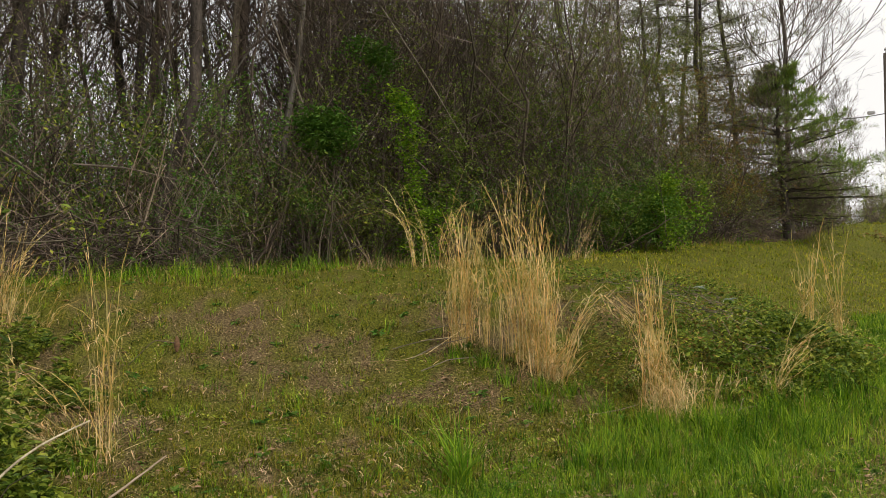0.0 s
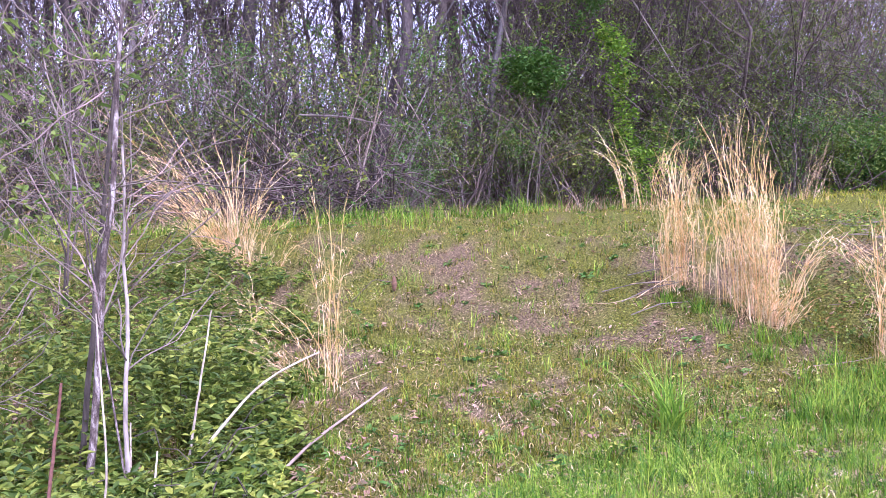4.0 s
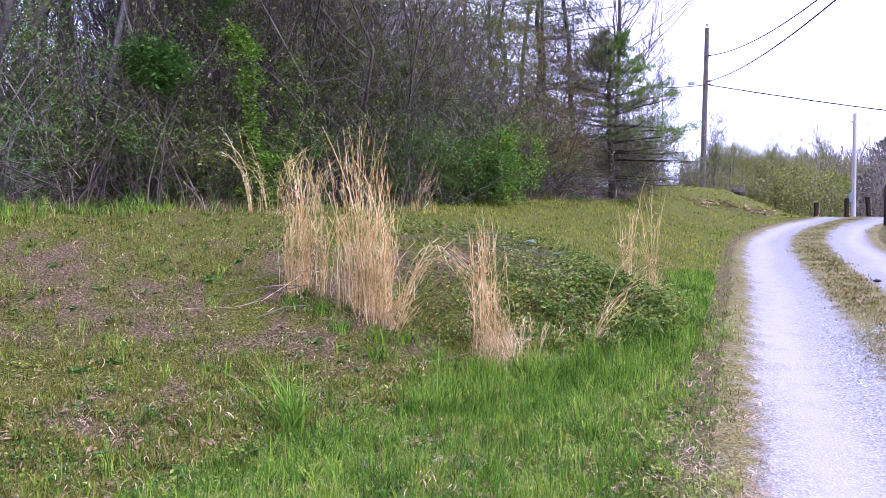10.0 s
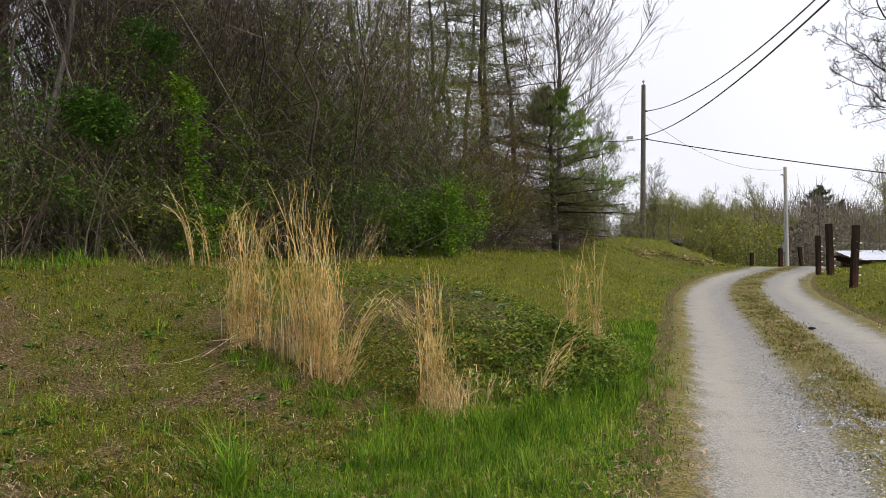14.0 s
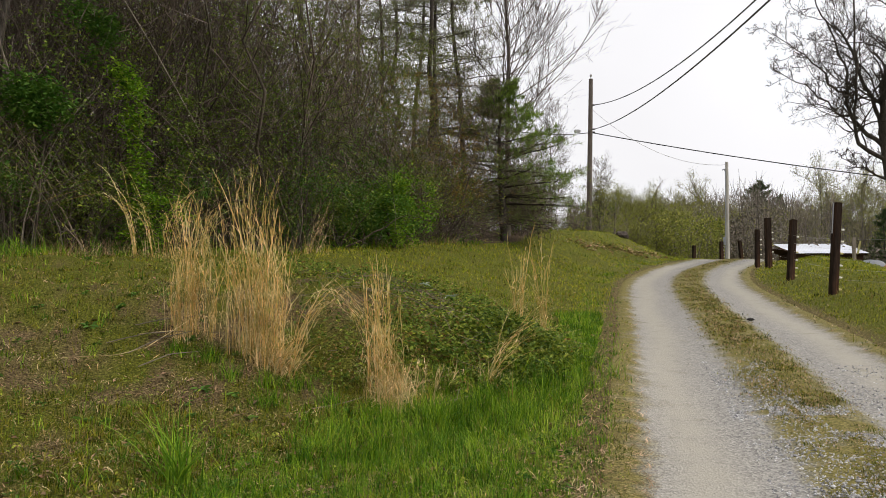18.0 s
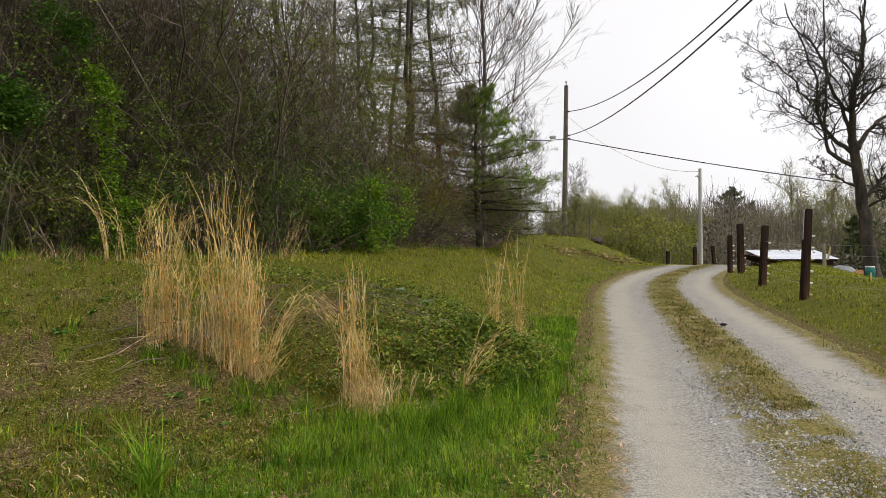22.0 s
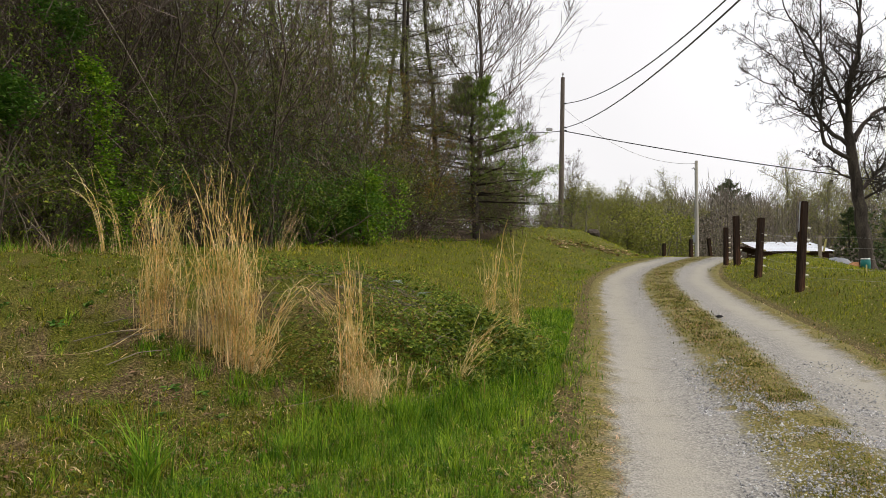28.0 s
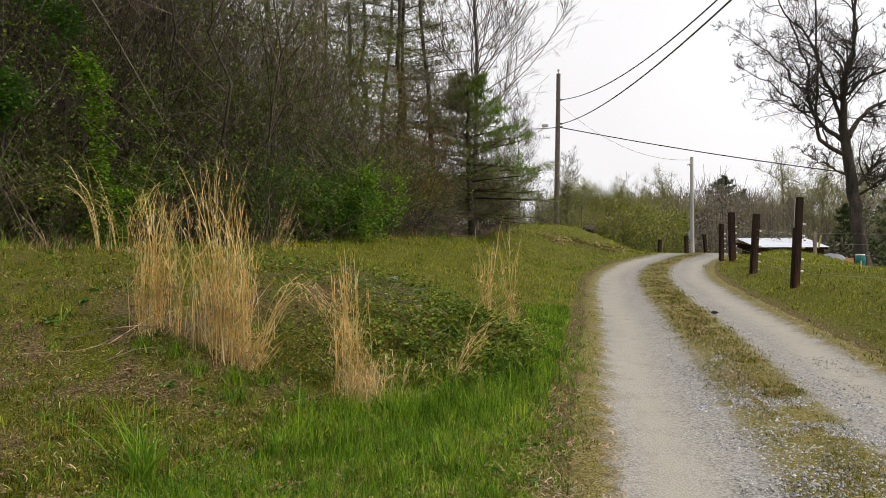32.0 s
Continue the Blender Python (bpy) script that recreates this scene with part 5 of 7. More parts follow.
rod("fallen_stick", [(-3.0, 2.5, gz1(-3.0, 2.5) + 0.03), (-3.22, 3.2, gz1(-3.22, 3.2) + 0.07), (-3.51, 4.2, gz1(-3.51, 4.2) + 0.07)], 0.011, 0.006, "twig_pale", "grey weathered stick lying in the grass", "stick")
rod("dry_stalk", [(-3.57, 2.62, 0.30), (-3.53, 2.73, 0.45), (-3.488, 2.842, 0.575), (-3.475, 3.0, 0.70), (-3.46, 3.18, 0.79), (-3.436, 3.494, 0.866)], 0.010, 0.005, "stalk", "long pale dry stalk arching over the honeysuckle", "stalk")
rod("dry_stalk", [(-3.6, 2.66, 0.30), (-3.54, 2.70, 0.72), (-3.53, 2.79, 1.17)], 0.008, 0.004, "stalk", "pale upright dry stalk in the honeysuckle", "stalk")
rod("dry_stalk", [(-3.35, 2.28, gz1(-3.35, 2.28)), (-3.5, 2.42, 0.5)], 0.006, 0.004, "stalk", "short pale broken stalk in the honeysuckle", "stalk")
rod("dry_stalk", [(-3.7, 2.4, gz1(-3.7, 2.4)), (-3.72, 2.42, 0.62)], 0.006, 0.004, "stalk", "short pale broken stalk in the honeysuckle", "stalk")
rod("red_cane", [(*by(-62.3, 3.6), 0.1), (*by(-61.9, 3.68), 0.5), (*by(-61.0, 3.75), 0.95)], 0.009, 0.006, "cane", "upright reddish brown cane in the honeysuckle", "cane")
rod("dry_stalk", [(*by(-59.5, 3.5), 0.1), (*by(-58.4, 3.45), 0.62), (*by(-58.9, 3.5), 1.25)], 0.006, 0.003, "stalk", "thin pale dry stalk in the honeysuckle", "stalk")
rod("straw_stalk", [(-3.3, 6.4, gz1(-3.3, 6.4) + 0.03), (-2.9, 6.5, gz1(-2.9, 6.5) + 0.05), (-2.55, 6.7, gz1(-2.55, 6.7) + 0.12)], 0.0022, 0.0015, "litter", "dry stalk lying by the broomsedge", "stalk")
rod("straw_stalk", [(-2.9, 6.95, gz1(-2.9, 6.95) + 0.03), (-2.55, 6.9, gz1(-2.55, 6.9) + 0.14)], 0.004, 0.002, "straw_pale", "dry stalk leaning on the broomsedge", "stalk")
rod("straw_stalk", [(-2.75, 6.7, gz1(-2.75, 6.7) + 0.03), (-2.45, 6.9, gz1(-2.45, 6.9) + 0.22)], 0.004, 0.002, "straw_pale", "dry stalk leaning on the broomsedge", "stalk")
for x0, y0, x1, y1, z1 in ((-3.1, 6.75, -2.5, 6.95, 0.1), (-2.85, 6.6, -2.4, 6.85, 0.16), (-3.0, 7.1, -2.45, 7.0, 0.2), (-2.7, 6.45, -2.3, 6.75, 0.05)):
    rod("straw_stalk", [(x0, y0, gz1(x0, y0) + 0.03), ((x0 + x1) / 2, (y0 + y1) / 2, gz1((x0 + x1) / 2, (y0 + y1) / 2) + 0.05 + z1 * 0.4), (x1, y1, gz1(x1, y1) + z1)], 0.005, 0.003, "twig_grey", "dead grey stalk leaning beside the broomsedge", "stalk")
rod("twig", [(-0.15, 4.75, gz1(-0.15, 4.75) + 0.02), (-0.25, 4.95, gz1(-0.25, 4.95) + 0.03)], 0.005, 0.003, "twig", "small brown twig lying in the grass", "twig")

bud = thing("seed_stalk", -4.9, 5.4, gz1(-4.9, 5.4), "thin twig bowed over with a dark seed head", "seed head")
rod("stalk", [(0, 0, 0), (0.1, 0.2, 0.2), (0.15, 0.42, 0.16)], 0.004, 0.003, "twig", "", "", 5, bud)
s = np.linspace(0, 1, 8)
head = np.stack([0.15 + 0 * s, 0.43 + 0 * s, 0.08 + 0.14 * s], -1)[None]
part("seed_head", Soup().add(*tubes(head, (0.026 * np.sin(np.pi * np.clip(s, 0.05, 0.95)) ** 0.6)[None], 8)), M["plume"], bud, "dark brown fuzzy head", True)


def stone(x, y, size, mat, label, name="stone", category="stone", flat=0.6):
    bm = bmesh.new()
    bmesh.ops.create_icosphere(bm, subdivisions=2, radius=size)
    for v in bm.verts:
        q = noise.noise(v.co * (1.3 / size) + Vector((x * 7, y * 5, 0)))
        v.co *= 1 + 0.35 * q
        v.co.z *= flat
    ob = part(name, bm, M[mat], smooth=False)
    ob.matrix_basis = pose(x, y, gz1(x, y) + size * flat * 0.45, 0, 0, x * 90)
    return tagged(ob, label, category)


stone(-1.60, 4.5, 0.03, "plume", "grey stone in the grass")
stone(0.0, 5.6, 0.045, "rock", "grey stone at the foot of the mound")
stone(-1.15, 4.2, 0.035, "rock", "small grey stone in the grass")
stone(4.2, 12.6, 0.06, "black", "small black clod lying in the wheel rut", "clod", "clod", 0.35)
stone(6.75, 37.4, 0.30, "bark_dark", "dark rotten stump on the grassy bank", "stump", "stump", 0.75)

mul = thing("mullein", -0.27, 8.62, gz1(-0.27, 8.62) + 0.05, "silvery broad-leaved rosette on the mound", "plant")
for i in range(9):
    a = i * 2.4
    b = np.array([[0.02 * math.cos(a), 0.02 * math.sin(a), 0.05]])
    v, t = leaves(np.random.default_rng(900 + i), b, np.array([0.065 + 0.015 * (i % 3)]), 0.7, 0.42)
    part("leaf", Soup().add(v, None, t), M["silver"], mul)
mul2 = copy_thing(mul, pose(-0.55, 8.9, gz1(-0.55, 8.9) + 0.08, 0, 0, 80))
for m_ in (mul, mul2):
    m_["group"] = "silvery rosettes"

# slim stems and bush in front of the honeysuckle
bush = thing("bare_bush", -3.66, 2.14, gz1(-3.66, 2.14), "upright bush with grey-brown stems and few new leaves", "bush")
br = np.random.default_rng(41)
LEFT = np.array([-0.5, -0.85, 0])
P1 = np.stack([np.linspace(0, 0.10, 10) + br.normal(0, 0.006, 10), np.linspace(0, 0.22, 10) + br.normal(0, 0.006, 10), np.linspace(0, 2.7, 10)], -1)
P2 = np.stack([np.linspace(0.14, 0.0, 10) + br.normal(0, 0.006, 10), np.linspace(0.12, 0.24, 10) + br.normal(0, 0.006, 10), np.linspace(0, 1.75, 10)], -1)
P3 = np.stack([np.linspace(0.2, -0.25, 10), np.linspace(0.1, 0.05, 10), np.linspace(0, 2.1, 10)], -1)
P4 = np.stack([np.linspace(-0.25, -0.1, 10) + br.normal(0, 0.008, 10), np.linspace(0.1, 0.3, 10), np.linspace(0, 2.4, 10)], -1)
for P_, r0, mt, lb in ((P1, 0.020, "bark_mottled", "rough peeling grey-brown stem"), (P2, 0.013, "bark_pale", "pale peeling stem"), (P3, 0.006, "bark_mottled", ""), (P4, 0.017, "bark_brown", "")):
    part("stem", Soup().add(*tubes(P_[None], np.linspace(r0, r0 * 0.45, 10)[None], 7)), M[mt], bush, lb, True)
PP, RR = np.stack([P1, P2, P4]), np.stack([np.linspace(0.02, 0.008, 10)] * 3)
a_, ra_ = offshoots(br, PP, RR, 14, 0.3, 0.98, 0.42, 55, 6, 0.4, 0.18, 0.35)
b_, rb_ = offshoots(br, a_, ra_, 5, 0.2, 1.0, 0.45, 45, 4, 0.2, 0.2, 0.6)
part("crown", Soup().add(*tubes(a_, np.maximum(ra_, 0.0035), 4)).add(*tubes(b_, np.maximum(rb_, 0.002), 3)), M["twig_warm"], bush)["kind"] = "stuff"
q_ = b_[br.integers(0, len(b_), 170), -1]
part("foliage", Soup().add(*oval_leaves(br, q_, br.uniform(0.025, 0.06, 170), 0.3, 0.42)), M["leaf_spring"], bush)["kind"] = "stuff"
# leafy bush that reaches in beside it
bush = thing("leafy_shrub", -4.35, 1.75, gz1(-4.35, 1.75), "slender shrub with brown stems and fresh pointed leaves", "bush")
S_ = np.stack([stem_line(br, h_, 0.12, 0.12, 9, (br.normal(0, 0.15), br.normal(0, 0.15), 0)) for h_ in (2.6, 2.3, 2.0, 2.7)])
RR = np.stack([np.linspace(0.011, 0.004, 9)] * 4)
for P_ in S_:
    part("stem", Soup().add(*tubes(P_[None], RR[:1], 6)), M["bark_brown"], bush, "", True)
a_, ra_ = offshoots(br, S_, RR, 13, 0.15, 0.98, 0.36, 55, 6, 0.4, 0.2, 0.4)
b_, rb_ = offshoots(br, a_, ra_, 5, 0.2, 1.0, 0.45, 45, 4, 0.2, 0.2, 0.6)
part("crown", Soup().add(*tubes(a_, np.maximum(ra_, 0.003), 4)).add(*tubes(b_, np.maximum(rb_, 0.0018), 3)), M["twig_warm"], bush)["kind"] = "stuff"
q_ = b_[br.integers(0, len(b_), 420), -1] + br.normal(0, 0.015, (420, 3))
part("foliage", Soup().add(*oval_leaves(br, q_, br.uniform(0.045, 0.10, 420), 0.3, 0.38)), M["leaf_spring"], bush)["kind"] = "stuff"
copy_thing(bush, pose(-6.3, 3.6, gz1(-6.3, 3.6), 0, 0, 130))

# bare reddish earth on the bank beyond the pine
n = 1100
u = rng.random(n)
x = 3.4 + 4.6 * u + rng.normal(0, 0.15, n)
y = 29.0 + 6.0 * u + rng.normal(0, 0.45, n)
keep = vnoise(x, y, 0.6, 99) > 0.4
b = lying(x[keep], y[keep]) + np.array([0, 0, 0.03])
tagged(part("earth_crumbs", Soup().add(*_swap(leaves(rng, b, rng.uniform(0.05, 0.16, len(b)), 0.75, 0.8))), M["litter"]), "reddish bare earth crumbs on the bank", "earth", kind="stuff")
# ---------------------------------------------------------------- green clumps, vines and dead wood along the woods


def leafy(name, x, y, z0, shape, n, size, mat, label, category, stem=True, seed=0, clumps=7):
    """Leaves in clumps within a loose body (half-sizes in shape) over a stem that reaches the ground."""
    r = np.random.default_rng(seed)
    ob = thing(name, x, y, gz1(x, y) - 0.03, label, category)
    c = r.normal(0, 0.5, (clumps, 3)) * np.array(shape)
    i = r.integers(0, clumps, n)
    p = c[i] + r.normal(0, 0.15, (n, 3)) * np.array(shape) * r.uniform(0.5, 1.3, (clumps, 1))[i] + np.array([0, 0, z0])
    p = p[p[:, 2] > 0.02]
    part("foliage", Soup().add(*_swap(leaves(r, p, r.uniform(0.6, 1.3, len(p)) * size, 0.45, 0.5))), M[mat], ob)["kind"] = "stuff"
    m = 7
    P = np.stack([np.stack([np.linspace(0, q[0], 7), np.linspace(0, q[1], 7), np.linspace(0, z0 + q[2], 7)], -1) for q in c[:m]]) + r.normal(0, 0.02, (min(m, clumps), 7, 3))
    part("stem", Soup().add(*tubes(P, np.linspace(0.02, 0.006, 7)[None] * np.ones((len(P), 1)), 4)), M["twig"], ob)["kind"] = "stuff"
    return ob


for az, r, z0, shape, n, size, mat, label, seed in (
        (-5.7, 17.0, 0.95, (0.75, 0.6, 0.95), 4600, 0.08, "leaf_bright", "bright green leafy bush before the woods", 1),
        (-7.9, 16.6, 0.65, (0.9, 0.5, 0.6), 4200, 0.075, "leaf_evergreen", "green leafy bush before the woods", 2),
        (-9.5, 16.2, 0.8, (0.8, 0.5, 0.7), 2600, 0.06, "leaf_spring", "spring-green leafy bush before the woods", 3),
        (-12.5, 15.6, 1.2, (1.0, 0.6, 1.0), 2600, 0.06, "leaf_evergreen", "tangled green bush before the woods", 4),
        (-16.5, 15.0, 1.3, (1.1, 0.6, 1.1), 2600, 0.06, "leaf_olive", "tangled olive-green bush before the woods", 5),
        (-20.5, 14.0, 0.9, (0.9, 0.6, 0.8), 2400, 0.055, "leaf_evergreen", "tangled green bush before the woods", 6),
        (-30.5, 12.8, 1.0, (0.9, 0.6, 0.8), 2200, 0.05, "leaf_evergreen", "tangled green bush before the woods", 7),
        (-34.5, 12.4, 1.1, (0.9, 0.6, 0.8), 1800, 0.05, "leaf_olive", "tangled olive-green bush before the woods", 8)):
    leafy("leafy_bush", *by(az, r), z0, shape, n, size, mat, label, "bush", seed=seed, clumps=42)
for az, r, z0, shape, n, size, mat, label, seed in (
        (-44.5, 12.4, 1.6, (1.0, 0.6, 0.7), 1700, 0.05, "leaf_evergreen", "evergreen bush within the woods' edge", 9),
        (-50, 12.2, 1.9, (1.1, 0.7, 0.8), 1900, 0.05, "leaf_evergreen", "evergreen bush within the woods' edge", 10),
        (-57, 11.8, 1.4, (1.1, 0.7, 0.9), 1700, 0.05, "leaf_olive", "olive-green bush within the woods' edge", 11),
        (-37.5, 13.5, 2.2, (0.4, 0.4, 1.3), 900, 0.06, "leaf_evergreen", "ivy-wrapped young trunk in the woods", 12),
        (-2.0, 20.5, 1.7, (1.0, 0.7, 1.3), 2200, 0.06, "leaf_rust", "rust-tinted leafing bush before the woods", 13),
        (-12.0, 17.0, 3.6, (1.4, 0.8, 1.4), 2400, 0.06, "leaf_olive", "leafing young tree top at the wood's edge", 14),
        (-17.0, 16.0, 3.8, (1.3, 0.8, 1.6), 2000, 0.06, "leaf_spring", "leafing young tree top at the wood's edge", 15),
        (-3.5, 19.5, 1.2, (1.1, 0.6, 0.9), 2600, 0.055, "leaf_olive", "olive-green bush before the woods", 17)):
    leafy("leafy_bush", *by(az, r), z0, shape, n, size, mat, label, "bush", seed=seed, clumps=42)
for az, r, z0, shape, n, size, mat, label, seed in (
        (-10.5, 18.0, 5.2, (1.5, 0.8, 1.4), 2200, 0.06, "leaf_olive", "leafing young tree top at the wood's edge", 18),
        (-24.5, 14.6, 3.9, (1.3, 0.8, 1.2), 1800, 0.06, "leaf_olive", "leafing young tree top at the wood's edge", 19),
        (-20.0, 15.2, 2.6, (1.2, 0.7, 1.0), 2000, 0.06, "leaf_spring", "leafing young tree top at the wood's edge", 20),
        (-26.5, 13.4, 1.0, (1.0, 0.6, 0.8), 2000, 0.055, "leaf_olive", "tangled olive-green bush before the woods", 21),
        (-39.5, 12.6, 2.0, (0.9, 0.6, 0.9), 1500, 0.055, "leaf_spring", "leafing bush within the woods' edge", 22),
        (-47.5, 13.0, 3.0, (1.1, 0.6, 1.0), 800, 0.055, "leaf_olive", "leafing young tree top at the wood's edge", 23),
        (-54.0, 12.6, 3.2, (1.1, 0.6, 1.0), 700, 0.055, "leaf_spring", "leafing young tree top at the wood's edge", 24),
        (-7.0, 19.0, 3.4, (1.2, 0.8, 1.3), 2000, 0.06, "leaf_olive", "leafing young tree top at the wood's edge", 16)):
    leafy("leafy_bush", *by(az, r), z0, shape, n, size, mat, label, "bush", seed=seed, clumps=42)
def vine(az, r, path, n, mat, label, seed, size=0.06, start=0.3):
    """A climber: leaves hung in shingled clumps along a winding stem; path: (bearing offset, height, girth)."""
    q = np.random.default_rng(seed)
    x, y = by(az, r)
    ob = thing("climbing_vine", x, y, gz1(x, y) - 0.03, label, "vine")
    path = np.array([(0, 0, 0.08)] + list(path), float)
    side, out = np.array([math.cos(radians(az)), -math.sin(radians(az)), 0]), np.array([-math.sin(radians(az)), -math.cos(radians(az)), 0])
    line = path[:, :1] * side + path[:, 1:2] * np.array([0, 0, 1.0])
    u = np.linspace(0, len(path) - 1, 24)
    P = np.stack([np.interp(u, np.arange(len(path)), line[:, c]) for c in range(3)], -1) + q.normal(0, 0.02, (24, 3))
    part("stem", Soup().add(*tubes(P[None], np.linspace(0.018, 0.008, 24)[None], 5)), M["twig"], ob)
    clumps = int(n / 28)
    v = q.uniform(start, len(path) - 1, clumps)
    c = np.stack([np.interp(v, np.arange(len(path)), line[:, k]) for k in range(3)], -1)
    g = np.interp(v, np.arange(len(path)), path[:, 2])[:, None]
    c = c + q.normal(0, 0.55, (clumps, 1)) * g * side + np.abs(q.normal(0, 0.5, (clumps, 1))) * g * out + q.normal(0, 0.3, (clumps, 1)) * g * np.array([0, 0, 1])
    p = c[q.integers(0, clumps, n)] + q.normal(0, 0.075, (n, 3)) * np.array([1.2, 1.2, 0.8])
    part("foliage", Soup().add(*oval_leaves(q, p, q.uniform(0.6, 1.3, n) * size, 0.55, 0.6)), M[mat], ob)["kind"] = "stuff"
    return ob


vine(-22.6, 13.2, [(-0.1, 0.5, 0.24), (-0.05, 1.1, 0.15), (-0.12, 1.8, 0.14), (-0.2, 2.4, 0.24), (-0.35, 2.9, 0.18)], 2600, "leaf_bright", "climbing vine with bright green new leaves", 31)
vine(-22.0, 13.2, [(0.1, 0.5, 0.35), (0.15, 1.0, 0.2)], 800, "leaf_bright", "low bright green climbing vine", 32)
vine(-20.6, 13.6, [(0.0, 1.4, 0.2), (0.1, 2.4, 0.35)], 900, "leaf_spring", "thin climbing vine with light green leaves", 35)
vine(-29.0, 12.7, [(0.1, 1.6, 0.1), (0.0, 2.1, 0.40), (-0.2, 2.4, 0.40)], 2600, "leaf_evergreen", "dark green clump of climbing vine", 33, 0.07, 1.5)
vine(-25.3, 13.4, [(0.1, 2.6, 0.06), (0.0, 3.5, 0.30), (-0.2, 3.7, 0.3)], 1500, "leaf_evergreen", "dark green clump of climbing vine", 34, 0.06, 1.5)


def leafing_boughs(name, count, az, deep, z, length, mat, twig, label, per=26, size=0.05):
    """Arching boughs set in layers along the edge of the woods, with small new leaves along their side twigs."""
    p = woods_spots(count, az, deep, z)
    k = np.linspace(0, 1, 6)[None]
    a = rng.uniform(0, 2 * np.pi, count)
    L = rng.uniform(*length, count)[:, None]
    rise = rng.uniform(-0.1, 0.6, count)[:, None]
    P = p[:, None] + np.stack([np.cos(a)[:, None] * L * k, np.sin(a)[:, None] * L * k * 0.7, L * (rise * k - 0.5 * k ** 2)], -1) + np.cumsum(rng.normal(0, 0.02, (count, 6, 3)), 1)
    B, rb = offshoots(rng, P, np.full((count, 6), 0.006), 9, 0.1, 1.0, 0.34, 50, 3, 0.1, 0.15, 0.6)
    tagged(part(name + "_twigs", Soup().add(*strips(P, np.tile(np.linspace(0.012, 0.005, 6), (count, 1)), rng=rng)).add(*strips(B, np.tile([0.007, 0.005, 0.003], (len(B), 1)), rng=rng)), M[twig]), "arching twigs of " + label, "twigs", kind="stuff")
    n = count * per * 2
    lines = B[rng.integers(0, len(B), n)]
    t = rng.random((n, 1))
    q = lines[:, 0] * (1 - t) + lines[:, -1] * t + rng.normal(0, 0.02, (n, 3))
    bough_tone = rng.random(n) < 0.9
    tagged(part(name, Soup().add(*oval_leaves(rng, q[bough_tone], rng.uniform(0.6, 1.3, bough_tone.sum()) * size, 0.5, 0.5)), M[mat]), "new leaves of " + label, "leaves", kind="stuff")


leafing_boughs("olive_boughs", 300, (-19, -1), (0.0, 3.5), (0.6, 5.5), (0.5, 1.5), "leaf_olive", "twig_warm", "olive-green young trees at the wood's edge")
leafing_boughs("spring_boughs", 170, (-21, -3), (-0.1, 2.0), (0.3, 3.0), (0.5, 1.3), "leaf_spring", "twig_warm", "spring-green brush at the wood's edge")
leafing_boughs("rust_boughs", 90, (-7, 1), (0.2, 3.5), (0.5, 4.0), (0.5, 1.3), "leaf_rust", "twig_warm", "rust-tinted young trees at the wood's edge")
leafing_boughs("green_boughs", 90, (-76, -26), (0.2, 3.5), (0.3, 2.6), (0.4, 1.2), "leaf_evergreen", "twig", "dark green brush before the woods")
leafing_boughs("sapling_boughs", 24, (-76, -24), (0.5, 4.0), (2.0, 6.5), (0.5, 1.5), "leaf_spring", "twig", "thinly leafing saplings in the woods", 10)

for (a0, r0, z0), (a1, r1, z1), rad, mt in (
        ((-33.2, 13.5, 4.4), (-28.9, 12.8, 1.4), 0.022, "bark_pale"), ((-25.1, 13.2, 4.3), (-19.1, 13.4, 2.0), 0.022, "bark_pale"),
        ((-28.6, 13.0, 2.1), (-33.0, 12.6, 0.6), 0.018, "bark_pale"), ((-45.5, 12.0, 1.5), (-39.0, 11.8, 1.25), 0.03, "bark_pale"),
        ((-52.0, 11.8, 1.9), (-46.0, 11.7, 1.1), 0.022, "bark_grey"), ((-13.5, 16.0, 3.2), (-17.5, 15.6, 5.2), 0.02, "bark_pale"),
        ((-36.5, 12.2, 1.9), (-40.0, 11.7, 0.3), 0.014, "bark_pale"), ((-31.5, 12.5, 1.5), (-32.4, 12.4, 0.2), 0.012, "bark_pale")):
    p0, p1 = by(a0, r0), by(a1, r1)
    q0, q1 = (*p0, gz1(*p0) + z0), (*p1, gz1(*p1) + z1)
    mid = [(u + v) / 2 + w for u, v, w in zip(q0, q1, (0, 0, 0.06))]
    rod("dead_branch", [q0, mid, q1], rad * 0.6, rad * 0.3, "twig_grey", "pale dead branch leaning in the brush", "dead branch")

# dead limbs fallen into the brush
dr = random.Random(27)
for k in range(14):
    a0, turn, z0 = dr.uniform(-72, -26), dr.uniform(-7, 7), dr.uniform(0.2, 2.2)
    r0 = float(woods_r(a0)) + dr.uniform(-0.1, 1.2)
    p0, p1 = by(a0, r0), by(a0 + turn, r0 + dr.uniform(-0.4, 0.4))
    q0, q1 = (*p0, gz1(*p0) + 0.02), (*p1, gz1(*p1) + z0)
    mid = [(u + v) / 2 + w for u, v, w in zip(q0, q1, (dr.uniform(-0.1, 0.1), 0, dr.uniform(0.0, 0.15)))]
    rod("dead_branch", [q0, mid, q1], dr.uniform(0.01, 0.022), 0.005, "twig_pale", "pale dead limb leaning in the brush", "dead branch")

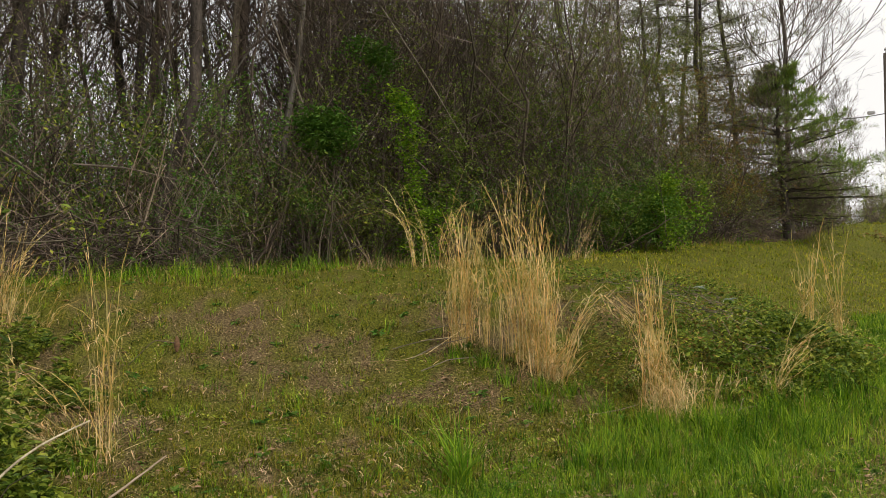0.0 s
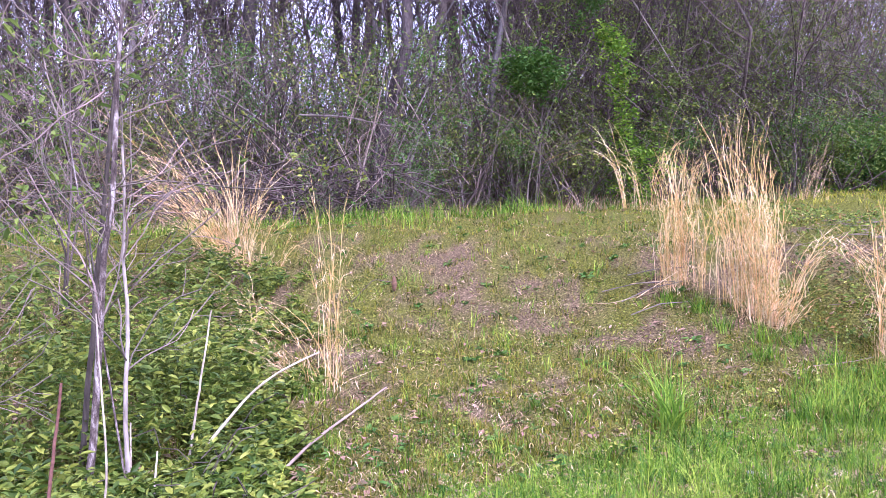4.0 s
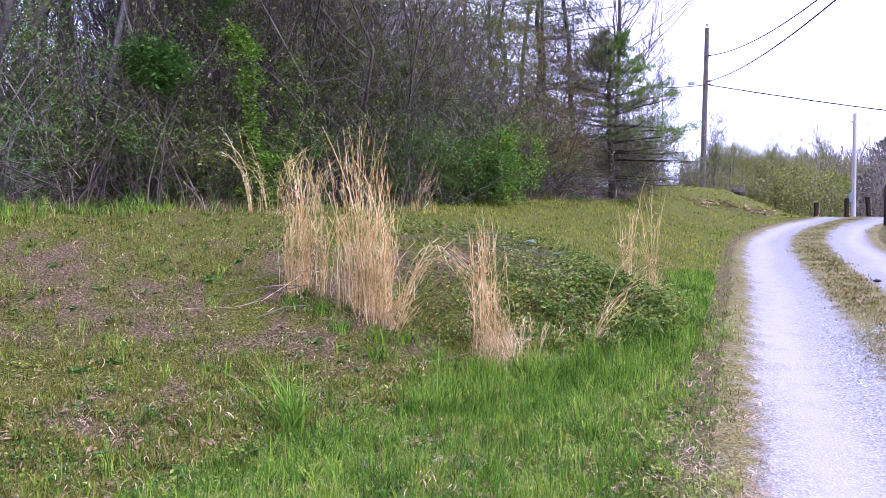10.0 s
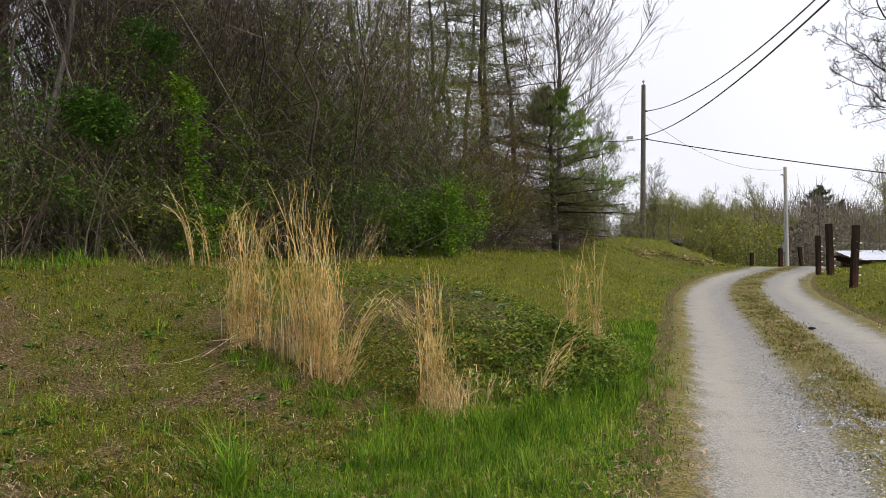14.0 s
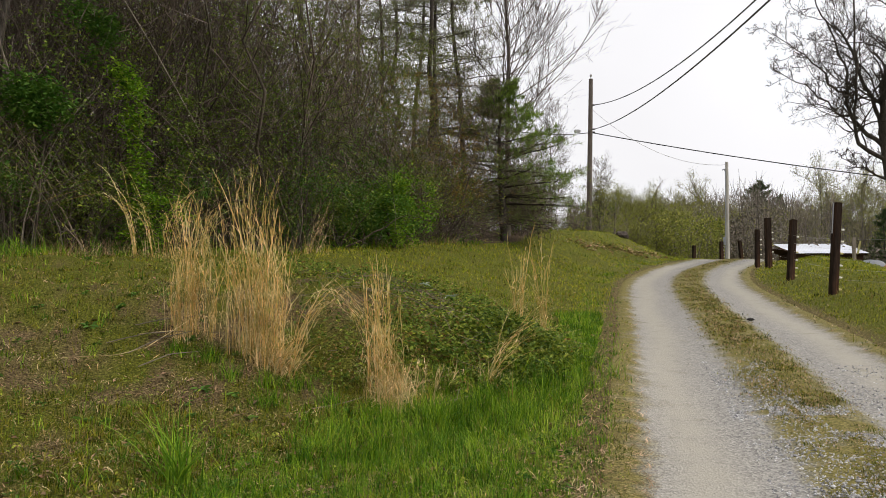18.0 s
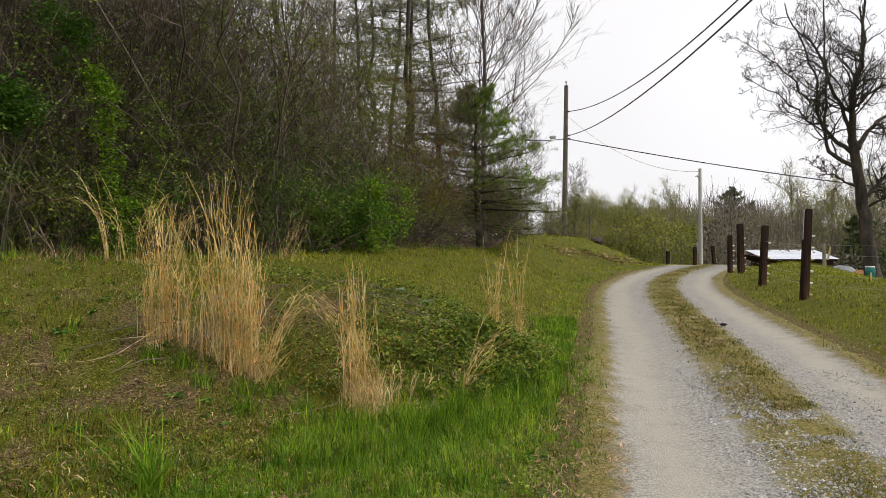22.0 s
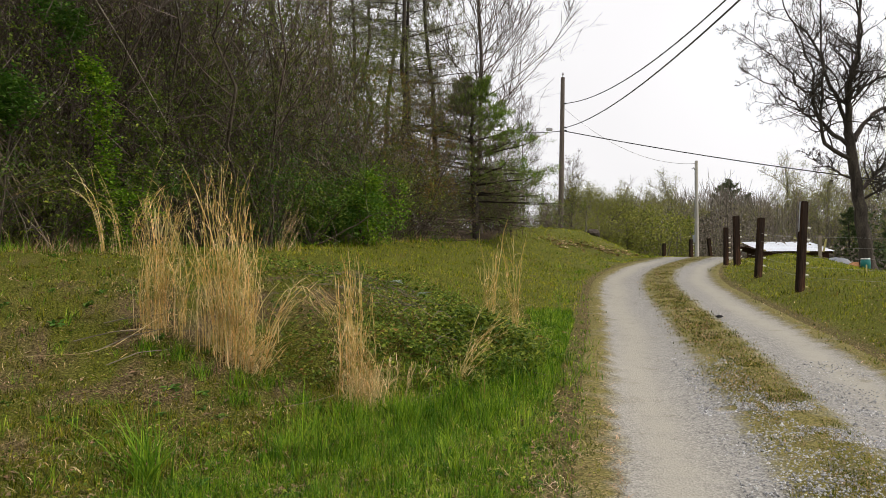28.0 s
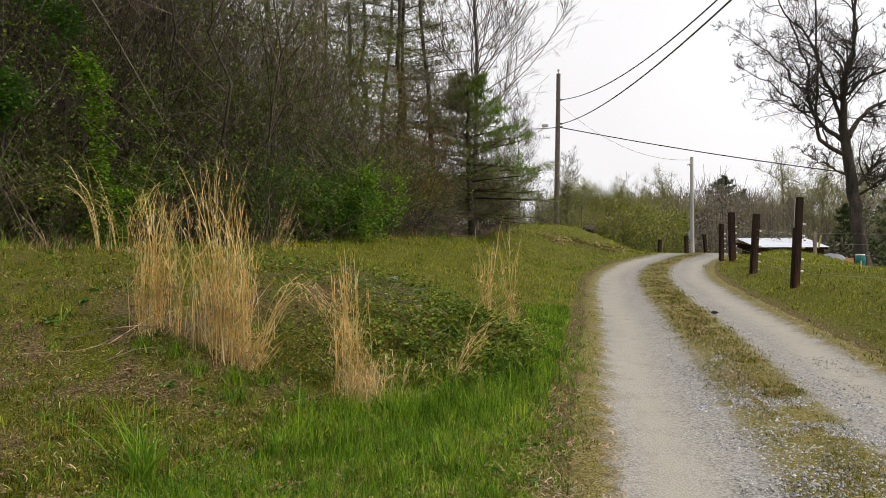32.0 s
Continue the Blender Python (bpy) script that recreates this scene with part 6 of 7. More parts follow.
# heap of dead brushwood
px_, py_ = by(-41.5, 11.6)
pile = thing("brush_pile", px_, py_, gz1(px_, py_), "brown heap of dead brushwood before the woods", "brush pile")
r = np.random.default_rng(55)
n = 170
a = r.uniform(0, 2 * np.pi, n)
L = r.uniform(0.3, 1.1, n)
c = r.normal(0, 1, (n, 3)) * np.array([0.7, 0.35, 0.2]) + np.array([0, 0, 0.35])
t = np.linspace(-0.5, 0.5, 5)[None]
P = c[:, None] + np.stack([np.cos(a)[:, None] * L[:, None] * t, np.sin(a)[:, None] * L[:, None] * t * 0.6, r.normal(0, 0.35, n)[:, None] * L[:, None] * t], -1) + r.normal(0, 0.02, (n, 5, 3))
P[..., 2] = np.maximum(P[..., 2], 0.01)
part("heaped_stick", Soup().add(*tubes(P, r.uniform(0.003, 0.010, (n, 1)) * np.ones((1, 5)), 4)), M["twig"], pile)["kind"] = "stuff"
pile2 = copy_thing(pile, pose(*by(-50, 11.2), gz1(*by(-50, 11.2)), 0, 0, 40))
pile3 = copy_thing(pile, pose(*by(-1.8, 20.4), gz1(*by(-1.8, 20.4)), 0, 0, 15))


# ---------------------------------------------------------------- pines and the bare tree at the corner of the woods


def pine(seed, h, r0, low, reach, label, mat, whorls, per, twigs, shoots, green, m=7, needle=0.12, wide=0.008, bough="bark_dark", twig="twig_warm", sweep=0.0):
    """A pine: whorls of boughs, each a flat layered spray of twigs and shoots, with needle tufts where green(height, side) allows and bare shoots elsewhere."""
    r = np.random.default_rng(seed)
    ob = thing("pine_tree", 0, 0, -200, label, "pine tree")
    P = stem_line(r, h, 0.03, 0.06, 14)[None]
    part("trunk", Soup().add(*tubes(P, r0 * np.linspace(1, 0.1, 14)[None], 9)), M["bark_dark"], ob, smooth=True)
    nb = whorls * per
    t = np.clip(low + (0.98 - low) * (np.repeat(np.arange(whorls), per) + r.uniform(-0.3, 0.3, nb)) / whorls, low, 0.985)
    az = r.uniform(0, 2 * np.pi, nb)
    L = reach * np.interp(t, (0, 0.22, 0.42, 0.75, 1), (0.65, 0.85, 1.0, 0.46, 0.08)) * r.uniform(0.6, 1.0, nb) * (1 + sweep * np.cos(az))
    u = np.linspace(0, 1, 8)[None]
    z = (t * h)[:, None] + L[:, None] * (np.interp(t, (low, 0.45, 1), (-0.02, 0.14, 0.75))[:, None] * u - 0.16 * u ** 2 + 0.10 * u ** 4) + np.cumsum(r.normal(0, 0.012, (nb, 8)), 1)
    cx, cy = np.interp(t * h, P[0, :, 2], P[0, :, 0])[:, None], np.interp(t * h, P[0, :, 2], P[0, :, 1])[:, None]
    bend = np.cumsum(r.normal(0, 0.04, (nb, 8)), 1)
    A = np.stack([cx + np.cos(az[:, None] + bend) * L[:, None] * u, cy + np.sin(az[:, None] + bend) * L[:, None] * u, z], -1)
    part("bough", Soup().add(*tubes(A, np.maximum(0.0095 * L[:, None], 0.008) * np.linspace(1, 0.25, 8)[None], 4)), M[bough], ob)["kind"] = "stuff"

    def side_shoots(lines, count, length, angle, k):
        n, kk = lines.shape[:2]
        i = np.repeat(np.arange(n), count)
        f = r.uniform(0.18, 0.99, len(i))
        g = f * (kk - 1)
        j = np.minimum(g.astype(int), kk - 2)
        st = lines[i, j] + (lines[i, j + 1] - lines[i, j]) * (g - j)[:, None]
        d = unit(lines[i, j + 1] - lines[i, j])
        turn = np.radians(r.normal(angle, 12, len(i))) * r.choice((-1, 1), len(i))
        c, q = np.cos(turn), np.sin(turn)
        d = unit(np.stack([d[:, 0] * c - d[:, 1] * q, d[:, 0] * q + d[:, 1] * c, d[:, 2] * 0.6 + r.normal(0.02, 0.16, len(i))], -1))
        full = np.linalg.norm(np.diff(lines, axis=1), axis=2).sum(1)[i]
        ln = np.maximum(full * length * (1.15 - 0.75 * f) * r.uniform(0.5, 1.3, len(i)), 0.07)
        s_ = np.linspace(0, 1, k)[None, :, None]
        return st[:, None] + d[:, None] * ln[:, None, None] * s_ + np.array([0, 0, 0.05]) * ln[:, None, None] * s_ ** 2 + r.normal(0, 0.015, (len(i), k, 3)) * s_
    B = side_shoots(A, twigs, 0.42, 52, 4)
    C = side_shoots(B, shoots, 0.45, 42, 3)
    part("twig_spray", Soup().add(*strips(B, np.tile(np.linspace(0.016, 0.008, 4), (len(B), 1)), rng=r)).add(*strips(C, np.tile([0.011, 0.008, 0.005], (len(C), 1)), rng=r)), M[twig], ob)["kind"] = "stuff"
    ends = np.concatenate([C[:, -1], C[:, 1], B[:, -1], A[:, -1]])
    fwd = unit(np.concatenate([C[:, -1] - C[:, 0], C[:, -1] - C[:, 0], B[:, -1] - B[:, -2], A[:, -1] - A[:, -2]]))
    bough_no = np.concatenate([np.repeat(np.arange(nb), twigs * shoots)] * 2 + [np.repeat(np.arange(nb), twigs), np.arange(nb)])
    chance = green(ends[:, 2] / h, ends[:, 0]) * r.uniform(0.55, 1.45, nb)[bough_no]
    on = r.random(len(ends)) < chance

    def sprays(p, d, count, size, width, loose):
        q = unit(np.repeat(d[:, None], count, 1) + r.normal(0, loose, (len(p), count, 3)) + np.array([0, 0, 0.25]))
        st = np.repeat(p[:, None], count, 1)
        N = np.stack([st, st + q * size * r.uniform(0.6, 1.3, (len(p), count, 1))], 2).reshape(-1, 2, 3)
        return strips(N, np.tile([width, width * 0.35], (len(N), 1)), rng=r)
    part("needle_foliage", Soup().add(*sprays(ends[on], fwd[on], m, needle, wide, 0.75)), M[mat], ob)["kind"] = "stuff"
    if (~on).any():
        part("dead_spray", Soup().add(*sprays(ends[~on], fwd[~on], 2, needle * 1.7, 0.010, 0.55)), M[twig], ob)["kind"] = "stuff"
    return ob


hero = pine(61, 4.9, 0.13, 0.12, 2.7, "pine with dead lower branches at the corner of the woods", "needle", 16, 8, 14, 5,
            lambda t, x: np.interp(t, (0, 0.2, 0.34, 0.46, 0.56, 0.68, 1), (0.10, 0.16, 0.30, 0.26, 0.34, 0.6, 0.65)) * np.interp(x, (-0.6, 0.4), (0.4, 1.1)) + 0.75 * np.exp(-((t - 0.42) / 0.05) ** 2) * (x > 1.1), 7, 0.11, 0.013, sweep=0.15)
tallpine = pine(62, 13.5, 0.11, 0.22, 2.6, "tall thin pine with greyish needles in the woods", "needle_dull", 17, 4, 10, 4, lambda t, x: np.interp(t, (0, 0.3, 0.5, 1), (0.15, 0.4, 0.55, 0.7)), 5, 0.15, 0.015, "bark_grey", "twig_grey")
tallpine2 = pine(63, 12.5, 0.09, 0.20, 2.3, "tall thin pine with greyish needles in the woods", "needle_dull", 15, 4, 10, 4, lambda t, x: np.interp(t, (0, 0.3, 0.5, 1), (0.15, 0.35, 0.5, 0.65)), 5, 0.15, 0.015, "bark_grey", "twig_grey")
plant(hero, 0.89, 24.3, 0, 1.0)
plant(tallpine, *by(-0.5, 28), 10, 1.0)
plant(tallpine2, *by(-2.6, 26), 80, 1.05)
plant(tallpine, *by(-4.6, 29), 200, 0.98)
plant(tallpine2, *by(-6.5, 25), 150, 1.0)
plant(tallpine2, *by(-8.4, 22), 300, 0.95)
plant(tallpine, *by(-3.4, 23.5), 120, 0.95)
bare = make_tree("bare_tree", 71, "upswept", "bark_grey", "twig", None, 0, 0, "pale bare tree with upswept branches behind a pine", "tree")
plant(bare, *by(2.35, 26.5), 0, 1.15)
plant(bare, *by(5.4, 40), 130, 0.55, "pale bare tree on the bank behind the pole")
plant(bare, *by(8.7, 50), 230, 0.5, "pale bare tree on the bank behind the pole")

# brush on the bank beyond the pine
pick = random.Random(15)
for k in range(26):
    plant((saps if k % 4 == 0 else shrubs)[pick.randrange(5)], *by(-0.5 + 5.2 * k / 26, pick.uniform(27, 34)), pick.uniform(0, 360), pick.uniform(0.4, 0.6) if k % 4 == 0 else pick.uniform(0.8, 1.25))
for k in range(20):
    az = 4.0 + 4.4 * k / 20 + pick.uniform(-0.2, 0.2)
    r = pick.uniform(36, 52)
    plant((saps if k % 3 == 0 else shrubs)[pick.randrange(5)], *by(az, r), pick.uniform(0, 360), pick.uniform(0.5, 0.75) if k % 3 == 0 else pick.uniform(0.8, 1.3))

# ---------------------------------------------------------------- big bare tree in the field
oak = thing("oak_tree", 15.52, 30.0, gz1(15.52, 30.0) - 0.1, "large bare dark tree with crooked limbs in the field", "tree")
orng = np.random.default_rng(83)
limb_lines, limb_radii = [], []


def limb(r0, r1, away, *pts, name="limb", label=""):
    """A crooked limb through points (sideways, up); away: how fast it turns from the viewer."""
    q = np.array(pts, float)
    u = np.linspace(0, len(q) - 1, 14)
    X, Z = (np.interp(u, np.arange(len(q)), q[:, c]) for c in (0, 1))
    t = np.linspace(0, 1, 14)
    L = np.stack([X, away * t * abs(Z[-1] - Z[0] + X[-1] - X[0]), Z], -1)
    L[1:-1] = (L[:-2] + 2 * L[1:-1] + L[2:]) / 4
    L[1:-1] += orng.normal(0, 0.035, (12, 3))
    R = np.linspace(r0, r1, 14)
    part(name, Soup().add(*tubes(L[None], R[None], 8)), M["bark_dark"], oak, label, True)
    limb_lines.append(L)
    limb_radii.append(R)


limb(0.27, 0.17, 0.0, (0, 0), (-0.14, 1.3), (-0.28, 2.5), (-0.34, 3.3), (-0.5, 4.2), (-0.62, 5.2), name="trunk")
limb_lines.clear(), limb_radii.clear()
flare = [0.42, 0.33, 0.28, 0.255]
part("root_flare", Soup().add(*tubes(np.array([[(0, 0, -0.05), (0, 0, 0.12), (-0.02, 0, 0.32), (-0.05, 0, 0.6)]]), np.array([flare]), 11)), M["bark_dark"], oak, smooth=True)
limb(0.085, 0.022, -0.2, (-0.62, 4.25), (-1.35, 4.5), (-1.85, 5.1), (-1.87, 6.2), (-1.75, 7.3), (-2.0, 8.6), (-2.0, 10.6))
limb(0.085, 0.03, 0.25, (-0.62, 4.7), (-1.25, 5.2), (-1.6, 5.9), (-1.8, 6.6), (-1.5, 7.4), (-1.75, 8.2), (-2.2, 9.6))
limb(0.055, 0.012, 0.1, (-1.5, 5.75), (-2.1, 5.85), (-2.5, 6.3), (-3.2, 6.9), (-4.4, 7.6))
limb(0.05, 0.012, -0.3, (-1.8, 6.6), (-2.5, 6.85), (-2.7, 7.5), (-3.6, 8.2), (-4.6, 8.9))
limb(0.08, 0.02, -0.1, (-0.68, 5.3), (-0.85, 6.2), (-1.35, 7.1), (-1.65, 8.0), (-2.0, 8.9), (-2.8, 9.4), (-3.1, 10.3))
limb(0.13, 0.04, 0.15, (-0.6, 5.2), (-0.52, 6.4), (-0.32, 7.4), (0.15, 8.5), (0.3, 9.6), (0.6, 11.2))
limb(0.13, 0.03, -0.3, (-0.7, 5.1), (-0.76, 6.2), (-0.8, 7.1), (-0.55, 7.9), (-0.9, 9.8), label="broken hollow limb")
limb(0.10, 0.03, 0.2, (-0.4, 4.9), (0.0, 5.5), (0.75, 6.1), (1.8, 6.6), (2.8, 7.6))
limb(0.06, 0.02, -0.3, (-0.42, 6.5), (0.0, 7.0), (0.8, 7.25), (2.0, 7.7), (3.0, 8.8))
limb(0.085, 0.025, 0.2, (-0.3, 3.0), (0.2, 3.4), (0.8, 3.9), (1.8, 4.4), (2.9, 5.4))
limb(0.05, 0.02, -0.3, (-0.2, 2.7), (0.4, 3.1), (1.0, 3.6), (1.8, 3.7))
limb(0.04, 0.010, 0.1, (-0.5, 3.45), (-1.1, 3.8), (-1.6, 4.0), (-2.1, 4.3))
LL, LR = np.stack(limb_lines), np.stack(limb_radii)
a, ra = offshoots(orng, LL, LR, 17, 0.15, 1.0, 0.42, 52, 9, 0.55, 0.27, 0.5)
b, rb = offshoots(orng, a, ra, 7, 0.12, 1.0, 0.42, 50, 6, 0.3, 0.28, 0.5)
c, rc = offshoots(orng, b, rb, 5, 0.1, 1.0, 0.5, 48, 4, 0.2, 0.24, 0.6)
d, rd = offshoots(orng, c, rc, 4, 0.1, 1.0, 0.7, 44, 3, 0.1, 0.2, 0.6)
part("crown", Soup().add(*tubes(a, np.clip(ra, 0.010, 0.03), 5)).add(*tubes(b, np.clip(rb, 0.006, 0.015), 3)).add(*strips(c, np.clip(rc * 2, 0.010, 0.018), rng=orng)).add(*strips(d, np.clip(rd * 2, 0.009, 0.012), rng=orng)), M["bark_dark"], oak)["kind"] = "stuff"

# ---------------------------------------------------------------- trees of the far side of the valley
fars = [make_tree("far_tree", 400 + i, "far", "bark_grey", ("thicket", "thicket", "twig_grey", "thicket")[i], ("leaf_far", "leaf_far", None, "leaf_far")[i], (9500, 6000, 0, 2600)[i], 0.12, ("distant tree in yellow-green spring leaf", "distant tree with thin olive leaf", "distant bare grey tree", "distant tree with a few young leaves")[i], "tree", "trees across the valley", 0.28) for i in range(4)]
farpine = pine(64, 11, 0.15, 0.30, 2.6, "distant dark green pine", "needle_far", 12, 5, 7, 3, lambda t, x: 0.95 + 0 * t, 6, 0.30, 0.05)
pick = random.Random(9)
for az, r, s, i in ((8.6, 50, 0.55, 0), (9.6, 53, 0.6, 0), (10.6, 56, 0.62, 0), (11.6, 58, 0.62, 0), (12.6, 60, 0.7, 0), (13.6, 62, 0.62, 0), (14.4, 66, 0.62, 1), (12.3, 75, 0.92, 2), (9.2, 60, 0.62, 3), (16.2, 82, 0.85, 3), (15.4, 72, 0.8, 1), (16.4, 76, 0.8, 3), (17.6, 80, 0.7, 1), (18.8, 78, 0.75, 3), (19.8, 70, 0.8, 2)):
    x, y = by(az, r)
    plant(fars[i], x, y, pick.uniform(0, 360), s * 0.85)
for k in range(34):
    az, r = 19.5 + 22 * (k / 34) + pick.uniform(-0.4, 0.4), pick.uniform(62, 92)
    x, y = by(az, r)
    plant(fars[(2, 1, 2, 3)[k % 4]], x, y, pick.uniform(0, 360), r / 78 * pick.uniform(0.82, 1.04) * (0.72 if az < 20.6 else 1))
for k in range(16):
    az, r = 19.5 + 22 * (k / 16), pick.uniform(90, 115)
    x, y = by(az, r)
    plant(fars[(1, 3, 2, 1)[k % 4]], x, y, pick.uniform(0, 360), r / 100 * pick.uniform(0.7, 0.85))
for az, r, s in ((18.6, 100, 0.95), (19.4, 102, 1.0), (20.2, 98, 0.85), (26.2, 60, 0.6), (29.5, 60, 0.75)):
    x, y = by(az, r)
    plant(farpine, x, y, pick.uniform(0, 360), s)

for az, r, z0, shape, n, mat, label, seed in (
        (26.0, 62, 2.0, (3.0, 2.0, 2.2), 2600, "needle_far", "dark evergreen thicket behind the shed", 41), (29.0, 60, 2.2, (3.4, 2.0, 2.4), 3000, "needle_far", "dark evergreen thicket behind the bare tree", 42),
        (31.5, 56, 2.0, (3.2, 2.0, 2.4), 2800, "needle_far", "dark evergreen thicket behind the bare tree", 43), (23.4, 66, 1.8, (2.6, 2.0, 1.6), 1800, "thicket", "brown bare thicket behind the shed", 44),
        (34.5, 58, 2.2, (3.4, 2.0, 2.6), 2800, "needle_far", "dark evergreen thicket in the yard", 45), (20.8, 70, 2.0, (3.0, 2.0, 2.0), 2200, "thicket", "brown bare thicket behind the fence", 46)):
    leafy("far_bush", *by(az, r), z0, shape, n, 0.26, mat, label, "bush", seed=seed, clumps=40)

for m_ in (*talls, *saps, *shrubs, hero, tallpine, tallpine2, bare, *fars, farpine):
    discard(m_)

# fine branches high in the depth of the woods
n = 34000
deg = np.where(rng.random(n) < 0.87, rng.uniform(-78, -28, n), rng.uniform(-28, -13, n))
r = woods_r(deg) + rng.uniform(4, 25, n)
X, Y = r * np.sin(np.radians(deg)), r * np.cos(np.radians(deg))
P0 = np.stack([X, Y, ground_z(X, Y) + 2.5 + 10 * rng.random(n)], -1)
dv = rng.normal(0, 0.5, (n, 3)) + np.array([0, 0, 0.35])
t = np.linspace(0, 1, 3)[None, :, None]
P = P0[:, None] + dv[:, None] * t * rng.uniform(0.6, 2.0, (n, 1, 1)) + rng.normal(0, 0.07, (n, 3, 3)) * t
tagged(part("deep_branches", Soup().add(*strips(P, np.tile([0.032, 0.024, 0.012], (n, 1)), rng=rng)), M["twig"]), "fine bare branches in the depth of the woods", "branches", kind="stuff")

# dense growth behind the far trees
n = 90000
az = np.radians(rng.uniform(6.5, 43, n))
r = rng.uniform(90, 112, n)
X, Y = r * np.sin(az), r * np.cos(az)
H = (4.6 + 4.2 * vnoise(X, Y, 11, 93)) * np.interp(np.degrees(az), (17, 21, 43), (1, 1.0, 1.15))
b = np.stack([X, Y, ground_z(X, Y) + H * rng.random(n) ** 0.8], -1)
leafing = vnoise(X, Y, 12, 94) + np.where(az < radians(17), 0.2, -0.3) > 0.5
for sel, mat, lab in ((leafing, "leaf_far", "olive woods in new leaf across the valley"), (~leafing, "thicket", "grey-brown woods across the valley")):
    tagged(part("far_thicket", Soup().add(*_swap(leaves(rng, b[sel], rng.uniform(0.14, 0.32, sel.sum()), 0.2, 0.5))), M[mat]), lab, "thicket", kind="stuff")
n = 42000
az = np.radians(rng.uniform(6.5, 43, n))
r = rng.uniform(86, 108, n)
X, Y = r * np.sin(az), r * np.cos(az)
H = (3.0 + 8.5 * vnoise(X, Y, 13, 98) ** 1.3) * np.interp(np.degrees(az), (17, 21, 43), (0.85, 1.05, 1.15))
P0 = np.stack([X, Y, ground_z(X, Y) + H * rng.random(n) ** 0.7], -1)
t = np.linspace(0, 1, 3)[None, :, None]
P = P0[:, None] + np.stack([rng.normal(0, 0.45, n), rng.normal(0, 0.45, n), rng.uniform(0.3, 1.8, n)], -1)[:, None] * t + rng.normal(0, 0.08, (n, 3, 3)) * t
tagged(part("far_twigs", Soup().add(*strips(P, np.tile([0.05, 0.038, 0.015], (n, 1)), rng=rng)), M["thicket"]), "bare grey-brown twigs of the woods across the valley", "twigs", kind="stuff")

# low brush that closes the far side
az = np.radians(np.where(rng.random(76000) < 0.45, rng.uniform(7.5, 18, 76000), rng.uniform(18, 42, 76000)))
r = rng.uniform(56, 90, len(az))
X, Y = r * np.sin(az), r * np.cos(az)
H = np.where(az < radians(18), 1.6 + 2.8 * vnoise(X, Y, 6, 91) ** 1.3, 2.5 + 4.2 * vnoise(X, Y, 6, 91) ** 1.3)
b = np.stack([X, Y, ground_z(X, Y) + H * rng.random(len(az)) ** 0.8], -1)
green = vnoise(X, Y, 9, 92) + np.where(az < radians(17), 0.25, -0.15)
for sel, mat, lab in ((green > 0.55, "leaf_far", "olive green spring thicket across the valley"), (green <= 0.55, "thicket", "brown twiggy thicket across the valley")):
    tagged(part("far_thicket", Soup().add(*_swap(leaves(rng, b[sel], rng.uniform(0.12, 0.32, sel.sum()), 0.2, 0.45))), M[mat]), lab, "thicket", kind="stuff")
n = 3000
az = np.radians(rng.uniform(7.5, 42, n))
r = rng.uniform(58, 95, n)
X, Y = r * np.sin(az), r * np.cos(az)
P0 = np.stack([X, Y, ground_z(X, Y)], -1)
t = np.linspace(0, 1, 3)[None, :, None]
P = P0[:, None] + np.stack([rng.normal(0, 0.8, n), rng.normal(0, 0.8, n), np.where(az < radians(18), 0.6, 1) * rng.uniform(2, 7.0, n)], -1)[:, None] * t + rng.normal(0, 0.15, (n, 3, 3)) * t
tagged(part("far_stems", Soup().add(*strips(P, np.tile([0.07, 0.055, 0.02], (n, 1)), rng=rng)), M["thicket"]), "slim brown stems across the valley", "thicket", kind="stuff")
n = 15000
deg = np.where(rng.random(n) < 0.55, rng.uniform(-30, -15, n), rng.uniform(-78, -8, n))
az = np.radians(deg)
r = woods_r(deg) + rng.uniform(5, 24, n)
X, Y = r * np.sin(az), r * np.cos(az)
P0 = np.stack([X, Y, ground_z(X, Y)], -1)
t = np.linspace(0, 1, 4)[None, :, None]
P = P0[:, None] + np.stack([rng.normal(0, 1.5, n), rng.normal(0, 1.5, n), np.where((deg > -30) & (deg < -15), rng.uniform(1.5, 8, n), rng.uniform(1, 4.2, n))], -1)[:, None] * t + rng.normal(0, 0.25, (n, 4, 3)) * t
tagged(part("undergrowth", Soup().add(*strips(P, np.tile([0.03, 0.026, 0.02, 0.01], (n, 1)), rng=rng)), M["twig"]), "brown tangled undergrowth deep in the woods", "undergrowth", kind="stuff")

# ---------------------------------------------------------------- fence posts, poles and wires


def box_bm(sx, sy, sz, bevel=0.01, top=1.0):
    bm = bmesh.new()
    bmesh.ops.create_cube(bm, size=1)
    for v in bm.verts:
        k = top if v.co.z > 0 else 1
        v.co = Vector((v.co.x * sx * k, v.co.y * sy * k, (v.co.z + 0.5) * sz))
    if bevel:
        bmesh.ops.bevel(bm, geom=bm.edges[:], offset=bevel, segments=2, affect="EDGES", clamp_overlap=True)
    return bm


def cyl_soup(pts, radii, sides=10):
    s = Soup()
    P, R = np.array(pts, float)[None], np.array(radii, float)[None]
    v, q = tubes(P, R, sides)
    s.add(v, q)
    k = len(radii)
    for row, c, flip in ((0, pts[0], True), (k - 1, pts[-1], False)):
        ring = np.concatenate([v[row * sides:(row + 1) * sides], [c]])
        i = np.arange(sides)
        t = np.stack([i, np.roll(i, -1), np.full(sides, sides)], -1)
        s.add(ring, None, t[:, ::-1] if flip else t)
    return s


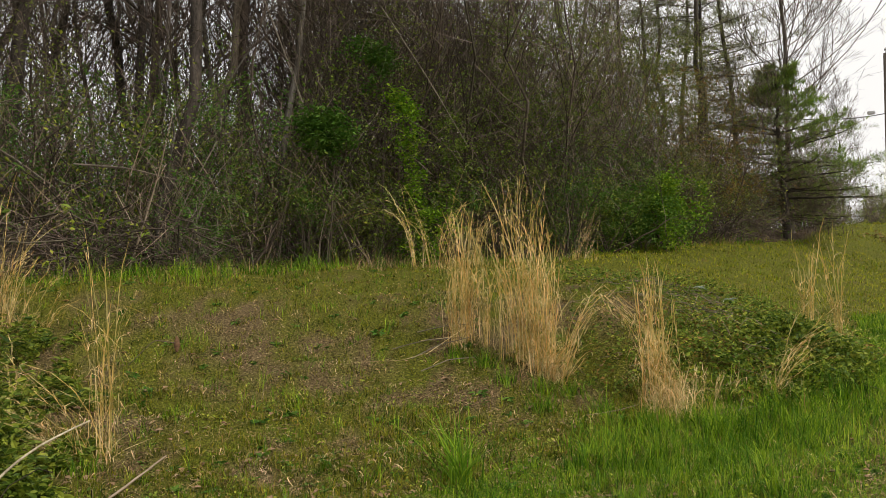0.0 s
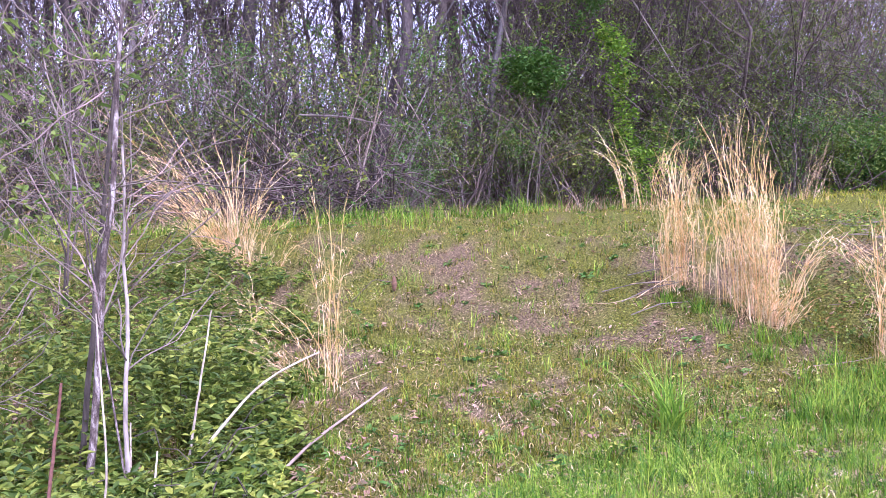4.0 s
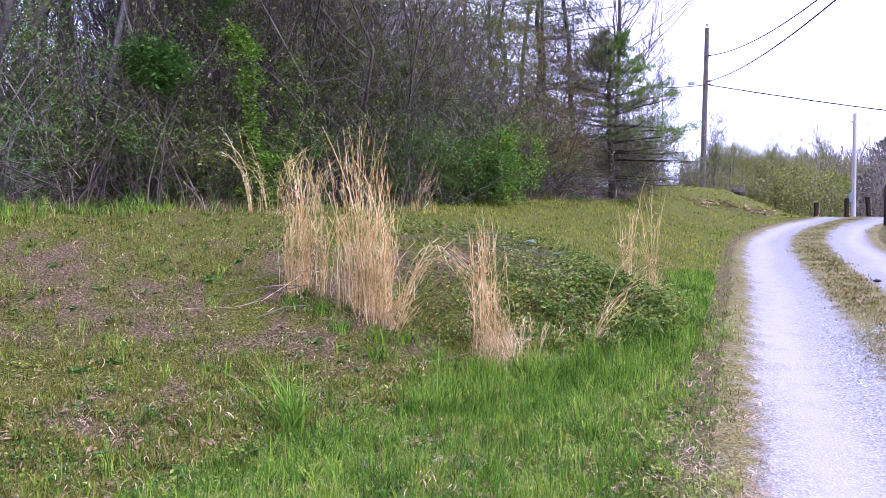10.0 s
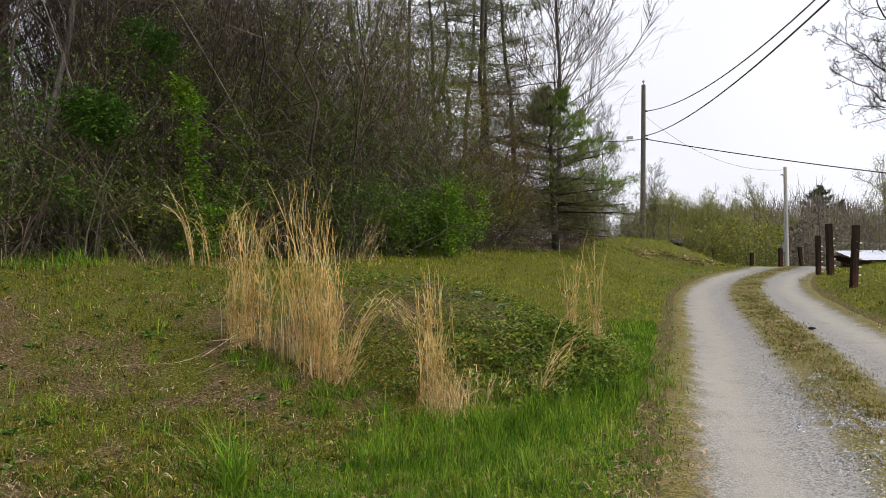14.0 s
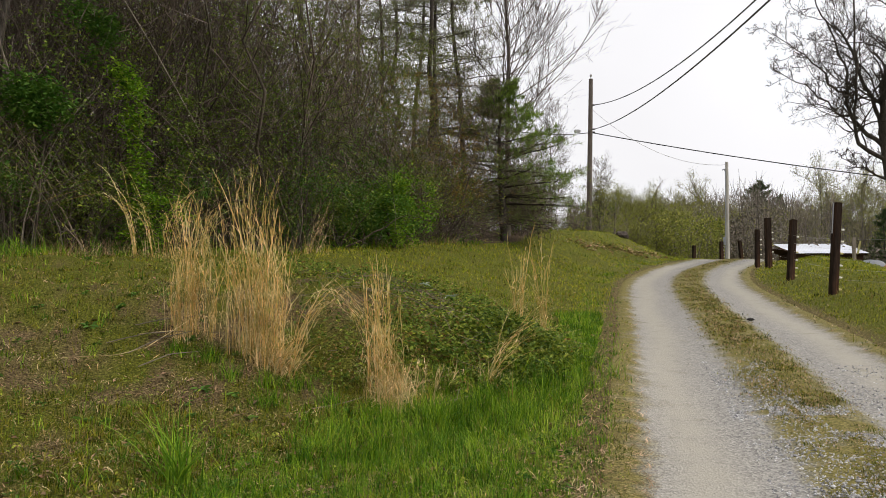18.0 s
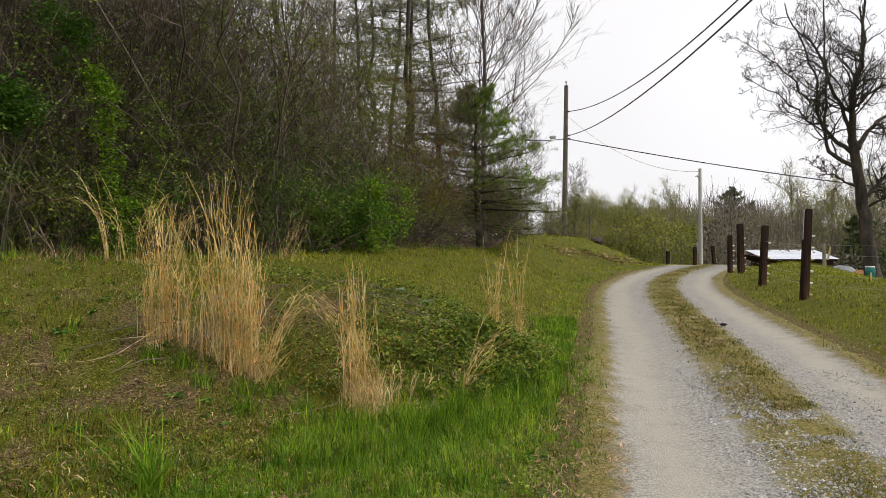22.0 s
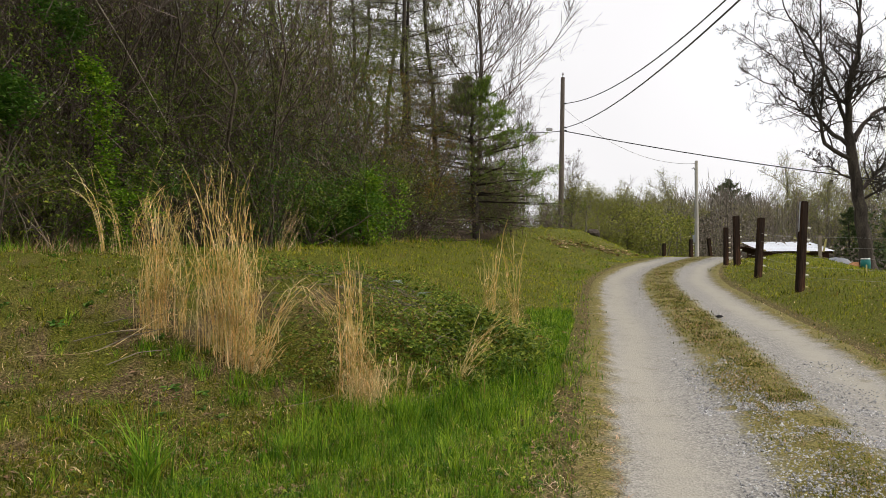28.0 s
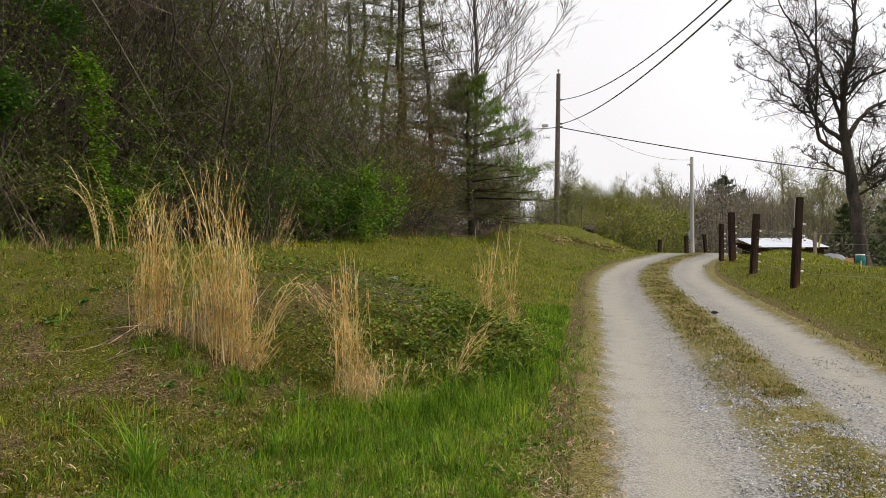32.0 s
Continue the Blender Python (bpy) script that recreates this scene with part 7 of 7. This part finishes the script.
POSTS = ((6.66, 15.42, 1.72, 0.14, 3.0, 2, "dark reddish timber fence post with a wire bracket"), (7.43, 19.48, 1.43, 0.15, 6.5, -3, "dark timber fence post leaning to one side"),
         (9.30, 26.1, 1.60, 0.18, -1.0, 1, "tall dark reddish timber fence post"), (9.25, 27.0, 1.25, 0.14, 1.5, -1, "dark timber fence post behind a taller one"), (10.15, 28.6, 1.15, 0.15, 0.0, 0, "dark timber fence post with many insulators"))
for x, y, h, w, lean, fore, label in POSTS:
    p = thing("fence_post", x, y, gz1(x, y) - 0.08, label, "fence post", "timber fence posts")
    p.matrix_basis = pose(x, y, gz1(x, y) - 0.08, fore, lean, 12)
    part("timber", box_bm(w, w * 0.9, h + 0.08, 0.012, 0.95), M["timber"], p)
    for i in range(6):
        z = 0.18 + i * h * 0.13
        part("insulator", cyl_soup([(w / 2, 0, z), (w / 2 + 0.03, 0, z), (w / 2 + 0.035, 0, z), (w / 2 + 0.09, 0, z)], (0.010, 0.010, 0.022, 0.018), 8), M["porcelain" if i % 3 else "yellow"], p, "small pale plastic insulator")
    if label.endswith("bracket"):
        part("bracket", cyl_soup([(-w / 2 - 0.012, 0, h - 0.5), (-w / 2 - 0.012, 0, h + 0.06), (0, 0, h + 0.09), (w / 2, 0, h + 0.06), (w / 2 + 0.05, 0, h + 0.02)], (0.012,) * 5, 6), M["steel"], p, "bent metal bracket")
for x, y, h, lean, label in ((12.0, 40.0, 0.85, 0, "short dark fence post by the pale pole"), (13.62, 42.0, 0.95, -7, "dark fence post leaning beside the track"), (11.2, 42.0, 0.7, 2, "short dark fence post beside the track")):
    p = thing("fence_post", x, y, gz1(x, y) - 0.05, label, "fence post", "timber fence posts")
    p.matrix_basis = pose(x, y, gz1(x, y) - 0.05, 0, lean, 20)
    part("timber", box_bm(0.17, 0.16, h + 0.1, 0.012, 0.95), M["timber"], p)
    for i in range(4):
        part("insulator", cyl_soup([(0.08, 0, 0.2 + 0.16 * i), (0.15, 0, 0.2 + 0.16 * i)], (0.018, 0.022), 7), M["porcelain"], p, "small pale plastic insulator")
x, y = 13.93, 30.4
p = thing("slim_post", x, y, gz1(x, y) - 0.05, "slim weathered post with a yellow strap", "fence post")
part("timber", box_bm(0.11, 0.11, 0.98, 0.01), M["timber_grey"], p)
strap = part("strap", box_bm(0.06, 0.05, 0.5, 0.008), M["yellow"], p, "yellow strap")
strap.matrix_basis = pose(0.09, -0.07, 0.35, 8, 10, 0)


def wire_line(name, a, b, sag, rad, label, mat="wire", past=1.0, k=40):
    s = np.linspace(0, past, k)
    a, b = np.array(a), np.array(b)
    P = a + (b - a) * s[:, None]
    P[:, 2] -= sag * 4 * s * (1 - s)
    return tagged(part(name, Soup().add(*tubes(P[None], np.full((1, k), rad), 5)), M[mat], smooth=True), label, "wire")


for i in range(5):
    hh = 0.28 + i * 0.19
    pts = [(x + 0.1, y, gz1(x, y) + hh) for x, y, *_ in (POSTS[0], POSTS[1], POSTS[2])]
    for a, b in zip(pts[:-1], pts[1:]):
        wire_line("fence_wire", a, b, 0.02, 0.0016, "thin steel fence wire between timber posts", "steel", k=8)
    wire_line("fence_wire", pts[0], (pts[0][0] + 5.5, pts[0][1] - 9, pts[0][2] - 0.6), 0.03, 0.0016, "thin steel fence wire running off along the field", "steel", k=8)

pa = thing("utility_pole", 6.12, 44.0, gz1(6.12, 44) - 0.3, "weathered brown wooden utility pole leaning slightly", "utility pole", "utility poles")
top = 12.8 - (gz1(6.12, 44) - 0.3)
part("shaft", cyl_soup([(0.23 * t, 0, top * t) for t in np.linspace(0, 1, 8)], np.linspace(0.16, 0.11, 8), 12), M["pole_wood"], pa, smooth=True)
part("pin", cyl_soup([(0.23, 0, top - 0.02), (0.23, 0, top + 0.16)], (0.03, 0.02), 8), M["steel"], pa)
part("insulator", cyl_soup([(0.23, 0, top + 0.13), (0.23, 0, top + 0.2), (0.23, 0, top + 0.27)], (0.05, 0.07, 0.03), 10), M["stone"], pa)
for z in (11.37, 10.05, 9.88):
    zz = z - (gz1(6.12, 44) - 0.3)
    part("clamp", cyl_soup([(0.3, 0, zz), (0.42, 0, zz)], (0.05, 0.04), 8), M["wire"], pa)
part("lamp_box", box_bm(0.35, 0.16, 0.16, 0.03), M["stone"], pa, "small grey splice box").matrix_basis = pose(-0.55, -0.1, 9.85 - (gz1(6.12, 44) - 0.3))
pb = thing("utility_pole", 13.51, 44.0, gz1(13.51, 44) - 0.3, "pale grey round service pole beside the track", "utility pole", "utility poles")
topb = 8.2 - (gz1(13.51, 44) - 0.3)
part("shaft", cyl_soup([(0.05 * t, 0, topb * t) for t in np.linspace(0, 1, 8)], np.linspace(0.115, 0.085, 8), 12), M["pole_pale"], pb, smooth=True)
part("meter_box", box_bm(0.13, 0.12, 0.42, 0.02), M["tarp"], pb, "grey meter box").matrix_basis = pose(-0.16, -0.06, 1.1)
part("conduit", cyl_soup([(-0.115, -0.05, 0.3), (-0.045, -0.05, topb - 0.5)], (0.02, 0.02), 8), M["tarp"], pb, "thin grey conduit", True)
part("weatherhead", cyl_soup([(-0.045, -0.05, topb - 0.5), (-0.12, -0.05, topb - 0.38), (-0.2, -0.05, topb - 0.44)], (0.03, 0.04, 0.04), 8), M["tarp"], pb)
A1, A2, A3 = (6.4, 44, 11.37), (6.35, 44, 10.02), (6.32, 44, 9.87)
wire_line("power_wire", A1, (7.91, 5.0, 10.10), 1.765, 0.022, "black power wire sagging from a wooden pole", past=1.25)
wire_line("power_wire", A2, (5.83, 5.0, 7.28), 0.953, 0.022, "black power wire sagging from a wooden pole", past=1.25)
wire_line("power_wire", A3, (27.1, 34.9, 5.02), 0.317, 0.026, "thick black cable from the wooden pole across the field", past=1.3)
wire_line("power_wire", (6.4, 44, 11.12), (13.5, 44, 8.05), 0.85, 0.012, "thin grey service wire between two poles", "steel")
wire_line("power_wire", A3, (1.0, 36.0, 8.6), 0.2, 0.022, "black cable running from the pole into the trees")

# ---------------------------------------------------------------- shed and yard clutter
sz = gz1(21.5, 51)
shed = thing("shed", 21.5, 51.5, sz, "low dark brown shed with a pale metal roof", "shed")
W, D, EH, RH = 4.0, 3.2, 3.5 - sz, 4.15 - sz
for i in range(22):
    w = W / 22
    b = part("board", box_bm(w * 0.96, 0.03, EH - 0.05, 0.004), M["board"], shed)
    b.matrix_basis = pose(-W / 2 + w * (i + 0.5), -1.35, 0)
for sx in (-W / 2, W / 2):
    side = bmesh.new()
    vs = [side.verts.new(c) for c in ((0, -1.35, 0), (0, 1.35, 0), (0, 1.35, RH - 0.05), (0, -1.35, EH - 0.05))]
    f = side.faces.new(vs)
    ext = bmesh.ops.extrude_face_region(side, geom=[f])
    bmesh.ops.translate(side, vec=(0.05, 0, 0), verts=[v for v in ext["geom"] if isinstance(v, bmesh.types.BMVert)])
    bmesh.ops.recalc_face_normals(side, faces=side.faces[:])
    part("end_wall", side, M["board"], shed).matrix_basis = pose(sx - 0.025, 0, 0)
part("back_wall", box_bm(W, 0.04, RH - 0.06, 0.005), M["board"], shed).matrix_basis = pose(0, 1.37, 0)
slope = math.degrees(math.atan2(RH - EH, 3.0))
for i in range(6):
    w = (W + 0.5) / 6
    sheet = Soup()
    u = np.linspace(-w / 2, w / 2, 25)
    zz = 0.015 * np.abs(np.sin(u / w * np.pi * 4)) ** 6
    Pg = np.stack([np.stack([u, np.full(25, yv), zz], -1) for yv in (-1.75, 1.75)])
    idx = np.arange(50).reshape(2, 25)
    lower = Pg - np.array([0, 0, 0.012])
    sheet.add(Pg, np.stack([idx[0, :-1], idx[0, 1:], idx[1, 1:], idx[1, :-1]], -1)).add(lower, np.stack([idx[0, :-1], idx[1, :-1], idx[1, 1:], idx[0, 1:]], -1))
    part("roof_sheet", sheet, M["roof"], shed, "pale ribbed metal sheet").matrix_basis = pose(-(W + 0.5) / 2 + w * (i + 0.5), 0, (EH + RH) / 2 + 0.05, slope)
part("fascia", box_bm(W + 0.4, 0.05, 0.14, 0.006), M["board"], shed).matrix_basis = pose(0, -1.5, EH - 0.12)
part("lean_to", box_bm(1.0, 2.4, 0.07, 0.01), M["board"], shed, "dark lean-to roof").matrix_basis = pose(-W / 2 - 0.45, 0, EH + 0.15, 0, 18, 0)
for yy in (-1.0, 1.0):
    part("lean_to_post", box_bm(0.1, 0.1, EH - 0.1, 0.008), M["board"], shed).matrix_basis = pose(-W / 2 - 0.85, yy, 0)
part("vent_pipe", cyl_soup([(-W / 2 + 0.5, 0.6, EH), (-W / 2 + 0.5, 0.6, RH + 0.25)], (0.05, 0.05), 8), M["white"], shed, "short white pipe")

tz = gz1(14.85, 31)
tarp = bmesh.new()
bmesh.ops.create_grid(tarp, x_segments=14, y_segments=8, size=0.5)
for v in tarp.verts:
    u, w = v.co.x * 2, v.co.y * 2
    v.co = Vector((u * 0.5, w * 0.35, 0.30 * (1 - abs(u) ** 4) * (1 - abs(w) ** 3) + 0.03 * noise.noise(Vector((u * 3, w * 3, 1)))))
tg = part("tarp_heap", tarp, M["tarp"], smooth=True)
tg.matrix_basis = pose(14.85, 31, tz, 0, 0, 5)
tagged(tg, "low heap under a grey-blue tarpaulin in the yard", "tarpaulin")
stone(15.35, 30.7, 0.34, "clay", "orange heap of clay soil in the yard", "soil_heap", "soil heap", 0.5)
stone(15.75, 30.9, 0.25, "clay", "orange heap of clay soil in the yard", "soil_heap", "soil heap", 0.45)
bz = gz1(15.2, 28.9)
bar = thing("barrel", 15.05, 29.3, gz1(15.05, 29.3), "teal plastic barrel with a pale lid by the tree", "barrel")
part("drum", cyl_soup([(0, 0, z) for z in (0, 0.03, 0.12, 0.13, 0.28, 0.29, 0.36)], (0.14, 0.16, 0.165, 0.172, 0.172, 0.165, 0.15), 16), M["teal"], bar, smooth=True)
part("lid", cyl_soup([(0, 0, 0.36), (0, 0, 0.40)], (0.16, 0.15), 16), M["white"], bar, "pale lid")
mk = thing("marker_stake", 8.75, 17.0, gz1(8.75, 17.0), "small pale yellow stake in the grass", "stake")
part("stake", box_bm(0.03, 0.015, 0.22, 0.004), M["yellow"], mk)
